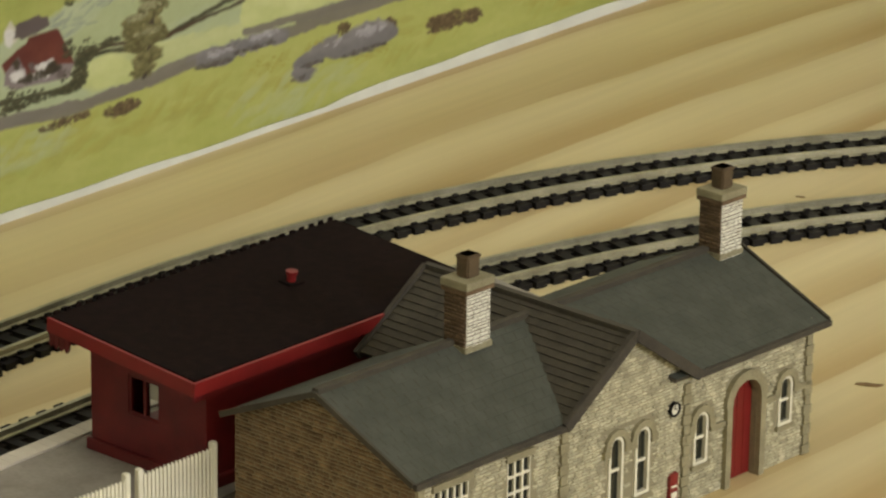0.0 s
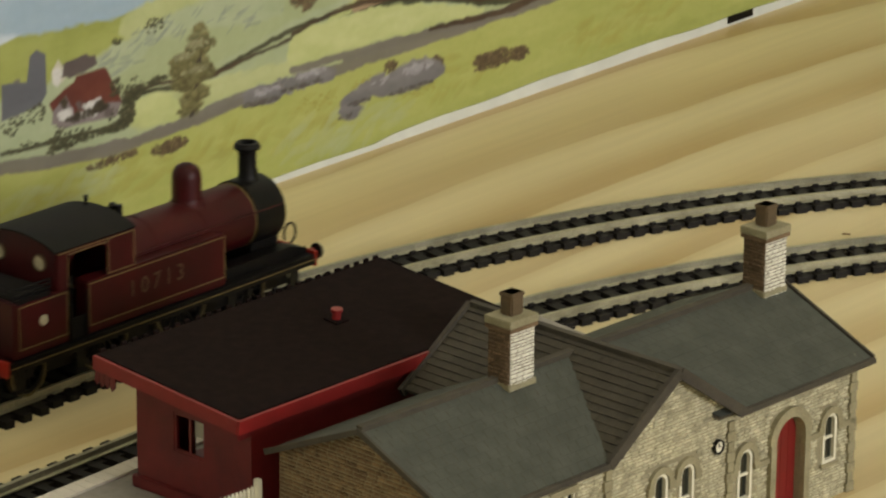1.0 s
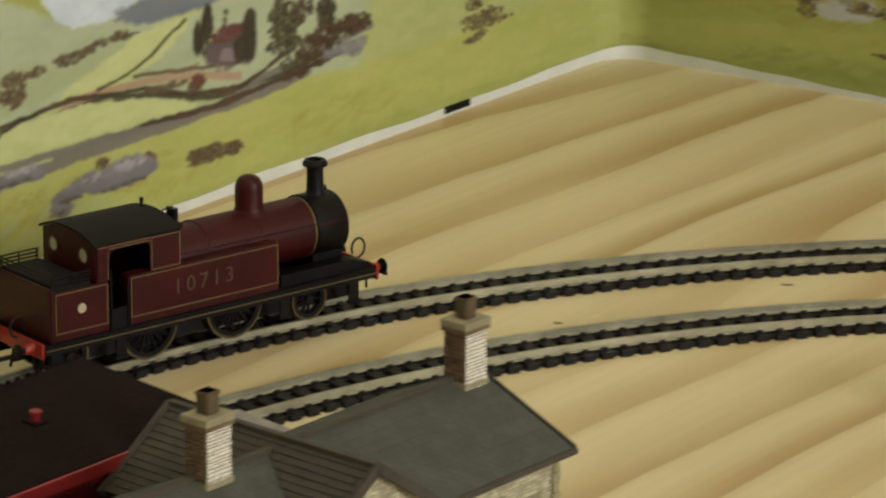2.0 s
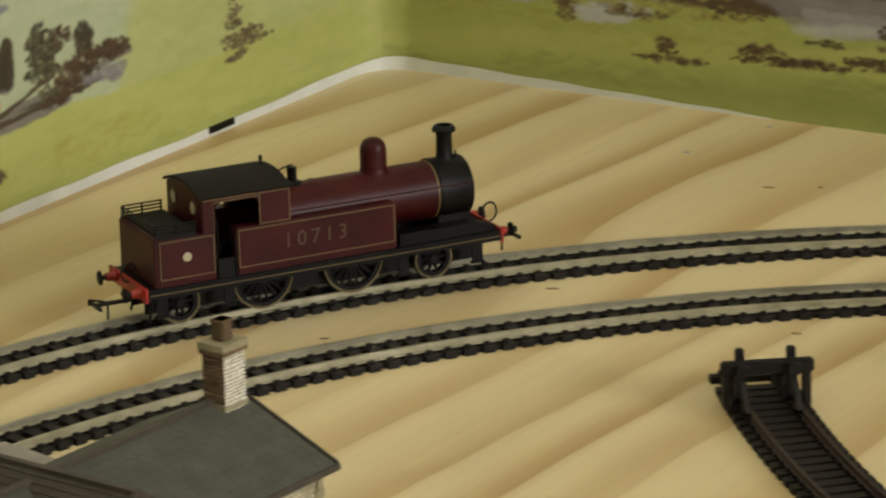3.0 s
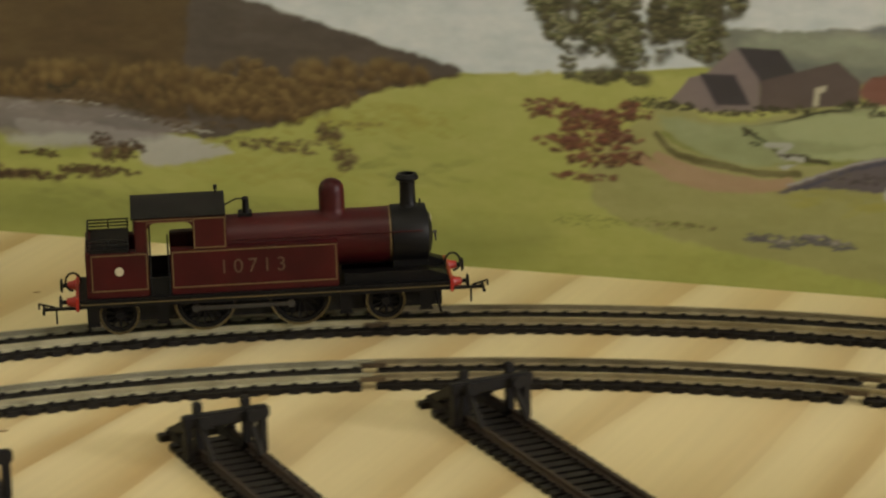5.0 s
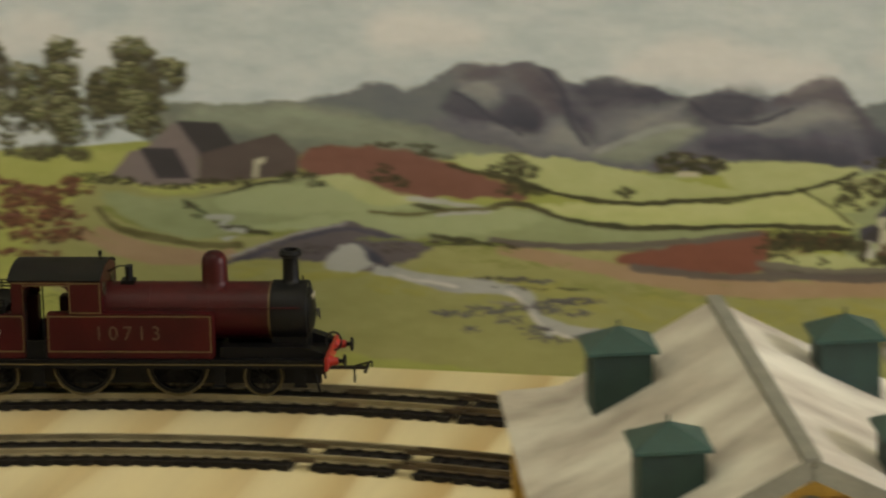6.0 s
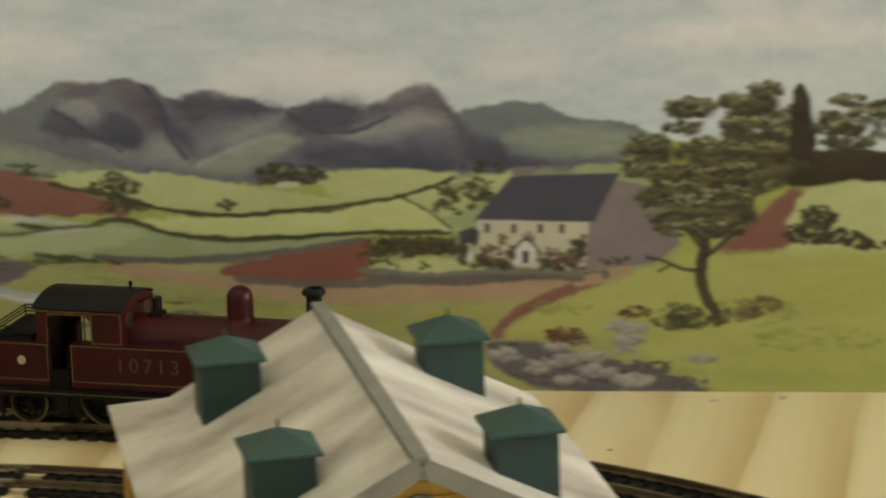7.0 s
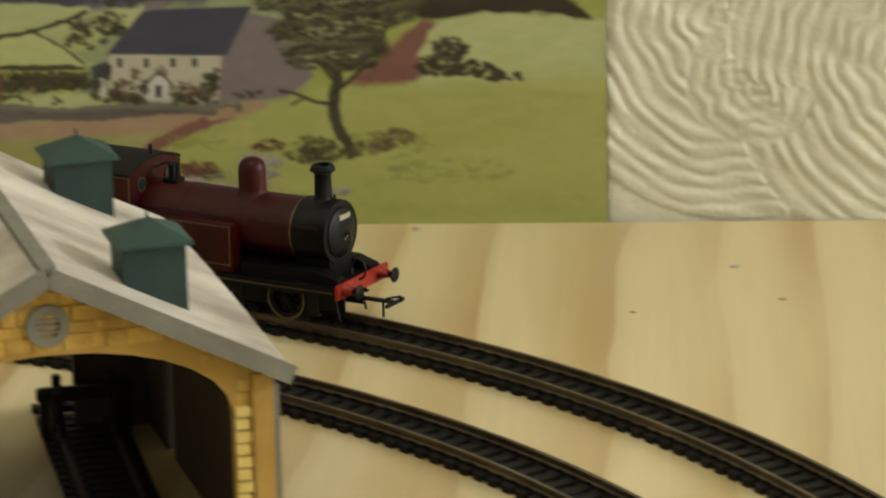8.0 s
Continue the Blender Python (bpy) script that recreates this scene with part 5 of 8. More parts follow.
PAPER = paint(["939848", "9fa352", "a9ab5c"])
SKY = paint(["b2beb6", "c2cbc0", "d2d7ca", "dfe0d0"])
CLOUD = paint(["dedaca", "ece8d6"], spread=0.04)
HILLFAR = paint(["6c7270", "7c8076"])
MOUNT = paint(["57555f", "67656b", "777573", "898879"])
MOUNTDARK = paint(["3c3c45", "4a4a52", "5a5a5f"])
MOUNTLIGHT = paint(["7e8078", "94968a", "a8a898"])
MOUNTPURPLE = paint(["514b50", "665e60", "77706c"])
HILLGREY = paint(["686c62", "7a7e6c", "8e917a"])
HILLBROWN = paint(["4a3c28", "5a4a30", "6a5a3a"])
WOODDARK = paint(["2e2a20", "3c3526", "4a4029"], spread=0.25)
GRASS = paint(["9aa04c", "a7aa58", "b3b464"])
GRASSDARK = paint(["7d8440", "888e48"])
GRASSPALE = paint(["8f8f52", "9b9a5c", "a7a468"])
GRASSOLIVE = paint(["969340", "a29c4a"], spread=0.08)
FIELDLIGHT = paint(["a8ae6c", "b4b878", "bec284"])
FIELDPALE = paint(["9ea672", "abb27e"])
FIELDGREEN = paint(["88915f", "969e6c", "a2a878"])
HILLPALE = paint(["9ca676", "a8b082", "b4ba8e"])
SEA = paint(["98acac", "a8b8b4"])
REDEARTH = paint(["795342", "875f4e"])
REDFIELD = paint(["7a4c3a", "885844"])
PATHTAN = paint(["a08560", "ae9470"])
HEDGE = paint(["2e2e1e", "403e28", "565236"], spread=0.25)
STONEWALL = paint(["5e564c", "6e665a"])
WATER = paint(["a8a896", "b8b8a6"])
RIVER = paint(["9a9a8c", "b0b0a2", "8a8a7e"])
BRIDGE = paint(["5c5450", "6c6460"])
ROCKDARK = paint(["565250", "66625e"], spread=0.2)
ROCKSHADE = paint(["3c3830", "524c42", "6c665a"], spread=0.25)
ROCKLIGHT = paint(["625c50", "8a8474", "aaa492"], spread=0.12)
ROCKPURPLE = paint(["64605a", "76726a", "8c887e"], spread=0.12)
ROADPURPLE = paint(["706a58", "7c7664"], spread=0.12)
COTTPINK = paint(["7a6e66", "887c72"], spread=0.08)
COTTDARK = paint(["564c44", "665a50"])
ROOFDARK = paint(["403c3a", "4a4644"])
SLATEPAINT = paint(["45434a", "525056"])
CREAMWALL = paint(["b8b290", "c4be9c"])
CHURCH = paint(["5a5a58", "6a6a66"])
REDROOF = paint(["4e271f", "623126", "74402f"], spread=0.15)
TREEGREEN = paint(["2c2d1c", "45482b", "62643c", "7f7f52"], spread=0.3)
TREEDARK = paint(["26241a", "3a3726", "545136", "727048"], spread=0.3)
TREELIGHT = paint(["74724c", "8c8a60", "a2a076"], spread=0.2)
TREEOLIVE = paint(["4a4428", "645e36", "827c4e"], spread=0.25)
REDBUSH = paint(["33231b", "4a2f24", "67412f", "7e523a"], spread=0.28)
BUSHBROWN = paint(["44382a", "5a4a30", "746242"], spread=0.25)
HILLSOFT = paint(["7e856c", "949b7e", "aab090"])
FIELDYELLOW = paint(["aeb56c", "bcc07a", "c8ca88"])
WHITEPAINT = paint(["c4c0ac", "d6d2be"])
TREEBROWN = paint(["3a2c1c", "503e26", "6a5632", "7e6a40"], spread=0.2)
WOODBROWN = paint(["33261a", "453322", "5c4830"], spread=0.2)
LAKE = paint(["747068", "868078", "989288"])
ROCKPALE = paint(["8a8680", "9a968e", "aaa69c"], spread=0.1)
HILLDUSK = paint(["4a4238", "585044", "665d50"])
TREECORE = paint(["2a271b", "3a3625", "4c4831", "5e5a3e"], spread=0.2)
TRUNK = paint(["352e24", "443b2e"])


SHEETS = {1: Sheet(1), 2: Sheet(2)}
for sheet in SHEETS.values():
    sheet.rgb[:] = mixed(PAPER[0], sheet.tone)


def rounded(points, steps=4):
    """A closed smooth curve through points."""
    out, n = [], len(points)
    for k in range(n):
        p0, p1, p2, p3 = (points[(k + j - 1) % n] for j in range(4))
        for s in range(steps):
            u = s / steps
            out.append(tuple(0.5 * (2 * b + (c - a) * u + (2 * a - 5 * b + 4 * c - d) * u * u + (3 * b - a - 3 * c + d) * u**3) for a, b, c, d in zip(p0, p1, p2, p3)))
    return out


def reach(pa, pz, a, b):
    """Distance from points to the segment between a and b."""
    dx, dz = b[0] - a[0], b[1] - a[1]
    t = np.clip(((pa - a[0]) * dx + (pz - a[1]) * dz) / (dx * dx + dz * dz + 1e-9), 0, 1)
    return np.hypot(pa - a[0] - t * dx, pz - a[1] - t * dz)


def shape(w, tones, points, smooth=True, soft=1.6):
    """An area of paint with a wandering soft edge, its tone drifting from foot to top."""
    s = SHEETS[w]
    pts = rounded(points) if smooth else points
    win = s.window(min(p[0] for p in pts) - 4, max(p[0] for p in pts) + 4, min(p[1] for p in pts) - 4, max(p[1] for p in pts) + 4)
    k = 1.0 if smooth else 0.12
    pa, pz = s.ga[win] + k * s.wa[win], s.gz[win] + k * s.wz[win]
    if pa.size == 0:
        return
    inside, far = np.zeros(pa.shape, bool), np.full(pa.shape, 99.0)
    for a, b in zip(pts, pts[1:] + pts[:1]):
        cross = (a[1] > pz) != (b[1] > pz)
        if abs(b[1] - a[1]) > 1e-9:
            inside ^= cross & (pa < (b[0] - a[0]) * (pz - a[1]) / (b[1] - a[1]) + a[0])
        far = np.minimum(far, reach(pa, pz, a, b))
    signed = np.where(inside, far, -far)
    mask = np.clip(signed / (soft if smooth else 0.8) + 0.5, 0, 1) * (0.75 if smooth and soft >= 3 else 1)
    z0, z1 = min(p[1] for p in pts), max(p[1] for p in pts)
    tone = 0.15 + 0.75 * s.tone[win] + 0.35 * ((pz - z0) / (z1 - z0 + 1e-6) - 0.5) * (1 if smooth else 0)
    s.lay(win, mask, mixed(tones[0], tone))


def stroke(w, tones, points, wide, rough):
    """A brush stroke of uneven width along points."""
    s = SHEETS[w]
    ends, fine = [points[0], *points, points[-1]], []
    for k in range(len(points) - 1):
        p0, p1, p2, p3 = ends[k:k + 4]
        for u in (0.0, 0.25, 0.5, 0.75):
            fine.append(tuple(0.5 * (2 * b + (c - a) * u + (2 * a - 5 * b + 4 * c - d) * u * u + (3 * b - a - 3 * c + d) * u**3) for a, b, c, d in zip(p0, p1, p2, p3)))
    fine.append(points[-1])
    win = s.window(min(p[0] for p in fine) - 6, max(p[0] for p in fine) + 6, min(p[1] for p in fine) - 6, max(p[1] for p in fine) + 6)
    pa, pz = s.ga[win] + 0.5 * s.wa[win], s.gz[win] + 0.5 * s.wz[win]
    if pa.size == 0:
        return
    far = np.full(pa.shape, 99.0)
    for a, b in zip(fine, fine[1:]):
        far = np.minimum(far, reach(pa, pz, a, b))
    half = wide / 2 * (1 + rough * (2 * s.tone[win] - 1))
    s.lay(win, np.clip((half - far) / 0.9 + 0.5, 0, 0.95), mixed(tones[0], s.tone[win]))


def dabs(w, tones, spots, size, count, flat, cover=0.85, lean=0.0):
    """Foliage, rocks or cloud: small dabs of paint scattered over oval spots (a, z, half width, half height)."""
    s = SHEETS[w]
    area = np.array([rx * ry for *_, rx, ry in spots])
    pick = PAINT.choice(len(spots), count, p=area / area.sum())
    for k in pick:
        a, z, rx, ry = spots[k]
        t, r = PAINT.uniform(0, 6.283), math.sqrt(PAINT.rand())
        ca, cz = a + rx * r * math.cos(t), z + ry * r * math.sin(t)
        big, tilt = size * PAINT.uniform(0.35, 0.75), lean + PAINT.uniform(-0.5, 0.5)
        win = s.window(ca - big - 1, ca + big + 1, cz - big - 1, cz + big + 1)
        da, dz = s.ga[win] + 0.4 * s.wa[win] - ca, s.gz[win] + 0.4 * s.wz[win] - cz
        if da.size == 0:
            continue
        u, v = da * math.cos(tilt) + dz * math.sin(tilt), (dz * math.cos(tilt) - da * math.sin(tilt)) / flat
        d = np.hypot(u, v) / big
        # lit from above: each dab is lighter along its upper side
        lit = 0.35 if size < 4 else 0.55
        tone = np.clip(PAINT.rand() * (0.95 - lit) + lit - 0.1 + lit * np.clip(v / big, -1, 1), 0, 1)
        c = mixed(tones[0], tone) * (1 + tones[1] * PAINT.uniform(-1, 1))
        edge = 0.9 if cover > 0.6 else 2.0
        s.lay(win, cover * np.clip((1.05 - d) * edge * 1.4, 0, 1), c)


shape(2, SKY, [(330, 80), (420, 76), (600, 95), (780, 100), (952, 84), (952, 229), (0, 229), (0, 120), (200, 110)], False)
dabs(2, CLOUD, [(560, 165, 40, 6), (640, 158, 50, 6), (720, 150, 45, 5), (800, 165, 60, 7), (880, 150, 40, 6), (450, 120, 40, 8), (700, 178, 70, 6)], 34, 60, 0.4, 0.3)
shape(2, HILLFAR, [(761.7, 101.4), (776.3, 106.5), (791.8, 108.9), (805, 104.3), (815.1, 101.1), (827.3, 101), (835.4, 95.8), (831.2, 89.5), (804.4, 83.4), (769.3, 83.5)])
shape(2, MOUNT, [(542.1, 100.2), (561.5, 101.4), (587.6, 108.9), (600.2, 106.5), (619.8, 117.1), (631.3, 115.9), (643, 118.7), (651.3, 116.6), (661.5, 110.4), (672, 113.2), (684.4, 111.2), (702.8, 106.5), (717.4, 110.8), (727.6, 107.7), (737.8, 108.8), (746.1, 113.6), (754.3, 115.1), (759.3, 112.1), (766.2, 101.8), (778.2, 92.6), (792.3, 88.6), (826.5, 87.9), (826.4, 80.7), (662.3, 79), (599.1, 83.7), (541.7, 93.8)])
shape(2, HILLGREY, [(500.7, 97.7), (539.9, 99.7), (567.9, 100.8), (593.4, 96.3), (624.8, 88.1), (637.3, 83), (577.5, 80.2), (499.6, 82.7)])
shape(2, HILLBROWN, [(-84.6, 108.4), (140.3, 122.8), (267.4, 112.9), (315.7, 91.6), (363.2, 81.9), (399.2, 75.6), (367.8, 68.5), (336.9, 57.3), (290.5, 46.4), (215, 43.2), (136.4, 43.5), (54.6, 47.4), (-30.6, 52.8), (-89.8, 53.2)])
dabs(2, WOODDARK, [(68.9, 53.5, 11.5, 5.8), (110.1, 56.8, 13.5, 5.8), (150.6, 62.5, 13.5, 4.8), (190, 63.4, 11.5, 5.8), (228.5, 64.2, 11.5, 4.8), (266.2, 65, 11.5, 5.8), (290.8, 57.9, 9.6, 4.8), (255.9, 52.6, 7.7, 3.8)], 7, 220, 0.6)
shape(2, GRASS, [(-219.4, 3.7), (-63.8, 9.8), (52.9, 22.8), (135.6, 27.8), (214.6, 31.4), (290.4, 41.8), (336.8, 56.8), (367.8, 68.5), (399.2, 75.6), (441.3, 79.1), (498.7, 80), (541.7, 77.2), (605.7, 38.7), (606.4, 20.7), (-223.8, -33.9)])
shape(2, WATER, [(204.9, 47), (225.4, 47.6), (255.7, 45.6), (285.5, 43.6), (300.2, 39.2), (280.4, 34.4), (260.4, 32.1), (255.5, 38.6), (214.9, 39.7)])
shape(2, WATER, [(60.1, 46.7), (79.4, 45.9), (87.4, 41.7), (76.1, 36.6), (62.3, 38.3)])
shape(2, WATER, [(98.1, 36.5), (125.5, 41.3), (136.1, 37.4), (114.2, 31.9)])
dabs(2, GRASSDARK, [(107.6, 10.7, 57.7, 4.8), (265, 16.2, 57.7, 5.8), (374.7, 38.1, 28.8, 7.7), (-34.4, 7.4, 57.7, 5.8)], 11, 150, 0.22, 0.3, 0.0)
dabs(2, BUSHBROWN, [(136.3, 42.3, 48.1, 7.7), (240.8, 53.6, 38.5, 7.7), (25.9, 40.1, 38.5, 5.8), (-60.9, 42.9, 38.5, 5.8)], 6, 220, 0.3, 0.3, 0.0)
dabs(2, GRASSOLIVE, [(135.6, 27.8, 57.7, 3.8), (363, 57.3, 23.1, 5.8), (314.8, 32.5, 48.1, 5.8)], 9, 120, 0.25, 0.3, 0.0)
dabs(2, WATER, [(227.9, 45.5, 23.1, 2.7), (278, 38.3, 15.4, 1.9), (189.6, 53.9, 28.8, 2.3), (109.6, 47.2, 19.2, 2.3)], 6, 70, 0.2, 0.3, 0.0)
dabs(2, BUSHBROWN, [(95.4, 36.3, 5.4, 5.8), (122.6, 37.5, 9.6, 1.9), (140.9, 25.9, 4.8, 2.9), (143.2, 19.3, 14.4, 1.5), (188.6, 27.8, 9.6, 2.9), (206.6, 24.7, 21.2, 1.7), (245.4, 37.7, 8.7, 4.8), (240.1, 27.9, 15.4, 1.9), (341.5, 48.7, 4.8, 3.5), (348.6, 40.2, 4.2, 3.5), (317.4, 43.1, 13.5, 1.5), (168.1, 40.3, 9.6, 1.5), (225.6, 54.6, 13.5, 1.9)], 4.6, 260, 0.6)
shape(2, GRASSDARK, [(-34.8, 2.3), (80, 9.3), (188.1, 17.1), (289.9, 17.4), (386.4, 16.6), (432.7, 14.6), (386.3, -2.7), (239.2, -0.5), (79.5, 1.9), (-35, -0.2)], True, 16)
shape(2, GRASSPALE, [(475.7, 70.5), (506.8, 63.6), (539.8, 72.1), (565.8, 73.6), (593.7, 64.7), (650.1, 61.9), (650.3, 42.9), (583, 42.7), (528.7, 49.9), (484.3, 51.4)])
shape(2, REDEARTH, [(559.4, 82.2), (584.2, 85), (609.6, 81), (632.6, 72.3), (636.6, 68.1), (598.3, 66.6), (561, 72.6)])
shape(2, FIELDLIGHT, [(613.9, 81.3), (635.2, 83.4), (662.4, 81.1), (691.5, 76.2), (718.4, 72.3), (710, 68.4), (666.1, 67), (641, 71.8)])
shape(2, FIELDLIGHT, [(714.5, 82.3), (741.3, 84), (764.8, 82.8), (759.6, 76.9), (732.8, 70.3), (718.4, 73.9)])
shape(2, FIELDGREEN, [(747.2, 73.6), (765.8, 81.1), (826.4, 85.9), (840, 85), (839.8, 44.7), (765.1, 45.6), (761.3, 62.3)])
shape(2, FIELDGREEN, [(520.1, 61.4), (544.6, 70.3), (570.7, 73.1), (604.6, 65.6), (649.1, 63), (728.3, 57.7), (719.9, 53.4), (661.2, 49.3), (597.4, 50.5), (543.4, 50.9)])
shape(2, FIELDLIGHT, [(649.2, 64.7), (732.7, 68.2), (747.2, 72.2), (761.3, 62.3), (759.2, 59.8), (693, 58.1), (661.7, 61.5)])
shape(2, GRASSPALE, [(467.2, 60.7), (520.1, 61.4), (582.4, 51), (640, 49), (703.2, 49.9), (732.4, 54.6), (773.3, 43.6), (839.8, 44.7), (866.2, 3.2), (659.3, -1.2), (464.3, 21.2)])
shape(2, REDFIELD, [(678, 47.4), (703.2, 51), (730.3, 54.6), (726, 48.2), (732.1, 43), (698.7, 40.7), (682, 43.3)])
stroke(2, PATHTAN, [(635.7, 47.5), (661, 42.9), (694.5, 39.8), (723.6, 37.5), (775.2, 36.9), (818, 41.8)], 5.0, 0.25)
stroke(2, PATHTAN, [(749.1, 41), (782.4, 40), (813.6, 42.2), (826, 45.3)], 4.0, 0.25)
stroke(2, HEDGE, [(561.6, 82.9), (609.7, 82.3), (632.7, 75.9), (666.1, 67), (709.9, 68), (732.8, 70.8), (763.7, 80.7)], 1.2, 0.25)
stroke(2, HEDGE, [(638.6, 66), (661.6, 60), (693, 57.8), (728.4, 59.8), (761.3, 59.8)], 1.5, 0.25)
stroke(2, HEDGE, [(502.5, 60), (522.4, 63.5), (544.6, 69.8), (564, 68.8)], 1.4, 0.25)
stroke(2, STONEWALL, [(606, 50), (661.2, 49.3), (694.8, 50.5), (724.1, 55.1)], 2.0, 0.25)
stroke(2, STONEWALL, [(730, 44), (765, 41.4), (818, 44.3)], 3.5, 0.25)
dabs(2, HEDGE, [(594.5, 76.2, 6.7, 3.8), (641.3, 78.8, 6.7, 4.2), (640.9, 70.3, 11.5, 1.9), (704.1, 81.5, 12.5, 2.9), (680.9, 70.8, 2.3, 1.9), (738.6, 54.7, 7.7, 2.7), (757.1, 54.9, 9.6, 2.7)], 4.4, 110, 0.6)
dabs(2, FIELDPALE, [(576.3, 57.8, 28.8, 3.5), (650.9, 55.6, 38.5, 2.3), (703.6, 63.7, 38.5, 1.9), (683.2, 77.1, 19.2, 2.3)], 9, 120, 0.2, 0.3, 0.0)
dabs(2, GRASSOLIVE, [(618, 32.6, 38.5, 5.8), (702.5, 27.6, 48.1, 5.8), (785.3, 27, 38.5, 7.7), (553.4, 35.8, 28.8, 3.8)], 10, 160, 0.25, 0.3, 0.0)
dabs(2, GRASSDARK, [(575.9, 49.2, 38.5, 2.3), (661.3, 52.5, 48.1, 1.5), (702.7, 34, 48.1, 2.7), (576.7, 64.2, 28.8, 1.9)], 8, 120, 0.2, 0.3, 0.0)
stroke(2, WATER, [(520.3, 55.4), (533.5, 52.6), (526.7, 49.1)], 4.0, 0.25)
stroke(2, RIVER, [(570.3, 40.9), (587.7, 38.4), (604.9, 35.4), (630.7, 33), (642.3, 29.8), (645.4, 22.4), (658.1, 17.5), (668.7, 16.9)], 4.2, 0.4)
shape(2, BRIDGE, [(544.1, 41), (553.1, 47.9), (566.4, 53.4), (577.3, 55.7), (590.2, 52.5), (605.2, 47.7), (603, 44.4), (589.9, 39.5), (578.9, 36.9), (568.2, 41.9)])
shape(2, WATER, [(567, 38.6), (570.4, 44.2), (577.1, 47.3), (583.5, 45.8), (584.5, 40.4), (579, 38)])
stroke(2, MOUNTDARK, [(582.5, 47.5), (587.9, 44.9), (588.8, 39.5)], 2.6, 0.25)
dabs(2, ROCKDARK, [(617.5, 22.2, 9.6, 1.5), (634.7, 20.8, 7.7, 1.9), (647.6, 25.7, 7.7, 2.3), (664.7, 28.6, 7.7, 1.5), (655.9, 14.2, 9.6, 1.9), (621.7, 15.9, 4.8, 0.8)], 2.2, 120, 0.45)
dabs(2, ROCKDARK, [(519.5, 19.9, 8.7, 1.7), (537.2, 20, 9.6, 1.9), (550.4, 17.7, 3.8, 1.3)], 2.4, 90, 0.4)
dabs(2, GRASSDARK, [(448.4, 21.5, 13.5, 2.7), (478, 22.3, 15.4, 1.9)], 2.5, 90, 0.3)
shape(2, COTTPINK, [(482.4, 70.8), (491.5, 80), (502.6, 82.8), (510.5, 92.2), (517.9, 72.9), (515.7, 68.1), (495.7, 66.9)], False)
shape(2, ROOFDARK, [(510.5, 92.2), (525.8, 92.6), (531.2, 83.3), (518, 78.3)], False)
shape(2, ROOFDARK, [(494.9, 81.3), (508.1, 82.7), (513.5, 70.5), (500.2, 68.7)], False)
shape(2, COTTDARK, [(518, 78.3), (531.2, 83.3), (548.6, 88.6), (556.2, 80.5), (555, 73), (517.9, 68.2)], False)
shape(2, WATER, [(537.7, 77.9), (543.1, 78.7), (542, 73.3), (536.6, 72.3)], False)
dabs(2, HEDGE, [(475.7, 69.4, 11.5, 2.3), (557.2, 72, 9.6, 1.7), (513.4, 60.8, 3.8, 1.9)], 2.2, 120, 0.5)
stroke(2, PATHTAN, [(477.5, 48.8), (497.6, 42.4), (524.2, 39.8)], 4.0, 0.25)
stroke(2, GRASSDARK, [(479.9, 57.7), (495.5, 51), (524.3, 49.6), (550.6, 51.3), (572.2, 54.8)], 2.2, 0.25)
shape(2, COTTPINK, [(812.1, 64), (824.7, 77), (838, 75.9), (845.8, 55.9), (836.4, 48.5), (812.6, 45.8)], False)
shape(2, CREAMWALL, [(771.8, 64.9), (812.5, 64.8), (812, 45.8), (771.2, 47.5)], False)
shape(2, SLATEPAINT, [(770.7, 64), (784.8, 81.3), (824.4, 81.8), (812.5, 63.6)], False)
shape(2, ROOFDARK, [(775.9, 62.8), (778, 62.8), (777.8, 58.5), (775.8, 58.5)], False)
shape(2, ROOFDARK, [(775.6, 53.9), (777.7, 53.9), (777.5, 48.7), (775.4, 48.7)], False)
shape(2, ROOFDARK, [(784.2, 62.8), (786.2, 62.8), (786.1, 58.5), (784, 58.5)], False)
shape(2, ROOFDARK, [(783.9, 53.8), (786, 53.8), (785.8, 48.7), (783.7, 48.7)], False)
shape(2, ROOFDARK, [(797.6, 62.7), (799.7, 62.7), (799.6, 58.5), (797.5, 58.5)], False)
shape(2, ROOFDARK, [(797.4, 53.8), (799.4, 53.8), (799.3, 48.7), (797.2, 48.7)], False)
shape(2, ROOFDARK, [(804.8, 62.7), (806.9, 62.7), (806.8, 58.5), (804.7, 58.5)], False)
shape(2, ROOFDARK, [(804.6, 53.8), (806.7, 53.8), (806.5, 48.7), (804.5, 48.7)], False)
shape(2, CREAMWALL, [(784.3, 47.5), (784.5, 53.8), (789.2, 58.1), (793.6, 53.8), (793.5, 47.5)], False)
shape(2, ROOFDARK, [(786.8, 47.5), (787, 52.6), (790.3, 52.6), (790.1, 47.5)], False)
shape(2, SLATEPAINT, [(764.8, 60.2), (770.7, 62.4), (770.9, 55.6), (765.3, 55.6)], False)
dabs(2, HEDGE, [(758.5, 70.9, 4.8, 2.7), (769.1, 76.1, 7.7, 3.1), (777.3, 74, 4.8, 2.3), (741.3, 56, 6.7, 2.3), (755.9, 54.9, 6.7, 2.7)], 4.4, 90, 0.5)
dabs(2, HEDGE, [(779.8, 53.9, 1.9, 3.1), (793.4, 61.3, 1.5, 2.7), (800.5, 56, 1.9, 3.8), (808.6, 47.5, 3.1, 2.3), (773.4, 49.6, 1.9, 1.5)], 2.2, 60, 0.8)
dabs(2, HEDGE, [(788.8, 44.1, 21.2, 1.0), (749.2, 42.8, 11.5, 1.0)], 4, 60, 0.3)
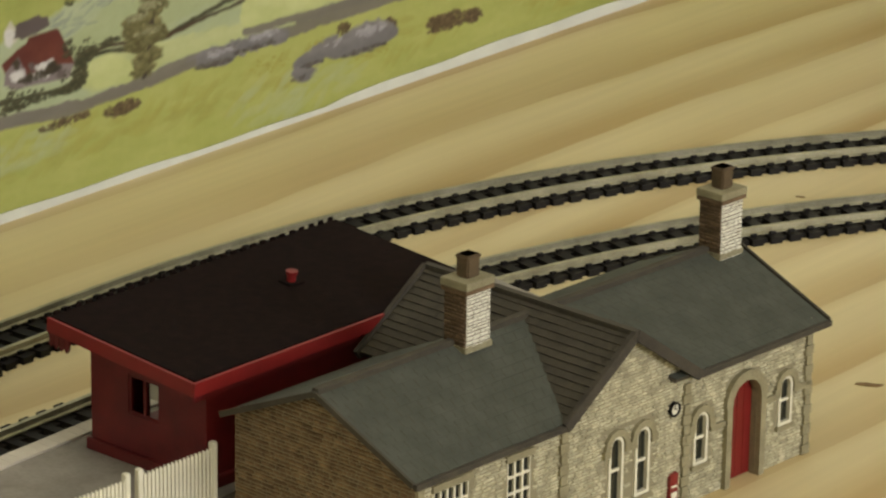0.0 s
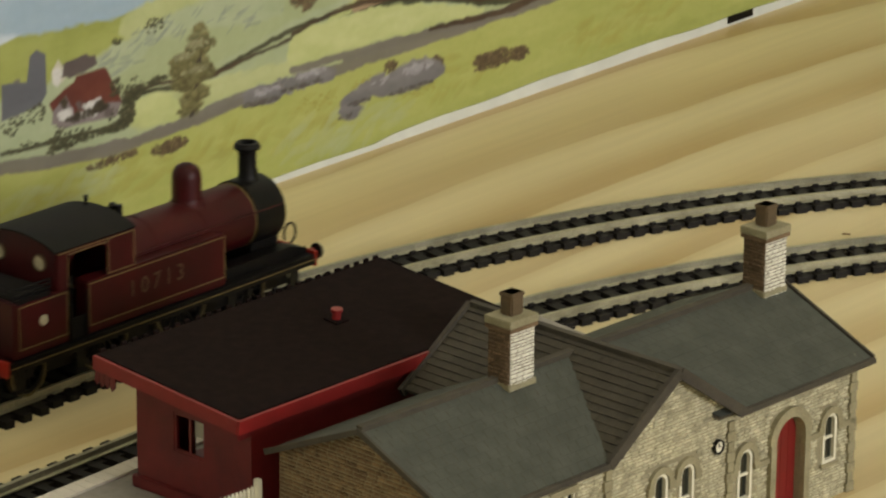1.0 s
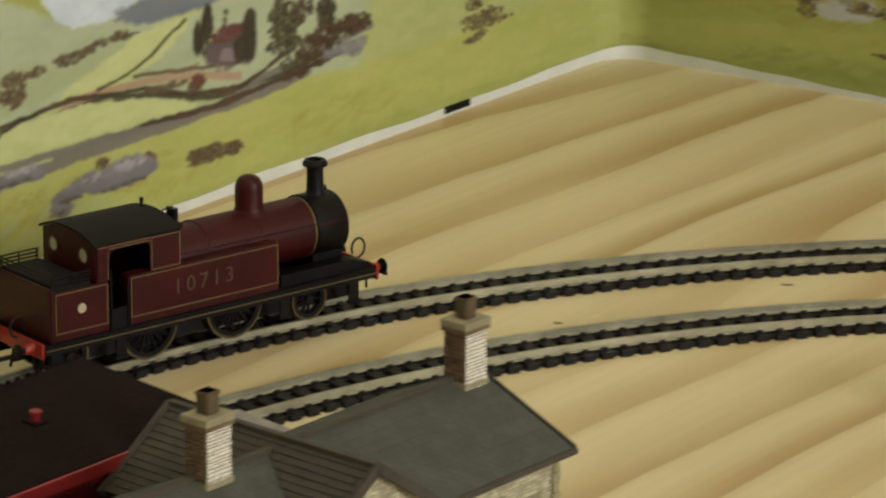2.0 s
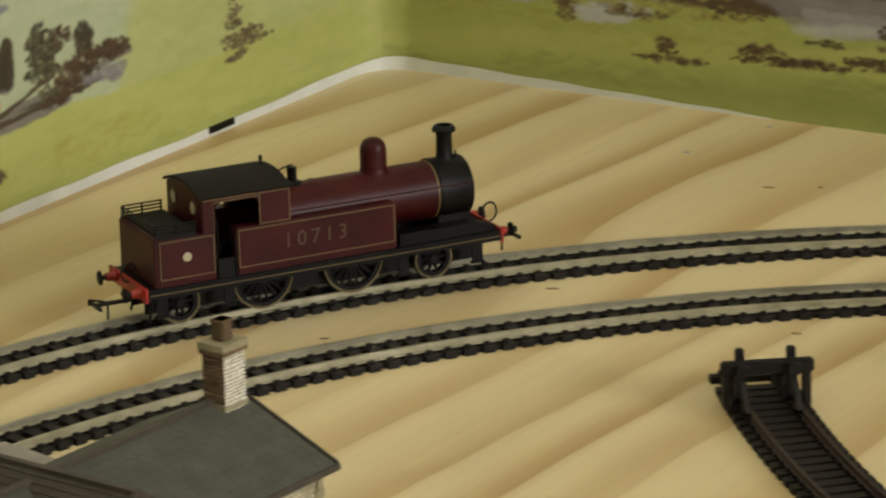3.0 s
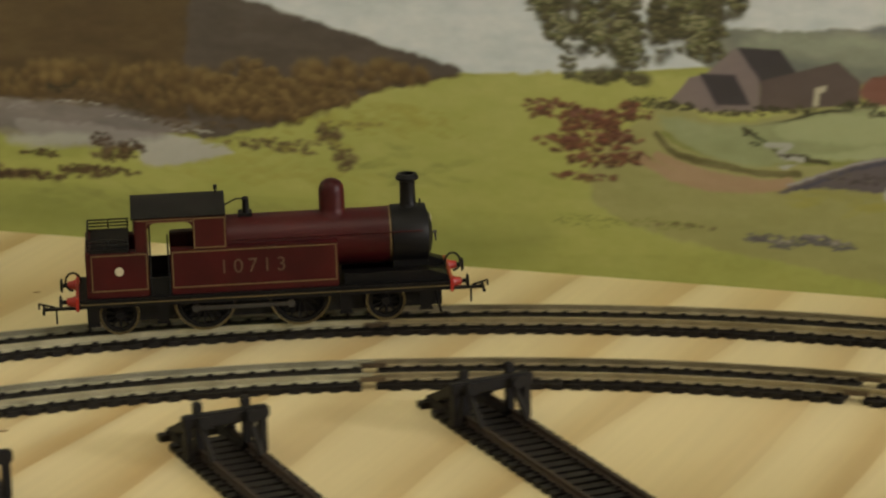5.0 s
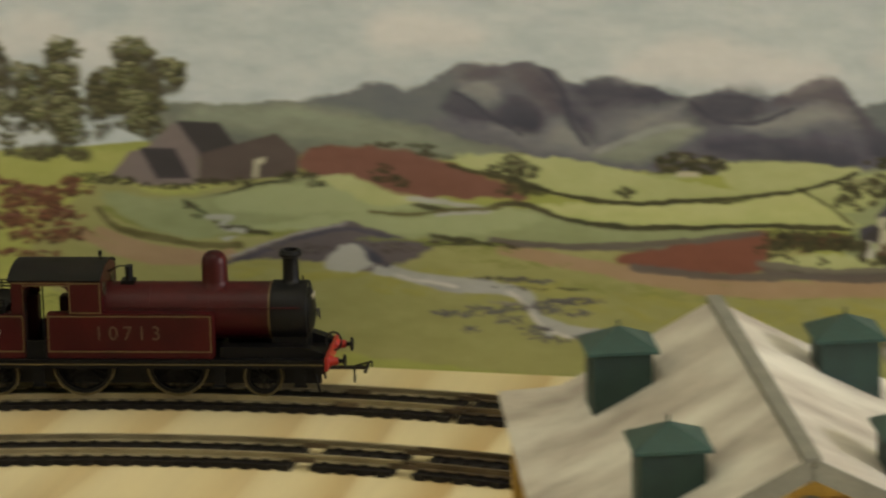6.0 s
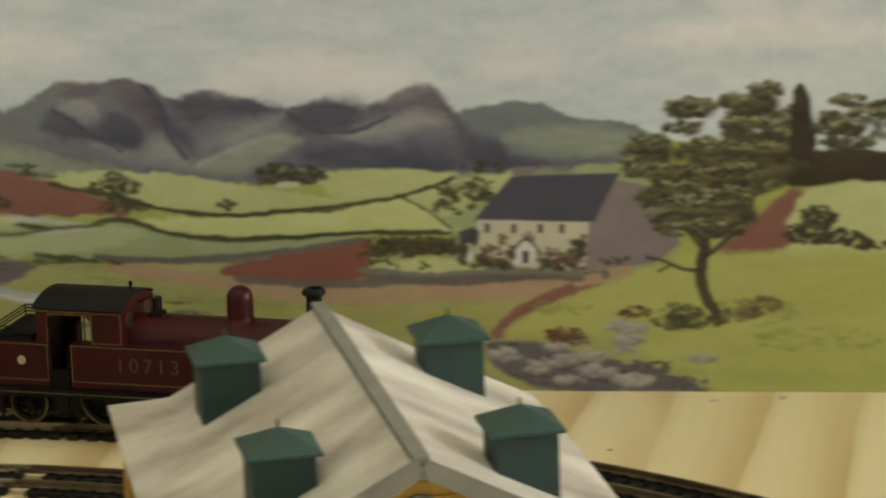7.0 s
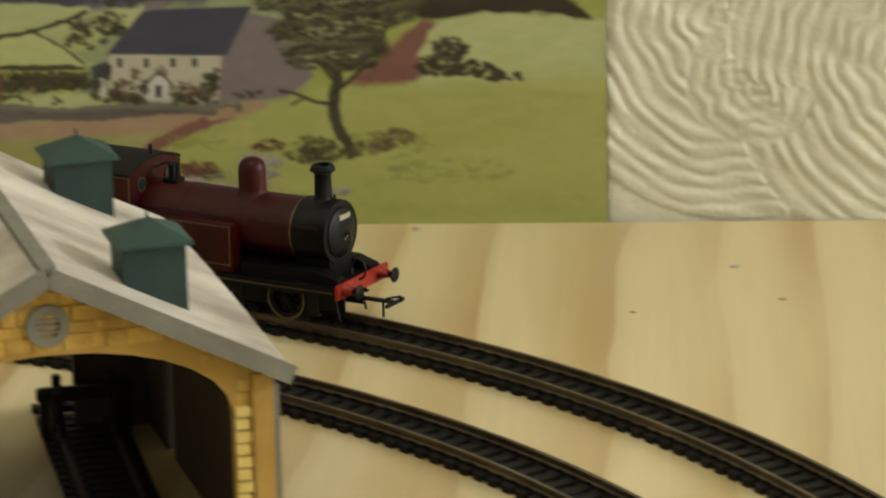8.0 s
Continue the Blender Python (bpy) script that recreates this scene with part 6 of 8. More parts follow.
dabs(2, COTTPINK, [(778.6, 51.7, 5.8, 2.7), (807.5, 47.5, 4.8, 1.9), (795.2, 50.7, 4.8, 1.9)], 1.5, 80, 0.6)
shape(2, FIELDLIGHT, [(732.6, 47.5), (749.4, 50), (770.2, 48.7), (761.8, 45.8), (738.8, 45.3)])
shape(2, FIELDGREEN, [(885.5, 73), (897.8, 77.4), (914.1, 79.4), (936.4, 77.5), (952.6, 74.4), (952.4, 51.3), (862.4, 52.1), (875.1, 64.7)])
shape(2, WOODDARK, [(885.6, 77.2), (887.8, 87.6), (906.2, 89.5), (926.4, 88.2), (938.5, 83.9), (947.6, 75.9), (936.4, 77.5), (914.1, 79.4), (897.8, 77.4)])
shape(2, GRASSPALE, [(858.3, 52.1), (919.8, 52.5), (952, 53.5), (951.6, -0.7), (790.1, 1.2), (811.9, 24.8), (839.4, 41.7)])
shape(2, REDEARTH, [(862.5, 55.3), (877.1, 63.6), (885.5, 74), (889.6, 75), (885.2, 60.4), (878.9, 53), (860.4, 52.1)])
stroke(2, REDEARTH, [(779.8, 21.8), (788.4, 30.4), (805.2, 37.9), (815.6, 41.1)], 3.0, 0.25)
dabs(2, WOODDARK, [(891.4, 60.3, 7.7, 5.4), (899.6, 62.3, 8.7, 4.8), (909.7, 55.5, 9.6, 1.9)], 5, 110, 0.5)
dabs(2, GRASSOLIVE, [(905.1, 26.3, 38.5, 15.4), (874.5, 39.3, 19.2, 7.7), (926.1, 62.1, 19.2, 7.7), (884.1, 9.3, 38.5, 5.8)], 11, 160, 0.25, 0.3, 0.0)
dabs(2, GRASSDARK, [(894.4, 7.1, 42.3, 4.8), (884.9, 47.7, 23.1, 2.3), (925.9, 45.2, 19.2, 3.8)], 10, 90, 0.22, 0.3, 0.0)
dabs(2, ROCKSHADE, [(792, 12.2, 15.4, 3.8), (812.7, 7.9, 21.2, 4.2), (839.6, 5.9, 15.4, 3.5), (804.7, 19.7, 7.7, 1.9)], 4.6, 220, 0.5)
dabs(2, REDBUSH, [(802.7, 22.3, 5.8, 1.9), (827.7, 29.8, 7.3, 1.7)], 2.0, 80, 0.5)
dabs(2, ROCKDARK, [(852.1, 12.4, 7.7, 1.5), (851.9, 2.7, 3.8, 1.9)], 2.0, 50, 0.5)
shape(1, SKY, [(-950, 60), (-600, 66), (-480, 88), (-300, 110), (0, 120), (0, 229), (-950, 229)], False)
shape(1, SEA, [(-604.4, 91.7), (-532.5, 81), (-512.1, 78.6), (-469.7, 76.6), (-444.7, 81.3), (-480.2, 88.3), (-603.9, 100.6)])
shape(1, HILLPALE, [(-606.1, 63.2), (-533.3, 59.5), (-499.5, 63.5), (-472.6, 69.4), (-453.2, 77.1), (-419.2, 82.2), (-335, 86.5), (-85, 73.4), (-39.7, 17.6), (-268.7, 33.1), (-396.3, 34.9), (-481.7, 32.2), (-607.4, 39.7)])
shape(1, FIELDLIGHT, [(-474.3, 76.8), (-433.1, 81.9), (-395.8, 84.5), (-381.2, 81.6), (-413.4, 74), (-447.2, 73), (-474.6, 68.1)])
shape(1, FIELDPALE, [(-483.8, 52.3), (-453.4, 65.4), (-413.7, 61), (-390.1, 60.2), (-402, 54.6), (-431.1, 50.7), (-470.3, 49.3)])
shape(1, FIELDLIGHT, [(-473.2, 44), (-436.9, 45.9), (-411, 44.3), (-353.6, 42.3), (-282.5, 42.5), (-258.6, 37.6), (-315.4, 36.4), (-378.2, 37.1), (-425.6, 37.3), (-448.4, 34.4), (-470.7, 35.6)])
shape(1, FIELDLIGHT, [(-362.5, 57.5), (-331.4, 69.4), (-293.1, 76.3), (-280, 77.9), (-290.2, 67.1), (-319.4, 56.4), (-344.5, 53.5)])
shape(1, FIELDPALE, [(-363.1, 45.2), (-362.7, 54.5), (-300.7, 43.8), (-261.2, 38.3), (-294.5, 35.9), (-339, 37.6)])
shape(1, GRASS, [(-607.1, 45.1), (-534.2, 36.8), (-481.7, 32.2), (-440, 32.5), (-402.2, 34.2), (-350.4, 36.4), (-295.7, 35.5), (-251.6, 36.2), (-141.8, 32.5), (47.5, 31.2), (147.1, -4.8), (-121, 8.5), (-402.5, 3.2), (-609.9, -4.3)])
shape(1, GRASS, [(-149.2, 87.1), (-61.1, 63.9), (14.3, 42.9), (15.6, -0.2), (-32.3, 6.2), (-163.8, 14.6), (-185, 24.6), (-173.6, 65.1)], True, 9)
dabs(1, BUSHBROWN, [(-106.7, 50.1, 2.7, 5.8), (-95.9, 38.2, 4.2, 1.9), (-100.6, 29.7, 5.8, 1.2)], 3.4, 40, 0.5)
dabs(1, GRASSOLIVE, [(-396.4, 20.5, 48.1, 7.7), (-302, 18.4, 38.5, 7.7), (-482, 20.4, 48.1, 7.7), (-197.5, 16.1, 38.5, 7.7)], 11, 200, 0.25, 0.3, 0.3)
dabs(1, FIELDPALE, [(-453.7, 51.6, 28.8, 7.7), (-396.2, 49.2, 28.8, 5.8), (-366, 11.4, 38.5, 7.7), (-508.7, 22.9, 28.8, 5.8)], 11, 140, 0.25, 0.3, 0.3)
dabs(1, HILLFAR, [(-453.4, 67.3, 23.1, 4.8), (-410.7, 64.5, 23.1, 4.8), (-480.9, 61.4, 15.4, 3.8)], 7, 50, 0.22, 0.3, 0.3)
stroke(1, ROADPURPLE, [(-583.5, 43.1), (-534.2, 37.2), (-500.5, 33.1), (-470.8, 31.6), (-445.7, 32.8), (-419.8, 35), (-378.2, 34), (-341, 35), (-302.3, 34.7), (-275.6, 35.6), (-248.2, 35.5), (-216.5, 38)], 4.6, 0.3)
stroke(1, HEDGE, [(-534, 41.6), (-510.8, 40.9), (-484.2, 39.7), (-470.6, 39.5)], 1.6, 0.25)
stroke(1, HEDGE, [(-473.1, 48.9), (-445.4, 45.8), (-419.6, 49.2), (-396.1, 53.3), (-378.1, 54.7), (-353.6, 53.8), (-322, 49.4)], 1.8, 0.25)
stroke(1, HEDGE, [(-362.7, 55.1), (-335.2, 53.1), (-303.8, 47), (-274.6, 40.1), (-251, 40.4), (-226.7, 40.7), (-209, 43.6)], 2.4, 0.5)
stroke(1, ROADPURPLE, [(-363.5, 37), (-326.5, 37.9), (-301, 35.3), (-268, 35.4), (-247.5, 40.8), (-226.7, 42.9), (-198.2, 45.8), (-176.3, 48.1)], 2.6, 0.4)
dabs(1, ROADPURPLE, [(-527, 59, 5.8, 5.8)], 3.0, 60, 0.8)
shape(1, CHURCH, [(-533.1, 65.1), (-521.7, 63.6), (-520.1, 71.8), (-516.9, 73.4), (-512.9, 71.2), (-512.8, 57.8), (-515.5, 54.6), (-533.6, 52.9)], False)
shape(1, REDROOF, [(-509.1, 52.1), (-502.3, 58.3), (-485, 60.4), (-477.2, 46.9), (-481.3, 44.9), (-500, 47.2)], False)
shape(1, COTTPINK, [(-509.9, 51.4), (-504.5, 56.9), (-498.7, 47.9), (-483.9, 48.4), (-478, 47.1), (-480, 42.6), (-508, 44.6)], False)
shape(1, COTTDARK, [(-508.6, 65.5), (-494.1, 67.2), (-488.9, 63.1), (-502.2, 60.3)], False)
shape(1, CREAMWALL, [(-510, 64.8), (-507.2, 68.1), (-502.7, 62.3), (-504.9, 59.9), (-509.6, 60)], False)
dabs(1, COTTDARK, [(-494.6, 49.9, 5.8, 2.3), (-502.7, 45.9, 3.1, 1.5), (-482.7, 45.2, 2.7, 1.5)], 4, 26, 0.6)
shape(1, CREAMWALL, [(-506.8, 48.7), (-503.8, 52.9), (-500.5, 47.3), (-501.2, 44.5), (-506.4, 45.4)], False)
dabs(1, HEDGE, [(-508.1, 43.2, 3.1, 2.3), (-518.2, 52.3, 4.6, 3.8), (-528.6, 49.9, 5.8, 3.1), (-471.6, 51.6, 3.5, 2.7), (-478.7, 42.3, 4.6, 2.7), (-502.9, 41, 13.5, 1.5), (-523.7, 42, 9.6, 1.5), (-474.4, 49.2, 2.7, 2.3)], 2.0, 200, 0.5)
dabs(1, TREEOLIVE, [(-439.5, 60.4, 4.6, 5.4), (-443.9, 52.4, 7.7, 4.2), (-445.4, 46.8, 6.7, 2.7), (-442.7, 41.2, 6.5, 2.7), (-445.6, 36.8, 4.6, 1.9)], 4.5, 200, 0.55)
stroke(1, TRUNK, [(-439, 56.4), (-441.2, 44.8), (-443.9, 34.4)], 1.6, 0.2)
dabs(1, HEDGE, [(-461.6, 70, 4.8, 2.7), (-479.3, 68.5, 2.7, 1.2)], 1.8, 60, 0.5)
dabs(1, ROCKPURPLE, [(-411.1, 34.1, 6.7, 3.1), (-390.3, 33.6, 5.8, 3.1), (-378.2, 34, 5.4, 2.3), (-399.2, 35.6, 4.8, 2.3)], 3.4, 110, 0.5)
shape(1, ROCKPURPLE, [(-346.6, 20.8), (-337.8, 27.3), (-321.8, 28.1), (-308.7, 24.2), (-308, 19.7), (-324.9, 19.1), (-337.7, 18.8)])
shape(1, ROCKPURPLE, [(-366, 16.7), (-364.4, 22.6), (-350.4, 26.9), (-341, 28), (-347.2, 22), (-356.7, 19.8), (-353.5, 16), (-362.3, 14.8)])
dabs(1, GRASSOLIVE, [(-353.5, 25.5, 5.8, 3.8), (-378.2, 24.7, 11.5, 3.1), (-321.7, 16.3, 11.5, 2.3)], 2.4, 80, 0.4)
dabs(1, BUSHBROWN, [(-283.7, 20.3, 3.1, 1.9), (-273.6, 19.9, 3.5, 1.9), (-263.3, 17.7, 2.9, 1.9), (-454.2, 26.2, 6.2, 2.3), (-481.8, 27.9, 6.2, 1.7), (-312, 25.3, 1.9, 2.3), (-337.8, 28.4, 1.9, 1.9)], 2.0, 220, 0.55)
dabs(1, ROADPURPLE, [(-267.4, 55.9, 9.6, 7.7), (-253.9, 57.5, 3.8, 5.8)], 2.6, 120, 0.8)
dabs(1, REDROOF, [(-264.1, 55.2, 7.7, 5.8), (-280.8, 54.5, 3.1, 3.1)], 2.0, 40, 0.6)
dabs(1, WOODDARK, [(-278.8, 64.8, 1.9, 7.7), (-267.1, 66.7, 1.5, 5.8), (-252.1, 61.4, 1.5, 6.7), (-233.2, 62, 4.2, 9.6), (-226.5, 51.7, 3.8, 4.8), (-205.1, 58.5, 5.8, 7.7), (-190.9, 51.1, 6.7, 3.8), (-201.8, 45.5, 5.8, 2.9), (-216.1, 42.9, 7.7, 2.3)], 3.4, 330, 0.9)
dabs(1, BUSHBROWN, [(-97.6, 34.4, 7.7, 1.9), (-107.5, 27.4, 4.2, 1.0), (-109.5, 43.8, 3.1, 3.5), (-103.6, 47.4, 2.7, 3.1)], 2.0, 150, 0.5)
dabs(1, HEDGE, [(-348.3, 69.9, 6.7, 2.7), (-321.9, 72.7, 5.8, 1.5)], 1.8, 80, 0.5)
dabs(1, ROCKPURPLE, [(-187.4, 40.2, 5.8, 2.3)], 2.6, 50, 0.4)
shape(1, HILLFAR, [(-330.9, 80.8), (-305.7, 83), (-266.6, 83.8), (-249.9, 80.5), (-286.6, 75), (-318.6, 77.2)])
# wall 2: the mountains in light and shade
shape(2, CLOUD, [(674.9, 114.5), (692.2, 126.4), (711.1, 130), (731.6, 124.6), (756.2, 119.2), (747.7, 112), (722.7, 111.1), (697.8, 112.3)], True, 7)
shape(2, CLOUD, [(768.7, 122.9), (785.2, 127.3), (805.6, 123.4), (797.3, 118.9), (780.9, 118.6)], True, 7)
shape(2, CLOUD, [(826.1, 131.1), (856.6, 138), (890.7, 139.8), (926.6, 135.4), (926.5, 129.3), (886.6, 128.6), (846.3, 127.9)], True, 7)
shape(2, CLOUD, [(589.5, 135.2), (610.8, 135.4), (627.3, 129.6), (622.7, 123.3), (597.1, 121.4), (584.6, 124.6)], True, 7)
shape(2, HILLFAR, [(557.2, 100.7), (570.2, 103.5), (587.6, 108.5), (600.2, 106.9), (615.3, 112.8), (614.7, 98.6), (599.6, 94.2), (578.4, 96.2)], True, 3)
shape(2, HILLSOFT, [(513.6, 95.6), (546.3, 99.1), (584.7, 95.2), (616.3, 88), (628.7, 81.8), (577.7, 84.5), (534.9, 89), (513.2, 90.3)], True, 5)
shape(2, MOUNTDARK, [(611.1, 100.1), (617.5, 107.5), (624.7, 102.8), (631.9, 99.3), (641.7, 104.2), (648, 99.9), (646.3, 91.4), (637.9, 93.2), (627.4, 95.3), (615.8, 96.9)], True, 3)
shape(2, MOUNTLIGHT, [(618.4, 107.9), (628.3, 110.6), (635.3, 103.8), (629.8, 100.6), (622.6, 103.6)], True, 3)
shape(2, MOUNTPURPLE, [(637, 115.4), (646.6, 116.8), (654, 109.8), (657.8, 102), (653, 98.4), (644.9, 105.2)], True, 4)
shape(2, MOUNTPURPLE, [(622.3, 115.9), (630.8, 116.3), (634.8, 112.7), (628.4, 111.7), (620.3, 111.3)], True, 3)
shape(2, MOUNTLIGHT, [(630.5, 93), (644, 89.1), (654.4, 85.6), (669.1, 83.5), (665.2, 89.9), (656.1, 96.7), (648.3, 89.9)], True, 7)
shape(2, MOUNTDARK, [(660.9, 108.9), (670.6, 112.5), (685.1, 110.3), (701.7, 107.4), (695.3, 102.8), (680.7, 104.2), (668.9, 100.4), (664.9, 104.3)], True, 4)
shape(2, MOUNTDARK, [(649.5, 111.5), (656.6, 107.3), (664.7, 99.8), (668.4, 90.3), (663.2, 92), (656.2, 99.9)], True, 6)
shape(2, HILLSOFT, [(668, 83.5), (684.3, 91.9), (701.3, 97.5), (708.5, 94.3), (696.6, 87.2), (683.8, 82.1)], True, 4)
shape(2, MOUNTLIGHT, [(671.7, 93.4), (686.7, 99.7), (701.6, 103.9), (695, 97.6), (680.1, 91.9)], True, 8)
shape(2, MOUNTDARK, [(702.6, 103.2), (718.6, 110.5), (730.9, 108.3), (723.3, 98.5), (713.8, 96), (706.5, 98.1)], True, 5)
shape(2, MOUNTDARK, [(707.3, 90.5), (722, 93.2), (738.6, 91.7), (767.4, 86.1), (742.4, 83.9), (715.3, 83.9)], True, 6)
shape(2, MOUNTPURPLE, [(733.9, 105.6), (743.5, 112), (752.9, 115.3), (762, 108.8), (768.9, 97.8), (759.7, 101.4), (749.5, 106.3)], True, 3)
shape(2, MOUNTLIGHT, [(721.1, 96), (739, 101.6), (751.5, 105), (762.8, 101.6), (751.3, 98.8), (738.7, 95)], True, 5)
shape(2, MOUNTDARK, [(761, 109.2), (770.3, 97.2), (784, 89.4), (806.5, 83.4), (783.9, 83.5), (771.7, 89.4), (765, 98.7)], True, 4)
shape(2, HILLFAR, [(767.7, 105.4), (778.5, 107.8), (791.8, 108.8), (811.1, 102.2), (829.4, 99.2), (831.3, 91.3), (784.2, 92.9), (774, 97.2)], True, 1.6)
shape(2, HILLSOFT, [(782.2, 94.8), (802.9, 99.8), (827.3, 97.1), (831.3, 91.3), (804.6, 88.5)], True, 4)
dabs(2, MOUNTDARK, [(640.3, 97.8, 6.4, 3.4), (722.4, 103.7, 6.2, 2.1), (775.8, 90.7, 8.3, 2.1), (744.6, 86.8, 18.7, 1.7)], 6, 50, 2.0, 0.35, 0.5)
stroke(2, MOUNTDARK, [(616.4, 106.4), (623.6, 102.1), (630.7, 96.8), (640.9, 90.8)], 1.2, 0.6)
stroke(2, MOUNTDARK, [(649.7, 115.7), (656.6, 107.3), (659.2, 96.7), (665.1, 88.2)], 1.6, 0.6)
stroke(2, MOUNTDARK, [(703.7, 104.9), (709.7, 99.6), (720.1, 97.4), (730.6, 98.9), (741.1, 103.6)], 1.2, 0.6)
stroke(2, MOUNTLIGHT, [(670.3, 85.6), (680, 90.2), (690.7, 94.4), (702.3, 96.5)], 2.0, 0.6)
# wall 2: fields, hedges and the small trees on them
shape(2, FIELDLIGHT, [(615.9, 80.2), (637.3, 83.4), (664.8, 81.4), (689.9, 77.4), (721.1, 72.7), (742, 73.1), (712.6, 68.9), (683.1, 68.5), (653.7, 72.9)], True, 1.2)
shape(2, FIELDLIGHT, [(716.3, 82), (742.4, 83.6), (763.1, 81.9), (746.2, 74.1), (731.5, 71.4), (719.1, 74.2)], True, 1.2)
shape(2, FIELDLIGHT, [(746.2, 73.1), (769.3, 79.8), (788, 82.2), (775.3, 73), (762.6, 65.6), (753.3, 67.7)], True, 1.2)
shape(2, FIELDYELLOW, [(644.8, 64.3), (678.8, 65.7), (712.5, 67.2), (742, 72), (754.3, 66.7), (762.4, 60.7), (729, 60.3), (689, 58.7), (663.6, 60)], True, 1.2)
shape(2, FIELDGREEN, [(593.1, 58.3), (616.8, 60), (640.4, 62.2), (663.5, 57.2), (699.4, 56.1), (731, 57.1), (678, 49.7), (635.5, 51.4), (605.5, 50.8), (592.7, 51.8)], True, 1.6)
stroke(2, HEDGE, [(613.6, 78.7), (632.6, 74.4), (653.5, 69.4), (678.8, 66.8), (704.2, 68.5), (729.4, 71), (746.2, 74.1), (763.1, 79.8)], 1.5, 0.5)
stroke(2, HEDGE, [(742.1, 74.1), (752.3, 68.8), (762.4, 61.4)], 1.0, 0.5)
stroke(2, HEDGE, [(593.5, 64.4), (619, 60.9), (638.4, 65.2), (657.3, 60), (678.3, 57.2), (703.7, 58.2), (729, 59.9), (758.2, 60.3)], 1.7, 0.5)
stroke(2, HEDGE, [(601, 47.9), (622.6, 49.7), (639.6, 47.9)], 1.8, 0.6)
shape(2, REDEARTH, [(594.7, 83.1), (607.3, 79.8), (619.8, 75.5), (634.5, 70.8), (642.8, 66.9), (619.3, 66.5), (593.6, 67)], True, 1.4)
dabs(2, HEDGE, [(598.3, 73.4, 3.9, 3.4), (607.5, 83, 2.1, 1.3), (640.2, 77.6, 6.8, 4.3), (638.3, 81.4, 4.7, 1.7), (679.6, 70.7, 2.8, 2.1), (694.3, 81.3, 5.3, 3), (709, 81.6, 7.9, 3), (700.7, 84.2, 8.4, 1.7), (775.6, 84.6, 10.4, 1.7), (767, 75.1, 10.4, 3.4), (762.7, 69.8, 8.3, 3), (772.3, 78.3, 6.2, 1.7)], 3.2, 260, 0.6, 0.9)
dabs(2, TREELIGHT, [(639.3, 80.2, 5.5, 1.7), (707, 83.8, 8.3, 1.3), (769.2, 76.8, 8.3, 1.7)], 2.2, 40, 0.6, 0.5)
shape(2, CREAMWALL, [(697.8, 77.2), (707.1, 77.2), (706.7, 79.1), (698.8, 79.1)], False)
shape(2, REDFIELD, [(675.6, 45.8), (699.2, 51.8), (720.4, 55.6), (732, 57.3), (728.7, 43.2), (711.4, 41.5), (692.4, 41.5)], True, 1.6)
stroke(2, STONEWALL, [(629.1, 50.8), (663.1, 49.7), (699.3, 52.9), (728.9, 57.1)], 2.2, 0.4)
stroke(2, PATHTAN, [(633.1, 47.1), (660.6, 43.2), (681.7, 39.3), (711.1, 35.1), (744.8, 35.7), (782.5, 39.4), (815.7, 42.9)], 4.4, 0.3)
stroke(2, STONEWALL, [(681.9, 42.8), (711.3, 40.4), (740.8, 41.5), (774.3, 43.7), (809.5, 42.9)], 2.6, 0.4)
# wall 2: the white house with its sheds and garden
shape(2, COTTPINK, [(810.9, 45.4), (812.6, 64), (823.2, 79.6), (833, 77.5), (843, 67.6), (844.8, 56), (826.2, 49.2)], False)
shape(2, CREAMWALL, [(771.9, 65), (812.6, 64), (810.9, 47.5), (771.3, 47.5)], False)
shape(2, SLATEPAINT, [(770.9, 65), (784.8, 81), (823.9, 82.1), (814.6, 64)], False)
shape(2, COTTPINK, [(785, 81), (785.1, 84.3), (793.2, 84.7), (793.1, 81.4)], False)
shape(2, ROOFDARK, [(774.5, 63.3), (776.4, 63.2), (776.3, 59.9), (774.4, 59.9)], False)
shape(2, CREAMWALL, [(776.6, 63.7), (778.7, 63.7), (778.5, 59), (776.5, 59)], False)
shape(2, ROOFDARK, [(784.3, 63.2), (786.1, 63.2), (786, 59.8), (784.2, 59.8)], False)
shape(2, CREAMWALL, [(786.4, 63.7), (788.4, 63.7), (788.3, 59), (786.2, 59)], False)
shape(2, ROOFDARK, [(794, 63.2), (795.8, 63.2), (795.8, 59.8), (793.9, 59.8)], False)
shape(2, CREAMWALL, [(796.1, 63.6), (798.1, 63.6), (798, 59), (795.9, 59)], False)
shape(2, ROOFDARK, [(801.8, 63.2), (803.7, 63.2), (803.6, 59.8), (801.7, 59.8)], False)
shape(2, CREAMWALL, [(803.9, 63.6), (806, 63.6), (805.8, 59), (803.8, 59)], False)
shape(2, ROOFDARK, [(765.3, 55.6), (770.3, 61.6), (772.4, 60.7), (771.8, 55.2)], False)
shape(2, WHITEPAINT, [(765.3, 48.8), (765.5, 55.2), (768.9, 56), (770.3, 49.2)], False)
dabs(2, BUSHBROWN, [(775.6, 51.4, 4.6, 3.8), (782.9, 51.8, 2.9, 3), (781, 57.1, 1.7, 2.5), (798.4, 51.8, 5.2, 3), (806.7, 50.7, 4.6, 3.4), (790.3, 58.1, 2.1, 2.1), (809.9, 56, 2.5, 3.4)], 2.6, 150, 0.7, 0.75)
dabs(2, REDBUSH, [(774.5, 49.7, 4.2, 1.7), (803.5, 49.2, 5.1, 1.7), (741.3, 53.9, 10.5, 3), (755.9, 55, 9.3, 3)], 2.6, 110, 0.6, 0.8)
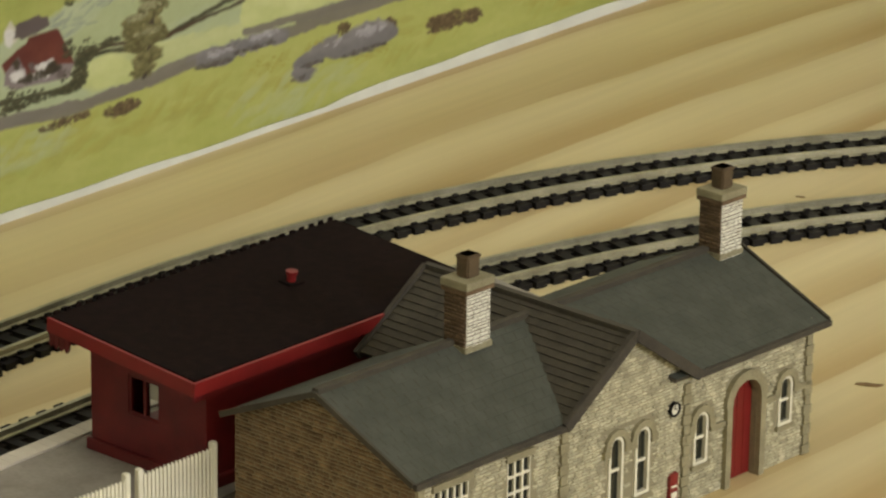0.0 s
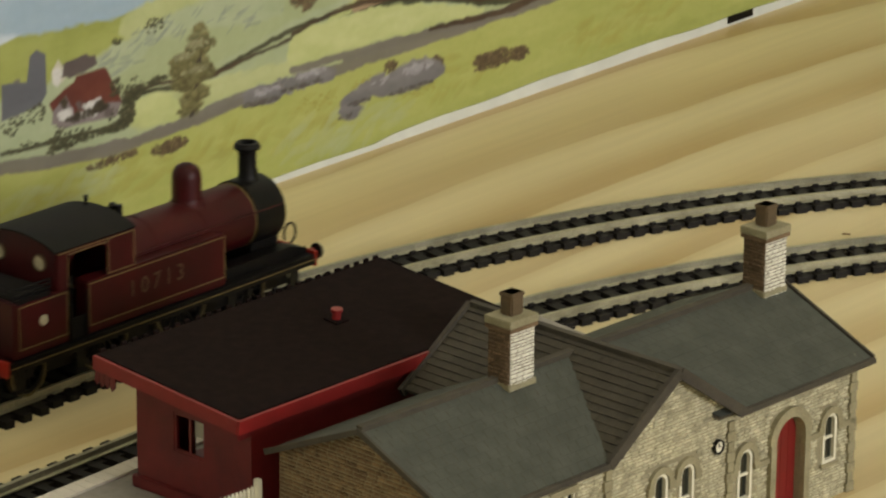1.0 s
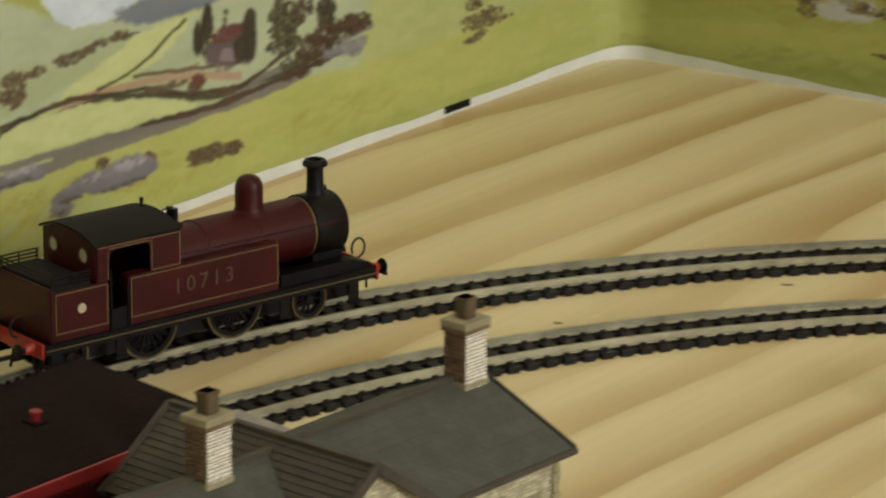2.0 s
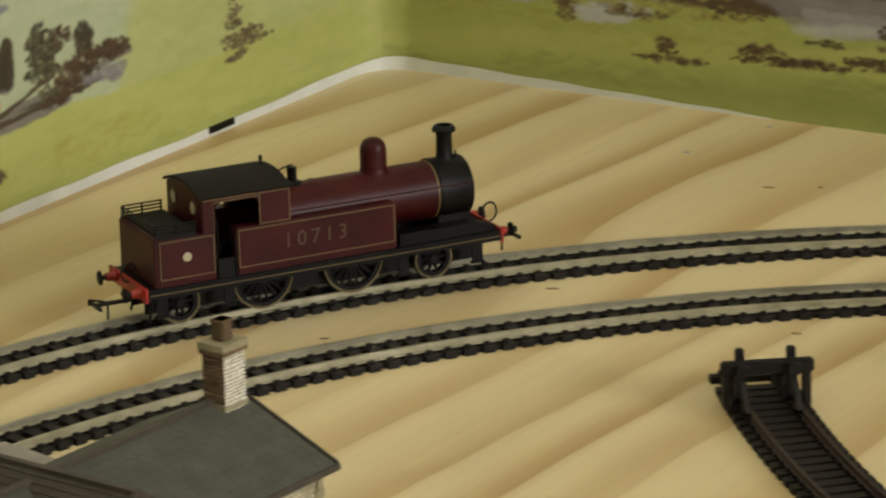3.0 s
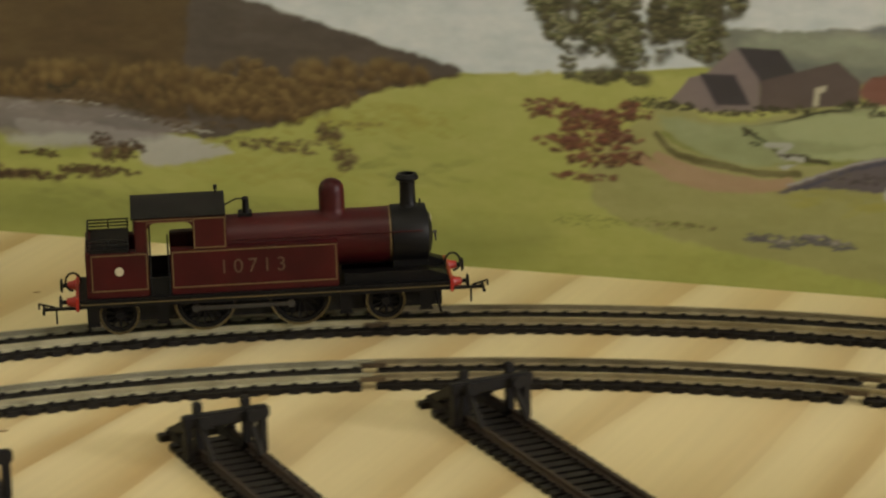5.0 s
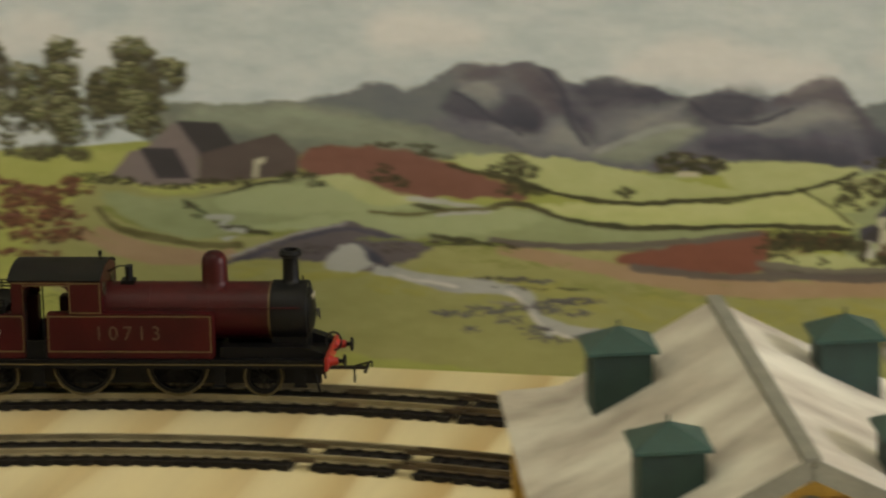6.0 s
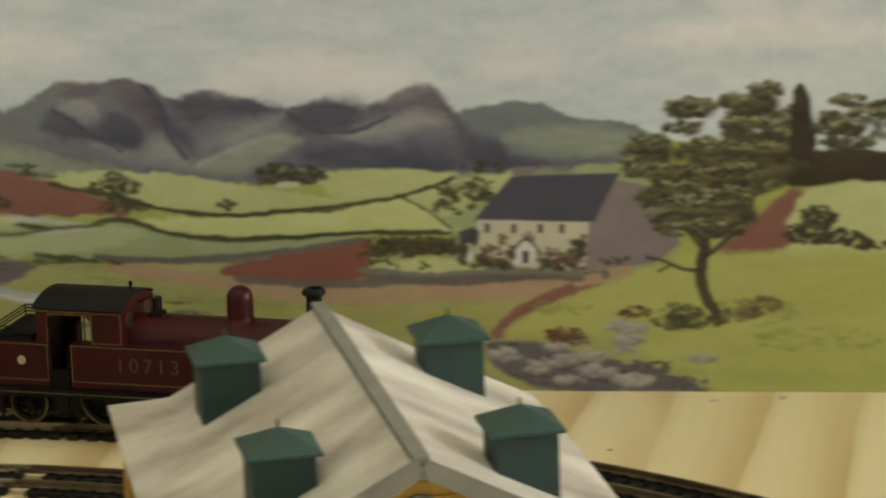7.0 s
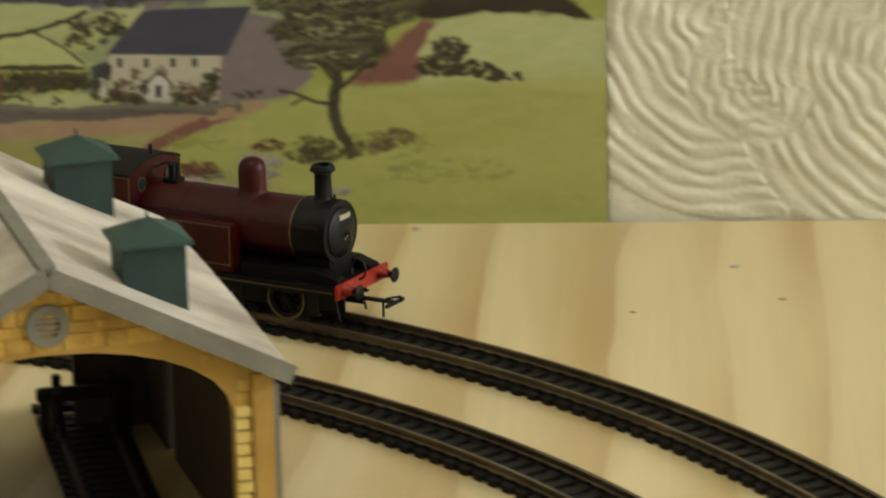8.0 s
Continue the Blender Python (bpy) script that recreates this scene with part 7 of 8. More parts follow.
shape(2, WHITEPAINT, [(784.8, 48), (785.4, 53.9), (789.3, 57.3), (792.9, 53.9), (792.7, 48.4)], False)
shape(2, ROOFDARK, [(787.8, 48.4), (787.9, 53.1), (790.4, 53.1), (790.2, 48.4)], False)
stroke(2, ROOFDARK, [(784.6, 53.5), (789.3, 57.5), (794.3, 53.1)], 1.0, 0.1)
stroke(2, ROADPURPLE, [(728.4, 45.8), (753.5, 44.5), (778.5, 45.4), (809.6, 44.6)], 2.4, 0.4)
shape(2, FIELDLIGHT, [(738.9, 46.7), (749.5, 49.2), (770.3, 49.2), (772.3, 46.7), (753.5, 45.4)], True, 1)
dabs(2, HEDGE, [(740, 47.5, 2.1, 1.7), (751.9, 47.5, 2.1, 1.7), (732.8, 50.7, 6.3, 2.5), (745.6, 57.1, 16.8, 1.7), (821.1, 49.6, 5.2, 1.7)], 2.4, 90, 0.6, 0.85)
dabs(2, HEDGE, [(776.5, 48, 8.3, 1.7), (799.3, 48, 10.4, 1.7), (808.2, 53.9, 2.9, 3.8), (766.6, 50.5, 2.1, 2.1), (741.3, 53.9, 12.6, 3), (758, 53.9, 10.5, 2.5), (783.9, 52.2, 2.1, 3)], 3.2, 190, 0.7, 0.85)
# wall 2: the great tree and the wood behind it
shape(2, FIELDLIGHT, [(883.1, 64.8), (888.4, 72.7), (896.7, 77.2), (911, 78.8), (929.3, 77.3), (956.7, 73.3), (956.5, 49.4), (916.7, 51.5), (883.8, 52.2)], True, 2)
shape(2, REDEARTH, [(861.1, 53.4), (871.5, 63.3), (884.9, 75.9), (888.3, 73.8), (884.7, 64.3), (882.6, 53.4)], True, 1.6)
shape(2, GRASS, [(777.8, 21.8), (798.9, 32.6), (824, 43.3), (850.9, 51.8), (885.6, 53.2), (918, 53), (958.3, 51.7), (958.2, -1), (856.1, -1.5), (823.4, 19.8)], True, 3)
stroke(2, REDEARTH, [(805.3, 39.4), (792.7, 33.7), (783.2, 28.3), (777.4, 21.8)], 3.6, 0.4)
shape(2, WOODDARK, [(880.9, 78.6), (886, 85.2), (894.1, 89.8), (906.2, 91), (919.9, 89.7), (926.3, 89.2), (926.3, 80.1), (906.1, 79.8), (890, 77.9)], True, 1.4)
dabs(2, GRASSDARK, [(871, 30.6, 16.4, 5.5), (848.4, 28.4, 12.3, 5.1), (895.4, 20, 24.6, 4.2), (803, 31.5, 12.5, 2.5)], 5, 150, 0.35, 0.35)
stroke(2, TRUNK, [(852.7, 63.3), (854.6, 53.9), (852.8, 45.4), (854.3, 36.9), (858.3, 29.3)], 4.2, 0.25)
stroke(2, TRUNK, [(853.4, 45.8), (845.7, 46.7), (839.6, 49.2), (833.4, 50.7)], 1.3, 0.3)
stroke(2, TRUNK, [(842.6, 47.5), (837.4, 45.4)], 0.9, 0.3)
stroke(2, TRUNK, [(853.9, 49.6), (863.3, 58.1), (871.6, 70.7), (874.9, 87.3)], 1.7, 0.3)
stroke(2, TRUNK, [(853.4, 53.9), (846, 62.3), (834.8, 64.4)], 1.2, 0.3)
dabs(2, TREECORE, [(852.3, 73.8, 15.2, 10.4), (859.7, 85.3, 16.2, 8.4), (874, 96.7, 12.2, 10.3), (856.2, 64.4, 11.1, 5), (850.9, 104.1, 6.1, 2.1), (872.2, 108.1, 10, 2.9), (835.3, 87.5, 7.4, 6.3), (841, 70.7, 7.3, 6.3), (884.1, 93.5, 6, 8.3)], 6.5, 330, 0.8, 0.9)
dabs(2, TREECORE, [(871.8, 83.2, 12.2, 8.4), (881, 86.3, 10.1, 6.2), (886.1, 93.5, 7.3, 6.2), (863.4, 66.5, 10.3, 5)], 5.5, 170, 0.8, 0.85)
dabs(2, TREEDARK, [(850.3, 106.2, 9.3, 3.7), (835.4, 93.3, 7.8, 2.9), (834.8, 82.9, 10.5, 2.9), (856.7, 92, 9.1, 3.4), (853.5, 80.8, 10.7, 3.7), (864.2, 89.1, 9.8, 3.3), (852.3, 70.3, 12.6, 4.2), (843.9, 61.3, 7, 2.5), (840.6, 66.9, 6.9, 2.5), (862.5, 73.8, 10.7, 3.8), (868.8, 82.2, 9.1, 3.7), (877.3, 112.6, 6.4, 2.5), (866.7, 107.7, 6.9, 2.5), (878.5, 99.4, 9.7, 3.3), (876.4, 91.1, 9.1, 2.9), (868.4, 100.3, 7.7, 2.5), (886.6, 95.6, 7.3, 2.9), (857.6, 61.9, 10.7, 3.8), (829.1, 86.5, 5.1, 2.1), (845.3, 77, 8.1, 2.5), (831.2, 89.6, 6.1, 2.1), (884.2, 103.9, 6.1, 2.9), (871.7, 76.9, 6.1, 2.9), (837, 73.9, 7.4, 2.5), (847.7, 98.9, 8.1, 2.1)], 4.2, 900, 0.6, 0.92)
dabs(2, WOODDARK, [(857.6, 83.2, 14.4, 1.9), (851.3, 73.2, 12.3, 1.7), (865.6, 77.4, 10.1, 1.7), (876, 94.6, 10.1, 1.7), (859.2, 59.8, 10.2, 1.7), (841.2, 78.7, 8.2, 1.3), (872.1, 104, 10.1, 1.2), (849.8, 103.1, 6.9, 1), (835.3, 90, 6.1, 1.1)], 3.0, 200, 0.6, 0.8)
dabs(2, TREELIGHT, [(849.5, 108.4, 7.5, 1.3), (834.6, 95.1, 6.2, 1), (834, 84.7, 8.5, 1), (856, 94, 7.3, 1.2), (852.7, 83, 8.5, 1.3), (863.4, 91.1, 7.8, 1.2), (851.5, 72.8, 10.2, 1.5), (843.1, 62.8, 5.6, 0.9), (839.8, 68.5, 5.6, 0.9), (861.7, 76.1, 8.4, 1.3), (868, 84.4, 7.3, 1.3), (876.5, 114.1, 5.2, 0.9), (866, 109.2, 5.5, 0.9), (877.8, 101.4, 7.8, 1.2), (875.6, 92.8, 7.3, 1), (867.7, 101.8, 6.2, 0.9), (885.8, 97.4, 5.8, 1), (856.8, 64.1, 8.4, 1.3), (828.3, 87.7, 4.1, 0.7), (844.5, 78.5, 6.6, 0.9)], 2.4, 260, 0.5, 0.7)
shape(2, WOODDARK, [(885.7, 88.3), (886.7, 106), (890, 115.6), (893.5, 106.9), (894.5, 88.9)], True, 1.2)
dabs(2, TREECORE, [(906.3, 98.6, 12, 6.2), (916.4, 100.6, 10, 6.2)], 5, 70, 0.7, 0.7)
dabs(2, TREEDARK, [(906.4, 108.3, 6, 2.5), (913.4, 103.7, 8, 2.5), (903.3, 98.6, 9.2, 2.5), (906.3, 93.4, 10.1, 2.1), (920.4, 105.8, 6, 2.5), (900.3, 102.8, 4, 1.7)], 3.8, 200, 0.6, 0.92)
dabs(2, TREELIGHT, [(906.4, 109.5, 4.8, 1), (913.4, 105, 6.8, 1), (903.3, 100.1, 7.6, 1)], 2.4, 50, 0.5, 0.5)
dabs(2, WOODDARK, [(895.5, 65.4, 6.9, 3.4), (892.2, 59.7, 8.5, 4.2), (903.9, 58, 9.3, 2.9), (914, 55.1, 8.1, 1.5)], 3.4, 190, 0.6, 0.92)
dabs(2, TREEDARK, [(894.9, 68.1, 6.1, 1.7), (891.8, 62.2, 7.4, 1.7)], 2.4, 50, 0.6, 0.7)
dabs(2, HEDGE, [(845.3, 30.1, 7.1, 3.4), (851.4, 26.7, 11.4, 2.5), (842.2, 25.9, 8.3, 2.1)], 3.2, 120, 0.6, 0.7)
dabs(2, BUSHBROWN, [(874.1, 32.7, 8.2, 3), (866.9, 29.3, 8.2, 2.1)], 3.4, 70, 0.6, 0.45)
# wall 2: the stream bed with its stones
shape(2, ROCKDARK, [(773.5, 17.5), (788.1, 19.3), (802.6, 15.5), (819.1, 11.2), (839.7, 7), (855.1, 0.6), (823, -0.4), (793.8, 0.3), (777.4, 8.9)], True, 2.2)
dabs(2, ROCKSHADE, [(781.8, 17.1, 8.4, 1.3), (800.4, 11.2, 12.6, 3), (819, 6.1, 12.5, 2.1), (833.5, 9.1, 8.3, 3), (845.8, 3.6, 8.3, 2.6), (791.9, 5.1, 8.3, 2.6)], 3.0, 240, 0.5, 0.85)
dabs(2, ROCKLIGHT, [(799.5, 16.7, 2.9, 1.5), (812.5, 13.4, 5, 1.7), (825.6, 24.5, 8.7, 2.1), (827.2, 19.8, 4.6, 1.5), (812.8, 8, 5, 1.7), (802.5, 11.2, 3.3, 1.3), (793.1, 11.1, 4.2, 1.3), (824.4, 16.6, 3.3, 1.1), (852.2, 12.6, 5.3, 1.1), (781.7, 13.2, 5.5, 1.3), (827.2, 3.7, 8.3, 1.5), (804.4, 4.3, 5.4, 1.3)], 4.4, 150, 0.55, 0.85)
dabs(2, ROCKLIGHT, [(781.7, 14.3, 6.3, 1.5), (794.1, 9, 6.2, 1.9), (804.6, 12.3, 6.2, 1.5), (814.8, 6.9, 6.2, 1.5), (827.2, 4.4, 8.3, 1.5), (812.9, 13.8, 5, 1.5), (799.5, 17.2, 3.3, 1.3), (825.9, 19.8, 5.4, 1.5), (825.6, 24.1, 7.4, 1.7)], 4.2, 170, 0.6, 0.88)
dabs(2, REDBUSH, [(802.8, 21.9, 7.1, 2.6), (828.9, 30.1, 6.2, 2.1), (799.6, 19.8, 4.2, 1.3)], 2.4, 120, 0.6, 0.85)
# wall 2: tall trees, cottage, red tree and bridge
shape(2, FIELDGREEN, [(478.4, 63.7), (511.8, 62.7), (545, 68.2), (562.6, 72.6), (580, 71.9), (597.1, 66.7), (575.3, 60.1), (544.5, 53), (511.1, 47.4), (491.3, 52.1)], True, 2)
shape(2, FIELDPALE, [(524.5, 63.1), (555.3, 69.1), (583.2, 66), (597.9, 61), (554.7, 57.9), (530.8, 58.2)], True, 1.6)
shape(2, FIELDLIGHT, [(563.1, 72.2), (583.5, 72.8), (604.5, 65), (587.3, 62.2), (572.5, 67.3)], True, 1.4)
shape(2, FIELDPALE, [(532.6, 51.8), (565.5, 57.2), (602.1, 58.5), (632.1, 62.7), (648.9, 58.7), (614.6, 51.8), (576, 52.4)], True, 1.6)
stroke(2, WATER, [(598.2, 65.5), (613, 64.2), (627.8, 61.6), (608.6, 59.9)], 1.8, 0.7)
stroke(2, TREEOLIVE, [(582.9, 60), (597.9, 59.7), (612.9, 61.4), (632.1, 63.2)], 1.3, 0.6)
stroke(2, HEDGE, [(511.3, 61.2), (519.7, 56.6), (528.2, 51.7), (543.4, 50.4)], 1.5, 0.6)
stroke(2, HEDGE, [(606, 51.7), (623, 50.2), (637.8, 48.3)], 1.6, 0.7)
dabs(2, TREECORE, [(438.2, 105.2, 5.5, 13.1), (449.3, 97.1, 7.7, 10.9), (464, 102.1, 6.8, 19.6), (479.6, 98.7, 5.9, 12.9), (493, 104.7, 10.2, 15), (505.2, 108.5, 6.6, 6.4), (460.1, 78.2, 15.8, 2.2)], 5.5, 300, 0.9, 0.85)
dabs(2, TREEDARK, [(437.3, 115.9, 5, 4.7), (434, 103.9, 7.3, 4.8), (440.2, 94.4, 6.8, 6.5), (450.7, 107.9, 5.9, 4.7), (453.7, 95.1, 6.8, 8.7), (465.9, 117.3, 6.8, 4.7), (464.1, 106.5, 8.1, 5.7), (467.2, 91.5, 7.6, 10.9), (493.3, 118.6, 8.9, 4.2), (489.8, 107.7, 10.2, 5.5), (495.1, 97.3, 10.1, 5.6), (496.1, 89.9, 9.7, 3.4), (508.5, 110.8, 5.7, 5.1), (478.5, 98.6, 4, 10.8), (460.1, 77.1, 13.5, 1.7), (442.1, 81.5, 2.7, 5.7)], 4.2, 760, 0.6, 0.9)
dabs(2, TREEGREEN, [(436.2, 117.6, 4, 3.8), (433, 105.5, 5.8, 3.8), (439.1, 96.1, 5.5, 5.2), (449.6, 109.6, 4.7, 3.8), (452.7, 96.8, 5.5, 6.9), (464.8, 118.9, 5.3, 3.8), (463, 108.1, 6.5, 4.5), (466.1, 93.2, 6.1, 8.6), (492.2, 120.2, 7, 3.4), (488.7, 109.4, 8.2, 4.5), (494, 99, 8.2, 4.5), (495, 91.5, 7.8, 2.8), (507.5, 112.5, 4.6, 4.1)], 3.6, 260, 0.5, 0.8)
dabs(2, TREELIGHT, [(435.6, 118.4, 3.3, 3.5), (432.3, 106.4, 4.7, 3.6), (438.4, 96.9, 4.4, 4.9), (448.9, 110.4, 3.8, 3.5), (452, 97.6, 4.4, 6.5), (464.2, 119.8, 4.4, 3.5), (462.4, 108.9, 5.3, 4.2), (465.4, 94, 5, 8.1), (491.5, 121, 5.7, 3.2), (488, 110.2, 6.7, 4.2), (493.4, 99.8, 6.6, 4.2), (494.4, 92.4, 6.4, 2.5), (506.8, 113.3, 3.7, 3.8)], 2.8, 190, 0.42, 0.6)
shape(2, COTTPINK, [(482.4, 69.7), (490.4, 79.9), (496, 80.6), (508.3, 92), (517.6, 81.4), (517.5, 68.9), (495.8, 68.9)], False)
shape(2, ROOFDARK, [(509, 92.1), (525.8, 92.1), (533, 82.3), (518, 79.7)], False)
shape(2, COTTDARK, [(517.6, 79.7), (533.4, 84.4), (547.6, 88.6), (556.2, 81.9), (556.1, 73.4), (537.7, 71.4), (517.5, 69.4)], False)
shape(2, ROOFDARK, [(494.2, 81.4), (508.1, 81.7), (514, 70.5), (500.7, 69.7)], False)
shape(2, CREAMWALL, [(538.1, 71.5), (539, 78.4), (543.4, 79.5), (542.9, 77.3), (540.7, 76.3), (540.3, 71.6)], False)
dabs(2, HEDGE, [(557.2, 72.6, 8.6, 1.7), (528.9, 69.6, 13.2, 1.3), (506.8, 67.4, 13.4, 1.3), (484.6, 68.7, 9, 1.7), (561.5, 70.1, 5.4, 1.1)], 2.4, 140, 0.55, 0.85)
shape(2, REDEARTH, [(557.3, 81.5), (572.3, 84.5), (589.4, 84.4), (606.4, 79.1), (623.2, 74.4), (640, 70.6), (619.1, 66.6), (593.7, 67.8), (572.3, 75), (557.2, 75.1)], True, 1.6)
dabs(2, HEDGE, [(588.3, 74.9, 4.2, 3.8), (595.8, 72.1, 4.2, 2.5), (605.3, 83.2, 2.9, 1.7), (635.8, 76.6, 7.9, 4.2), (637.9, 70.5, 6.3, 2.5), (593.7, 85.7, 19.1, 0.8)], 2.6, 170, 0.6, 0.8)
dabs(2, REDBUSH, [(434.8, 65.8, 11.4, 3.1), (450.7, 61.9, 13.2, 4.4), (467.1, 65.1, 8.2, 4.4), (439.1, 51.7, 11.8, 3.1), (460.1, 54.6, 10.9, 4.4), (452.6, 46, 11.4, 3.1), (447.9, 38.9, 13.2, 1.8), (466.7, 47.6, 6.8, 2.6), (430.2, 62.9, 6, 1.8), (450.5, 55.8, 11.4, 7.4)], 4.0, 400, 0.5, 0.9)
dabs(2, REDEARTH, [(434.9, 66.9, 8, 1.5), (450.7, 63, 9.2, 2.2), (467.1, 66.2, 5.7, 2.2), (439.1, 52.8, 8.4, 1.6), (460.1, 55.7, 7.6, 2.2), (452.6, 47.1, 8, 1.5), (447.9, 40, 9.3, 0.9), (466.7, 48.7, 4.7, 1.3), (430.2, 64, 4.2, 0.9)], 2.2, 90, 0.5, 0.5)
stroke(2, TREEOLIVE, [(476.6, 57.4), (484.3, 50.2), (497.7, 47.4), (515.4, 45), (533, 45.3)], 2.4, 0.4)
stroke(2, PATHTAN, [(471.9, 47.2), (484.1, 41.5), (497.5, 38.6), (513.1, 38.8), (528.6, 41.6)], 4.2, 0.4)
stroke(2, WATER, [(519.9, 55.3), (528.8, 56.3), (525.4, 52.8), (533.1, 51.1)], 2.6, 0.4)
dabs(2, HEDGE, [(513.4, 59.6, 3.1, 1.5), (530.9, 52.1, 6.6, 0.6), (515.5, 55.9, 2.7, 0.9)], 2, 40, 0.5, 0.8)
shape(2, BRIDGE, [(524.2, 37.3), (541.8, 46.3), (561.4, 53), (574.4, 55.5), (589.4, 52.6), (603.3, 46.5), (585.6, 39.7), (583, 45.1), (575.5, 47.7), (568.3, 44.6), (564.6, 40.1), (541.8, 40.7)], True, 1)
stroke(2, ROCKPALE, [(528.6, 40.7), (552.8, 50), (573.3, 55.2)], 0.8, 0.3)
stroke(2, MOUNTDARK, [(530.8, 39.1), (554.9, 48.5), (573.3, 53.1), (591.6, 50.4)], 1.2, 0.4)
dabs(2, ROCKSHADE, [(554.9, 45, 13.1, 2.1), (591.6, 46.4, 8.5, 2.1)], 2.2, 70, 0.5, 0.6)
shape(2, MOUNTDARK, [(575.5, 47.7), (583, 45.6), (586.9, 40.3), (582.6, 40)], True, 1.2)
shape(2, WATER, [(564.9, 38.1), (568.3, 44.6), (575.3, 47.2), (580.8, 43.5), (578.3, 37.1)], True, 1.2)
stroke(2, RIVER, [(585.1, 37.4), (600.1, 35.2), (619.3, 31.8), (634.1, 32), (641.5, 27.4), (650.6, 16.3)], 3.4, 0.7)
stroke(2, WHITEPAINT, [(591.6, 36.3), (602.3, 34.5), (615, 32.8)], 0.8, 0.8)
stroke(2, WHITEPAINT, [(635, 31.8), (641.2, 26.5), (647.3, 19), (657.7, 14.9)], 1.4, 0.8)
dabs(2, ROCKDARK, [(658.3, 28.9, 9.6, 1.3), (658.1, 24.6, 8.4, 1.3), (639.5, 36.1, 12.8, 0.9), (651.3, 13.7, 8.6, 1.1), (647.6, 26.6, 3, 1.7)], 2.6, 120, 0.5, 0.85)
dabs(2, HEDGE, [(647.8, 33, 19.1, 0.6), (630.9, 36, 12.8, 0.6)], 2, 50, 0.5, 0.7)
dabs(2, ROCKDARK, [(515.1, 19.3, 5.8, 1.3), (526.2, 17.9, 8, 1.5), (539.4, 20.6, 6.6, 1.7), (548.2, 18.6, 5.7, 1.7), (613, 22.1, 8.5, 1.1), (625.7, 24.1, 8.4, 1.3), (640.4, 25.6, 8.4, 1.7), (644.7, 17, 6.3, 2.1), (621.5, 17, 2.9, 0.9)], 2.6, 230, 0.45, 0.9)
dabs(2, ROCKLIGHT, [(525.1, 19.1, 4.4, 0.7), (538.3, 21.8, 4.8, 0.9), (548.2, 19.9, 3.5, 0.9), (634.1, 26.9, 6.3, 0.8)], 2.0, 40, 0.45, 0.6)
dabs(2, BUSHBROWN, [(483.8, 22.3, 15.8, 0.9), (341, 51.2, 3.8, 2.7), (345.4, 42.5, 3.3, 3.1), (323.9, 45.2, 21.8, 1.4), (350, 38.3, 2.4, 1.8), (357.7, 53.4, 14.2, 1.4)], 2.6, 110, 0.5, 0.4)
dabs(2, GRASSDARK, [(604.4, 49.3, 29.8, 1.1), (621.3, 47.3, 21, 1.1), (636.1, 41.9, 25.2, 1.3)], 3.4, 90, 0.3, 0.4)
shape(2, HILLDUSK, [(286, 107.6), (300.3, 103.8), (331, 95.8), (359.1, 88.4), (380, 82.9), (399.3, 77.6), (377.2, 72.3), (355.8, 65.1), (334.1, 57.1), (312.2, 50.8), (282.8, 47.7)], True, 1.6)
# wall 2: the wooded slope, the lake and the scrub below it
dabs(2, TREEBROWN, [(196, 62.6, 23.2, 5.2), (234.4, 67.1, 22.7, 5.1), (271.8, 64.6, 27.2, 7.8), (301.1, 62.6, 24.5, 7.7), (327.6, 65, 21.6, 7.7), (356, 74.3, 28.2, 4.5), (159.5, 59.4, 15.8, 3.3), (315.6, 56, 17, 2.7)], 5.0, 560, 1.3, 0.8)
dabs(2, TREEBROWN, [(308.1, 67.3, 17, 9), (334.4, 65.4, 21.6, 5.9), (358.4, 71.3, 16.5, 2.7), (312.5, 57.4, 21.8, 3.6)], 4.2, 260, 1.0, 0.6)
shape(2, LAKE, [(180.2, 51.8), (201, 55.5), (221.5, 55), (246.7, 55), (261.6, 51.7), (286.3, 50.3), (271.5, 44.4), (246.4, 39.2), (218.5, 37), (200.5, 39.5), (190.4, 45.6)], True, 3)
shape(2, WATER, [(258.9, 35.7), (271.4, 41.6), (286.3, 43.5), (300.4, 38.9), (276.3, 33.3), (263.8, 31.6)], True, 2)
shape(2, WATER, [(200.5, 39.5), (228.8, 43.1), (241.4, 41.5), (226.1, 36.8), (205.6, 36.2)], True, 3)
shape(2, WATER, [(62.7, 45.6), (75.3, 47.7), (89, 45.5), (86, 40.4), (69.5, 41.3)], True, 2)
shape(2, WATER, [(96.8, 36.6), (113.2, 38.1), (121.2, 34.9), (104.7, 32)], True, 2)
shape(2, WATER, [(4.9, 47.2), (25, 49.6), (36.3, 48.2), (33.1, 43), (13.3, 44.2)], True, 2)
dabs(2, GRASSOLIVE, [(137.5, 40.8, 40.5, 5.8), (174.4, 37.1, 23.6, 4.8), (60.7, 33.7, 44.8, 4.9), (320.3, 44, 33.6, 5), (367.8, 55.3, 37.6, 6.7), (153.8, 49.4, 23.8, 3.4)], 5, 240, 0.35, 0.4)
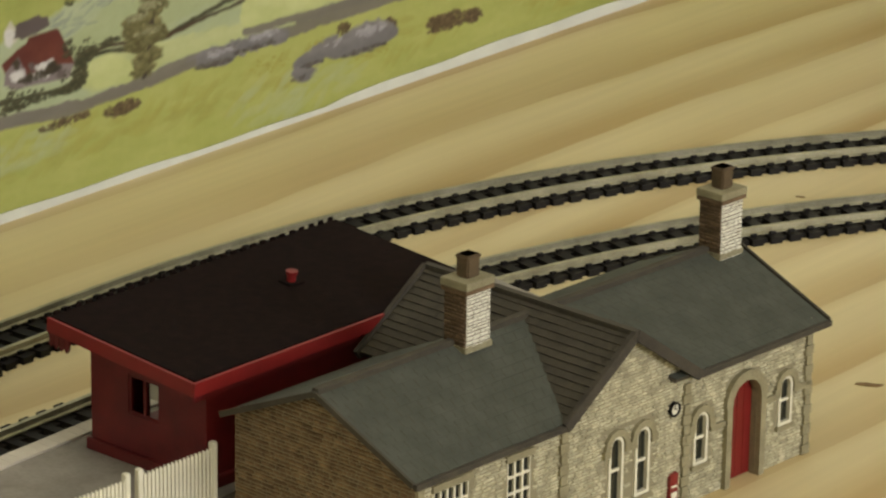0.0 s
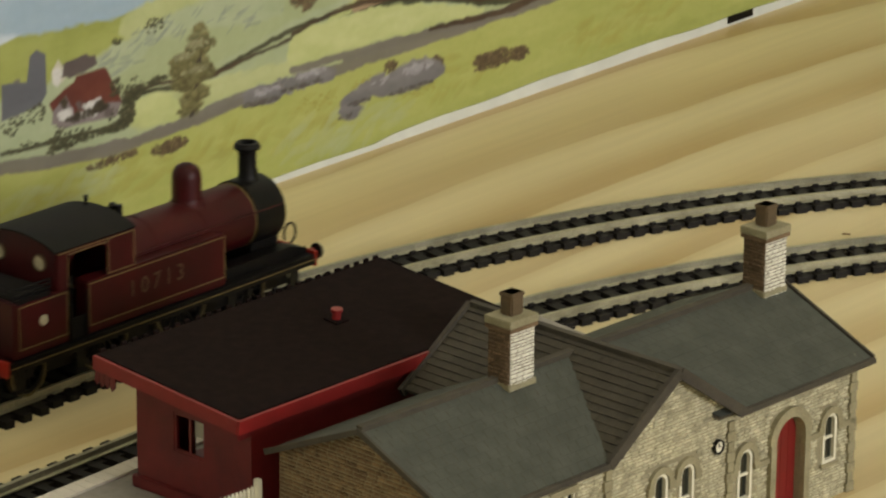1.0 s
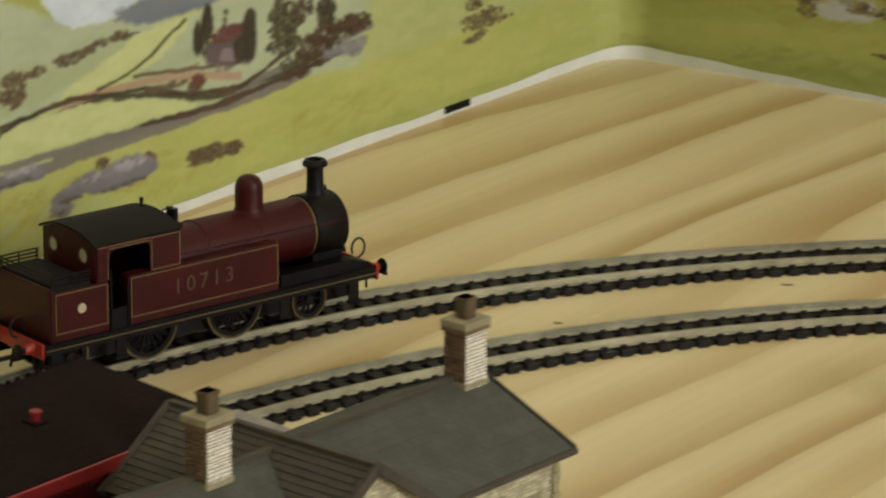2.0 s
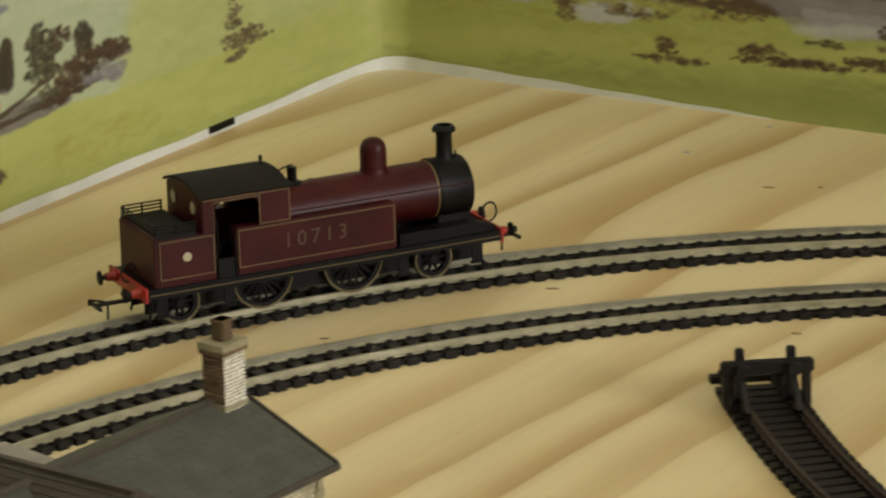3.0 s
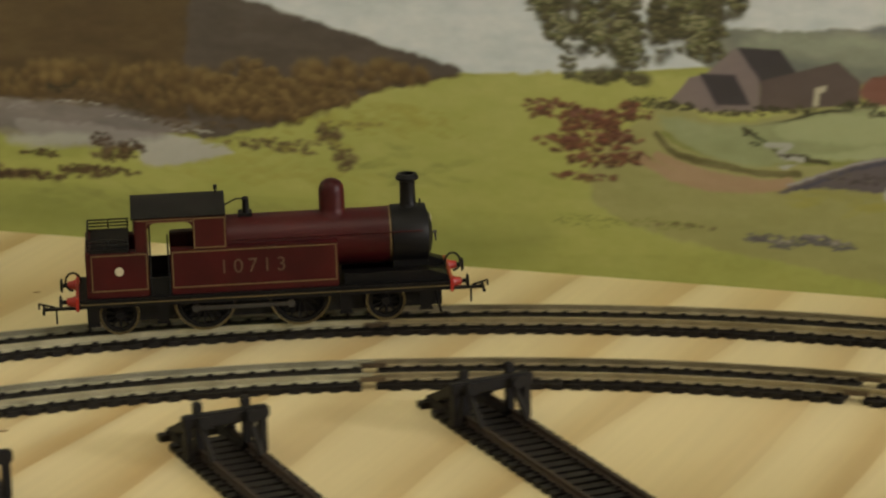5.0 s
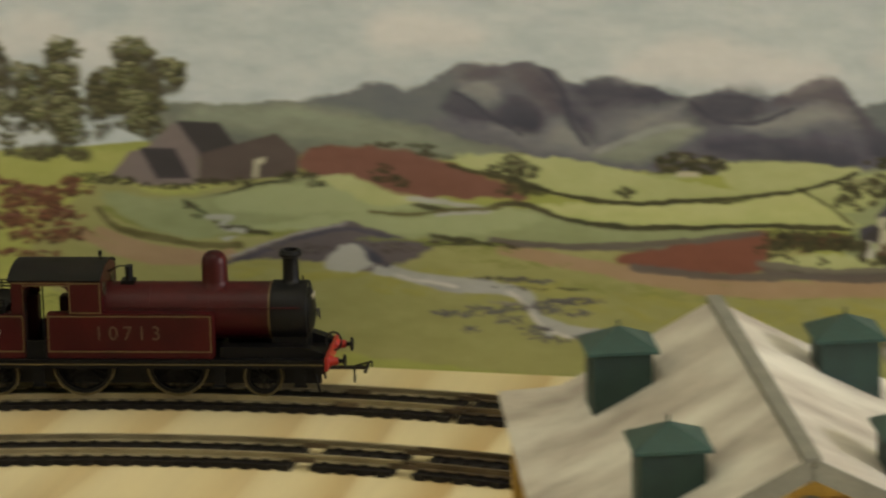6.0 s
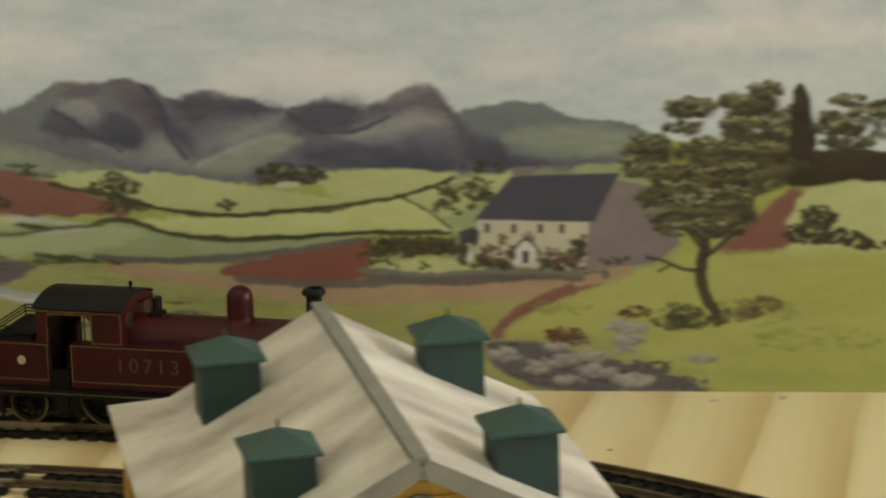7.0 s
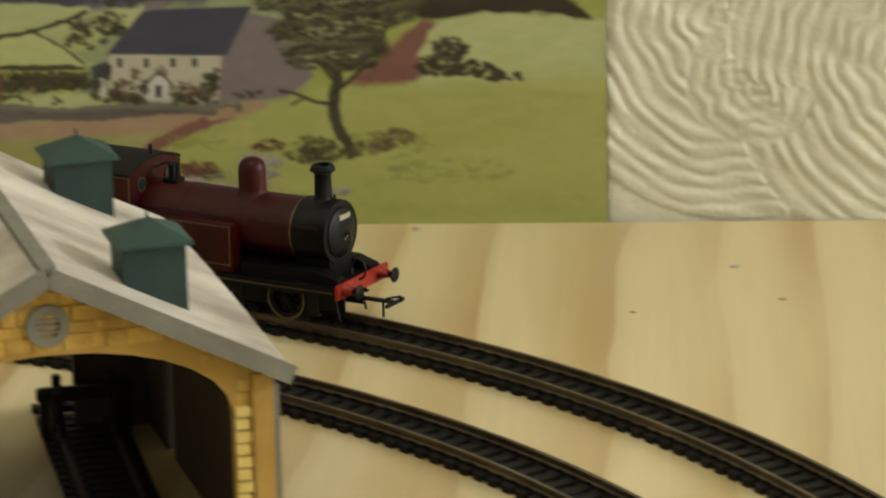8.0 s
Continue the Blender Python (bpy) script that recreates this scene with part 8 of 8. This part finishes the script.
dabs(2, BUSHBROWN, [(51.5, 43.9, 12.7, 2.9), (63.9, 41.3, 3.9, 2.5), (94.2, 39.7, 6.1, 5.4), (95.2, 33.3, 5, 1.9), (126.7, 37.4, 15.7, 2.2), (102.6, 44.8, 11, 2.4), (239.2, 57.1, 15.2, 1.4), (236.8, 60.3, 20.2, 1.2), (283.9, 49.7, 19.8, 1.6), (315.5, 43.5, 19.2, 1.8), (327.5, 41.3, 12, 1.1), (341.9, 51.7, 5.7, 3.6), (346.6, 43.1, 4.3, 3.1), (347.8, 36.4, 3.3, 1.4), (159.2, 51.1, 10.5, 1.9), (179.9, 42.3, 10.5, 2.4)], 3.0, 420, 0.5, 0.75)
dabs(2, WOODBROWN, [(142.2, 24.9, 5.3, 3.4), (143.4, 19.5, 18.7, 1), (182, 27.1, 6.8, 2.4), (185.8, 23.4, 14.7, 1.7), (210.4, 24.9, 23.2, 1.4), (238.6, 28.6, 21.4, 1.9), (242.7, 41.2, 5, 2.8), (255.2, 38.2, 6.1, 3.7), (247.6, 33.5, 5, 2.3), (215.8, 33.9, 10.2, 1.4), (166.8, 43, 4.7, 1.7)], 2.8, 380, 0.5, 0.85)
dabs(2, WATER, [(234.1, 55.7, 15.1, 0.7), (254.2, 51, 10.1, 0.7), (281.4, 47.1, 9.9, 0.7), (129.6, 44.4, 13.5, 0.7), (215.9, 39.1, 10.3, 0.7)], 2.4, 60, 0.3, 0.5)
# wall 1: fields, hedges and farm
shape(1, SKY, [(-371.5, 108), (-310.7, 96.7), (-318.9, 83.6), (-336.2, 81.6), (-350, 81.5), (-363.3, 88.2)], True, 1.6)
shape(1, HILLPALE, [(-406.5, 100.7), (-377.9, 94.3), (-351.5, 81.4), (-330.2, 73.3), (-345.8, 68.2), (-373, 65.7), (-408.1, 65.2)], True, 2)
shape(1, HILLFAR, [(-329.9, 82.9), (-314.2, 84.8), (-288.5, 86.2), (-258.8, 82.6), (-288.7, 75.6), (-314.4, 77.3)], True, 2)
shape(1, FIELDPALE, [(-384.5, 74.3), (-357.9, 68.7), (-333.3, 71.9), (-319.2, 72), (-339.7, 64.9), (-361.2, 61.2), (-382.2, 57.5), (-396.7, 60.7)], True, 1.8)
shape(1, FIELDYELLOW, [(-373.5, 53.1), (-352.1, 61.3), (-330.3, 67.5), (-316.1, 72.6), (-288.7, 73), (-294.7, 66.1), (-311, 59.3), (-329.1, 56.4), (-355.4, 54.7)], True, 1.2)
shape(1, HILLPALE, [(-287.1, 73.1), (-281.6, 67.8), (-285.1, 57.8), (-298.8, 55.1), (-319.6, 57.7), (-308.4, 60.5), (-293.8, 66)], True, 1.6)
shape(1, FIELDYELLOW, [(-391.3, 51.3), (-367.5, 53.2), (-340.1, 52.4), (-299.1, 44), (-284.5, 38.2), (-331.1, 39.5), (-373.9, 40.8), (-391.7, 40.8)], True, 1.2)
stroke(1, PATHTAN, [(-358.4, 54.8), (-333.8, 55.3), (-305.3, 53.4), (-279.3, 49.7), (-259.3, 44.8)], 3.0, 0.4)
stroke(1, WOODBROWN, [(-391.3, 52.1), (-373.4, 55.2), (-355.3, 56.2), (-333.8, 53.6), (-311.8, 51), (-289.3, 44.4), (-259.3, 41.1), (-242.2, 44.5), (-226.5, 49)], 2.0, 0.6)
stroke(1, HEDGE, [(-340, 56.6), (-322.7, 59.2), (-310.9, 63.1), (-296.9, 69.8), (-290.4, 72.7)], 1.4, 0.4)
stroke(1, BUSHBROWN, [(-319.6, 57.5), (-298.8, 55.1), (-272.6, 51.9)], 1.4, 0.5)
stroke(1, ROADPURPLE, [(-391.8, 39.2), (-362, 38.5), (-331.1, 37.8), (-302.5, 36.6), (-279.5, 35.8), (-256, 36)], 3.0, 0.4)
stroke(1, WOODBROWN, [(-315.3, 38.1), (-289.4, 36.7), (-262.8, 36.6), (-242.2, 38.3), (-217.7, 39.4), (-196.2, 41.2)], 2.2, 0.7)
dabs(1, BUSHBROWN, [(-354.8, 71.1, 9, 2), (-345.7, 71.9, 4.8, 1.6), (-326.4, 74.2, 5.6, 1.9), (-384.8, 66.2, 7.6, 6.8), (-372.9, 70.2, 5.9, 1.6), (-302.2, 49.6, 12.9, 1.5), (-284.3, 46.8, 4.6, 3.4), (-336.4, 73.6, 9.2, 1)], 3.1, 437, 0.6, 0.75)
shape(1, COTTDARK, [(-278.5, 54.3), (-272.4, 63.8), (-255.6, 64.7), (-249.6, 54.8), (-252.4, 48.4)], True, 1.2)
shape(1, COTTPINK, [(-270.9, 53.1), (-268.5, 57.4), (-257.4, 55.5), (-255.1, 49.8)], False)
dabs(1, REDROOF, [(-265.8, 62.4, 10, 3), (-282.6, 48.6, 3.3, 3), (-255.8, 53.4, 4.7, 2.2)], 2.6, 133, 0.6, 0.7)
dabs(1, WOODDARK, [(-283, 64.2, 2.3, 5.6), (-277.6, 69.1, 2.3, 6.5), (-252.3, 59.7, 3.4, 8.7), (-257.4, 55.3, 4.1, 4.4)], 2.9, 323, 1.5, 0.9)
dabs(1, TREEDARK, [(-231.6, 64.4, 9, 3.5), (-230.6, 58, 10.4, 3.5), (-231.7, 51.6, 10.4, 3.5), (-226.5, 43.4, 7, 3.1)], 3.4, 285, 0.6, 0.92)
dabs(1, WOODBROWN, [(-215.9, 47.9, 9.9, 4), (-203.4, 49.9, 14.4, 3.6), (-192.6, 52.2, 15.9, 2.7), (-210.6, 41.2, 12.8, 2.2), (-185.3, 49.6, 8.8, 2.2), (-224.8, 38.6, 8.5, 2.2), (-219.4, 62, 7, 4.5)], 3.4, 494, 0.55, 0.85)
dabs(1, ROCKPURPLE, [(-189, 42.4, 10.9, 2.7), (-199.9, 41.9, 7.2, 1.8)], 3.6, 76, 0.6, 0.4)
dabs(1, BUSHBROWN, [(-101.2, 36.8, 16, 1.9), (-97.1, 33.2, 18.4, 1.4), (-105.8, 28.3, 7.2, 1.2), (-105.3, 41.9, 4, 1.9), (-273.8, 18.8, 16.1, 2.2), (-283.1, 20.5, 5.9, 1.7), (-261.3, 17.3, 4.8, 1.8)], 2.9, 342, 0.55, 0.8)
dabs(1, BUSHBROWN, [(-284.5, 20, 5.4, 2.6), (-274.3, 19.6, 5.4, 2.6), (-263.3, 17.7, 4.8, 2.6), (-274.2, 16.9, 15.8, 1.1), (-454.6, 26.3, 8.9, 2.2), (-475.3, 28.1, 4.9, 1.2), (-487.5, 28, 8, 1.2), (-338.5, 29.4, 3.8, 2.1), (-311.7, 24.5, 3.3, 3.4)], 2.6, 437, 0.6, 0.85)
shape(1, ROCKPURPLE, [(-425.2, 33.6), (-417.4, 36.3), (-405.7, 36.6), (-395.3, 32.7), (-401.3, 29.9), (-416, 32)], True, 1.0)
shape(1, ROCKPURPLE, [(-396.8, 33.8), (-389.3, 37.5), (-371.2, 36.1), (-369.6, 31.2), (-386.3, 32.3)], True, 1.0)
shape(1, ROCKPURPLE, [(-347.9, 20.5), (-340, 26), (-324.1, 28.1), (-310.4, 25.6), (-309, 20.1), (-327.2, 17.6)], True, 1.0)
shape(1, ROCKPURPLE, [(-365.6, 22), (-352.6, 25.4), (-342.5, 26.5), (-346.3, 21), (-357.3, 18.8)], True, 1.0)
shape(1, ROCKPURPLE, [(-367.5, 17.3), (-361.9, 19.9), (-355.1, 17.1), (-359.4, 14.3)], True, 1.0)
dabs(1, ROCKSHADE, [(-408.7, 31.5, 11.7, 1), (-386.3, 32.8, 12, 0.8), (-327.2, 18.5, 12.9, 0.9), (-355.7, 19.7, 6.2, 0.8), (-363.5, 16, 4.3, 0.6)], 2.9, 171, 0.45, 0.7)
dabs(1, ROCKPALE, [(-405.7, 35, 7, 1), (-381.8, 35.9, 7.9, 1), (-322.4, 25.1, 8.5, 1.7), (-343.2, 24.6, 5.1, 1.3)], 3.1, 95, 0.45, 0.6)
shape(1, FIELDYELLOW, [(-472.3, 38.3), (-469.4, 46.5), (-454.2, 44.1), (-448.8, 35.9), (-458.6, 34.8)], True, 1.2)
stroke(1, WOODBROWN, [(-474.8, 48.6), (-461, 49.5), (-447.2, 47.7), (-430.2, 47.2), (-412.9, 48.7), (-392.2, 50.8)], 1.5, 0.5)
stroke(1, ROADPURPLE, [(-512.5, 33.6), (-488.7, 33), (-464.2, 32.1), (-439, 32.3), (-418.9, 33.8)], 3.2, 0.5)
dabs(1, HEDGE, [(-496.5, 38.9, 15.9, 1.3), (-480.4, 39.2, 5.4, 1.9), (-474.9, 42.8, 3.2, 5.1), (-472, 49, 5.4, 2.7), (-463.8, 50.5, 8.2, 1.2), (-507.1, 37.5, 6.2, 1), (-480.1, 52.7, 3.7, 2.7)], 2.6, 380, 0.6, 0.8)
shape(1, COTTDARK, [(-506.9, 61.5), (-503.6, 66.5), (-489.9, 65.9), (-488.9, 62.6), (-495.8, 61)], False)
shape(1, REDROOF, [(-502.9, 54.1), (-499, 60.6), (-485.8, 60.8), (-482.3, 51.1), (-492.5, 49.5)], False)
shape(1, COTTPINK, [(-511, 46.7), (-509.7, 53), (-503.9, 56.6), (-499.4, 48.3), (-501.7, 43.8)], False)
shape(1, REDROOF, [(-511.8, 53.8), (-503.3, 58), (-498.3, 48.9), (-500, 47.7), (-503.9, 55.1), (-510.3, 50.8)], False)
dabs(1, WHITEPAINT, [(-491.4, 49.2, 4.2, 1.2), (-504.7, 48.7, 2.6, 1.5), (-493.6, 46.6, 3.7, 0.8), (-507.9, 62.1, 1.5, 2.3)], 2.9, 95, 0.8, 0.7)
dabs(1, WOODDARK, [(-496.3, 46.6, 7.9, 1.2), (-488.3, 47.8, 3.7, 1.5), (-505, 53.1, 1.3, 1.9)], 2.4, 114, 0.7, 0.7)
stroke(1, TRUNK, [(-438, 60.4), (-440.9, 51.1), (-441.1, 42.2), (-442.9, 34.6)], 1.2, 0.3)
dabs(1, TREEOLIVE, [(-439.1, 57.9, 7.3, 2.4), (-447, 55.2, 7.3, 2), (-441, 48.7, 9, 2.8), (-448.3, 46.4, 5.6, 2), (-440.5, 41.5, 5.6, 2), (-444.6, 37.6, 6.2, 1.8), (-450.5, 51.2, 4.4, 2)], 3.4, 437, 0.6, 0.88)
dabs(1, TREELIGHT, [(-440.8, 59, 5.6, 1.2), (-447.6, 56.1, 5, 1), (-442.1, 50.2, 6.2, 1.2)], 2.4, 76, 0.5, 0.5)

BACKDROP = tagged(new("backdrop"), "printed countryside backdrop paper with hills, cottages and trees", "backdrop", kind="structure")
CORNER = 18.0


def on_sheet(a, w, lift):
    """The plan place of a point a millimetres along a wall, rounded into the corner."""
    r = CORNER / 1000
    if abs(a) >= CORNER:
        return (lift, a / 1000) if w == 1 else (a / 1000, -lift)
    t = math.pi / 4 * (1 + a / CORNER)
    return r - (r - lift) * math.cos(t), -r + (r - lift) * math.sin(t)


def printed_material():
    """Printed matt paper: the picture's own colours with a faint weave."""
    m = mat("printed_paper", ["b0b0b0", "c0c0c0"], 220, rough=0.5, spec=0.3)
    nt = m.node_tree
    b = nt.nodes["Principled BSDF"]
    col, mix, grain = nt.nodes.new("ShaderNodeAttribute"), nt.nodes.new("ShaderNodeHueSaturation"), nt.nodes.new("ShaderNodeMapRange")
    col.attribute_name = "picture"
    noise_out = next(n for n in nt.nodes if n.bl_idname == "ShaderNodeTexNoise").outputs["Fac"]
    grain.inputs["To Min"].default_value, grain.inputs["To Max"].default_value = 0.94, 1.06
    nt.links.new(noise_out, grain.inputs["Value"])
    nt.links.new(grain.outputs["Result"], mix.inputs["Value"])
    nt.links.new(col.outputs["Color"], mix.inputs["Color"])
    nt.links.new(mix.outputs["Color"], b.inputs["Base Color"])
    return m


PRINTED = printed_material()


def hang(w, name):
    """Hangs one wall's printed sheet."""
    s = SHEETS[w]
    rows, cols = s.ga.shape
    plan = np.array([on_sheet(a, w, 0.0006) for a in s.a])
    verts = np.concatenate([np.repeat(plan[None], rows, 0), np.repeat((s.z / 1000)[:, None, None], cols, 1)], 2).reshape(-1, 3)
    idx = np.arange(rows * cols).reshape(rows, cols)
    quads = np.stack([idx[:-1, :-1], idx[:-1, 1:], idx[1:, 1:], idx[1:, :-1]], -1).reshape(-1, 4)
    me = bpy.data.meshes.new(name)
    me.vertices.add(len(verts))
    me.vertices.foreach_set("co", verts.ravel())
    me.loops.add(quads.size)
    me.loops.foreach_set("vertex_index", quads.ravel())
    me.polygons.add(len(quads))
    me.polygons.foreach_set("loop_start", np.arange(0, quads.size, 4))
    me.update(calc_edges=True)
    layer = me.attributes.new("picture", "FLOAT_COLOR", "POINT")
    layer.data.foreach_set("color", np.concatenate([np.clip(s.rgb, 0, 1).reshape(-1, 3), np.ones((rows * cols, 1))], 1).ravel())
    me.materials.append(PRINTED)
    ob = new(name, me)
    ob.parent = BACKDROP
    return ob


hang(1, "printed_paper")
hang(2, "printed_paper")
BACKING = mat("paper_backing", ["a8aca2", "b8bab0"], 30, rough=0.7)
BORDER = mat("white_border", ["c6c9c4", "d3d6d0"], 60, rough=0.6)


def ribbon(name, a0, a1, w, low, high, lift, material, label):
    """A strip of the sheet with thickness, between two heights that may vary along it."""
    n = 90
    verts, faces = [], []
    for k in range(n + 1):
        a = a0 + (a1 - a0) * k / n
        for d in (lift, lift - 0.0004):
            x, y = on_sheet(a, w, d)
            verts += [(x, y, low(a)), (x, y, high(a))]
    for k in range(n):
        i, j = 4 * k, 4 * k + 4
        faces += [(i, j, j + 1, i + 1), (i + 2, i + 3, j + 3, j + 2), (i + 1, j + 1, j + 3, i + 3)]
    faces += [(0, 1, 3, 2), (4 * n, 4 * n + 2, 4 * n + 3, 4 * n + 1)]
    return soup(name, verts, faces, material, BACKDROP, label)


def border_top(a):
    """The border's height along the foot of the sheet: cut by hand, so uneven."""
    if a < 0:
        return 0.0027 + 0.0011 * (a > -345) + 0.0006 * math.sin(a * 0.021) + 0.0003 * math.sin(a * 0.095) + 0.0014 * max(0.0, 1 + a / 140)
    return max(0.0003, 0.0056 - 0.000030 * max(0.0, a - 20) + 0.0002 * math.sin(a * 0.16))


ribbon("white_border", -949, 0, 1, lambda a: 0.0, border_top, 0.0012, BORDER, "uneven white border along the foot")
ribbon("white_border", 0, 190, 2, lambda a: 0.0, border_top, 0.0012, BORDER, "")
ribbon("upper_paper", -949, 0, 1, lambda a: 0.1281, lambda a: 0.229, 0.0006, BACKING, "")
ribbon("upper_paper", 0, 952, 2, lambda a: 0.1801, lambda a: 0.229, 0.0006, BACKING, "")
ribbon("far_paper", -949, -641, 1, lambda a: 0.0, lambda a: 0.128, 0.0006, BACKING, "")


def motions():
    """The locomotive runs along the outer track; its wheels and rods turn with it."""
    walk(LOCO, [(k / 10, railed(R_OUT, along(k / 10))) for k in range(81)])
    for axle, x, r in WHEELS:
        walk(axle, [(k / 15, pose(x, 0, r, 0, math.degrees(along(k / 15) / r), 0)) for k in range(121)])
    for bar, y in RODS:
        rows = []
        for k in range(121):
            a = along(k / 15) / 0.0114 + (math.pi / 2 if y > 0 else 0)
            rows.append((k / 15, pose(0.0042 * math.sin(a), y, 0.0114 + 0.0042 * math.cos(a))))
        walk(bar, rows)


motions()
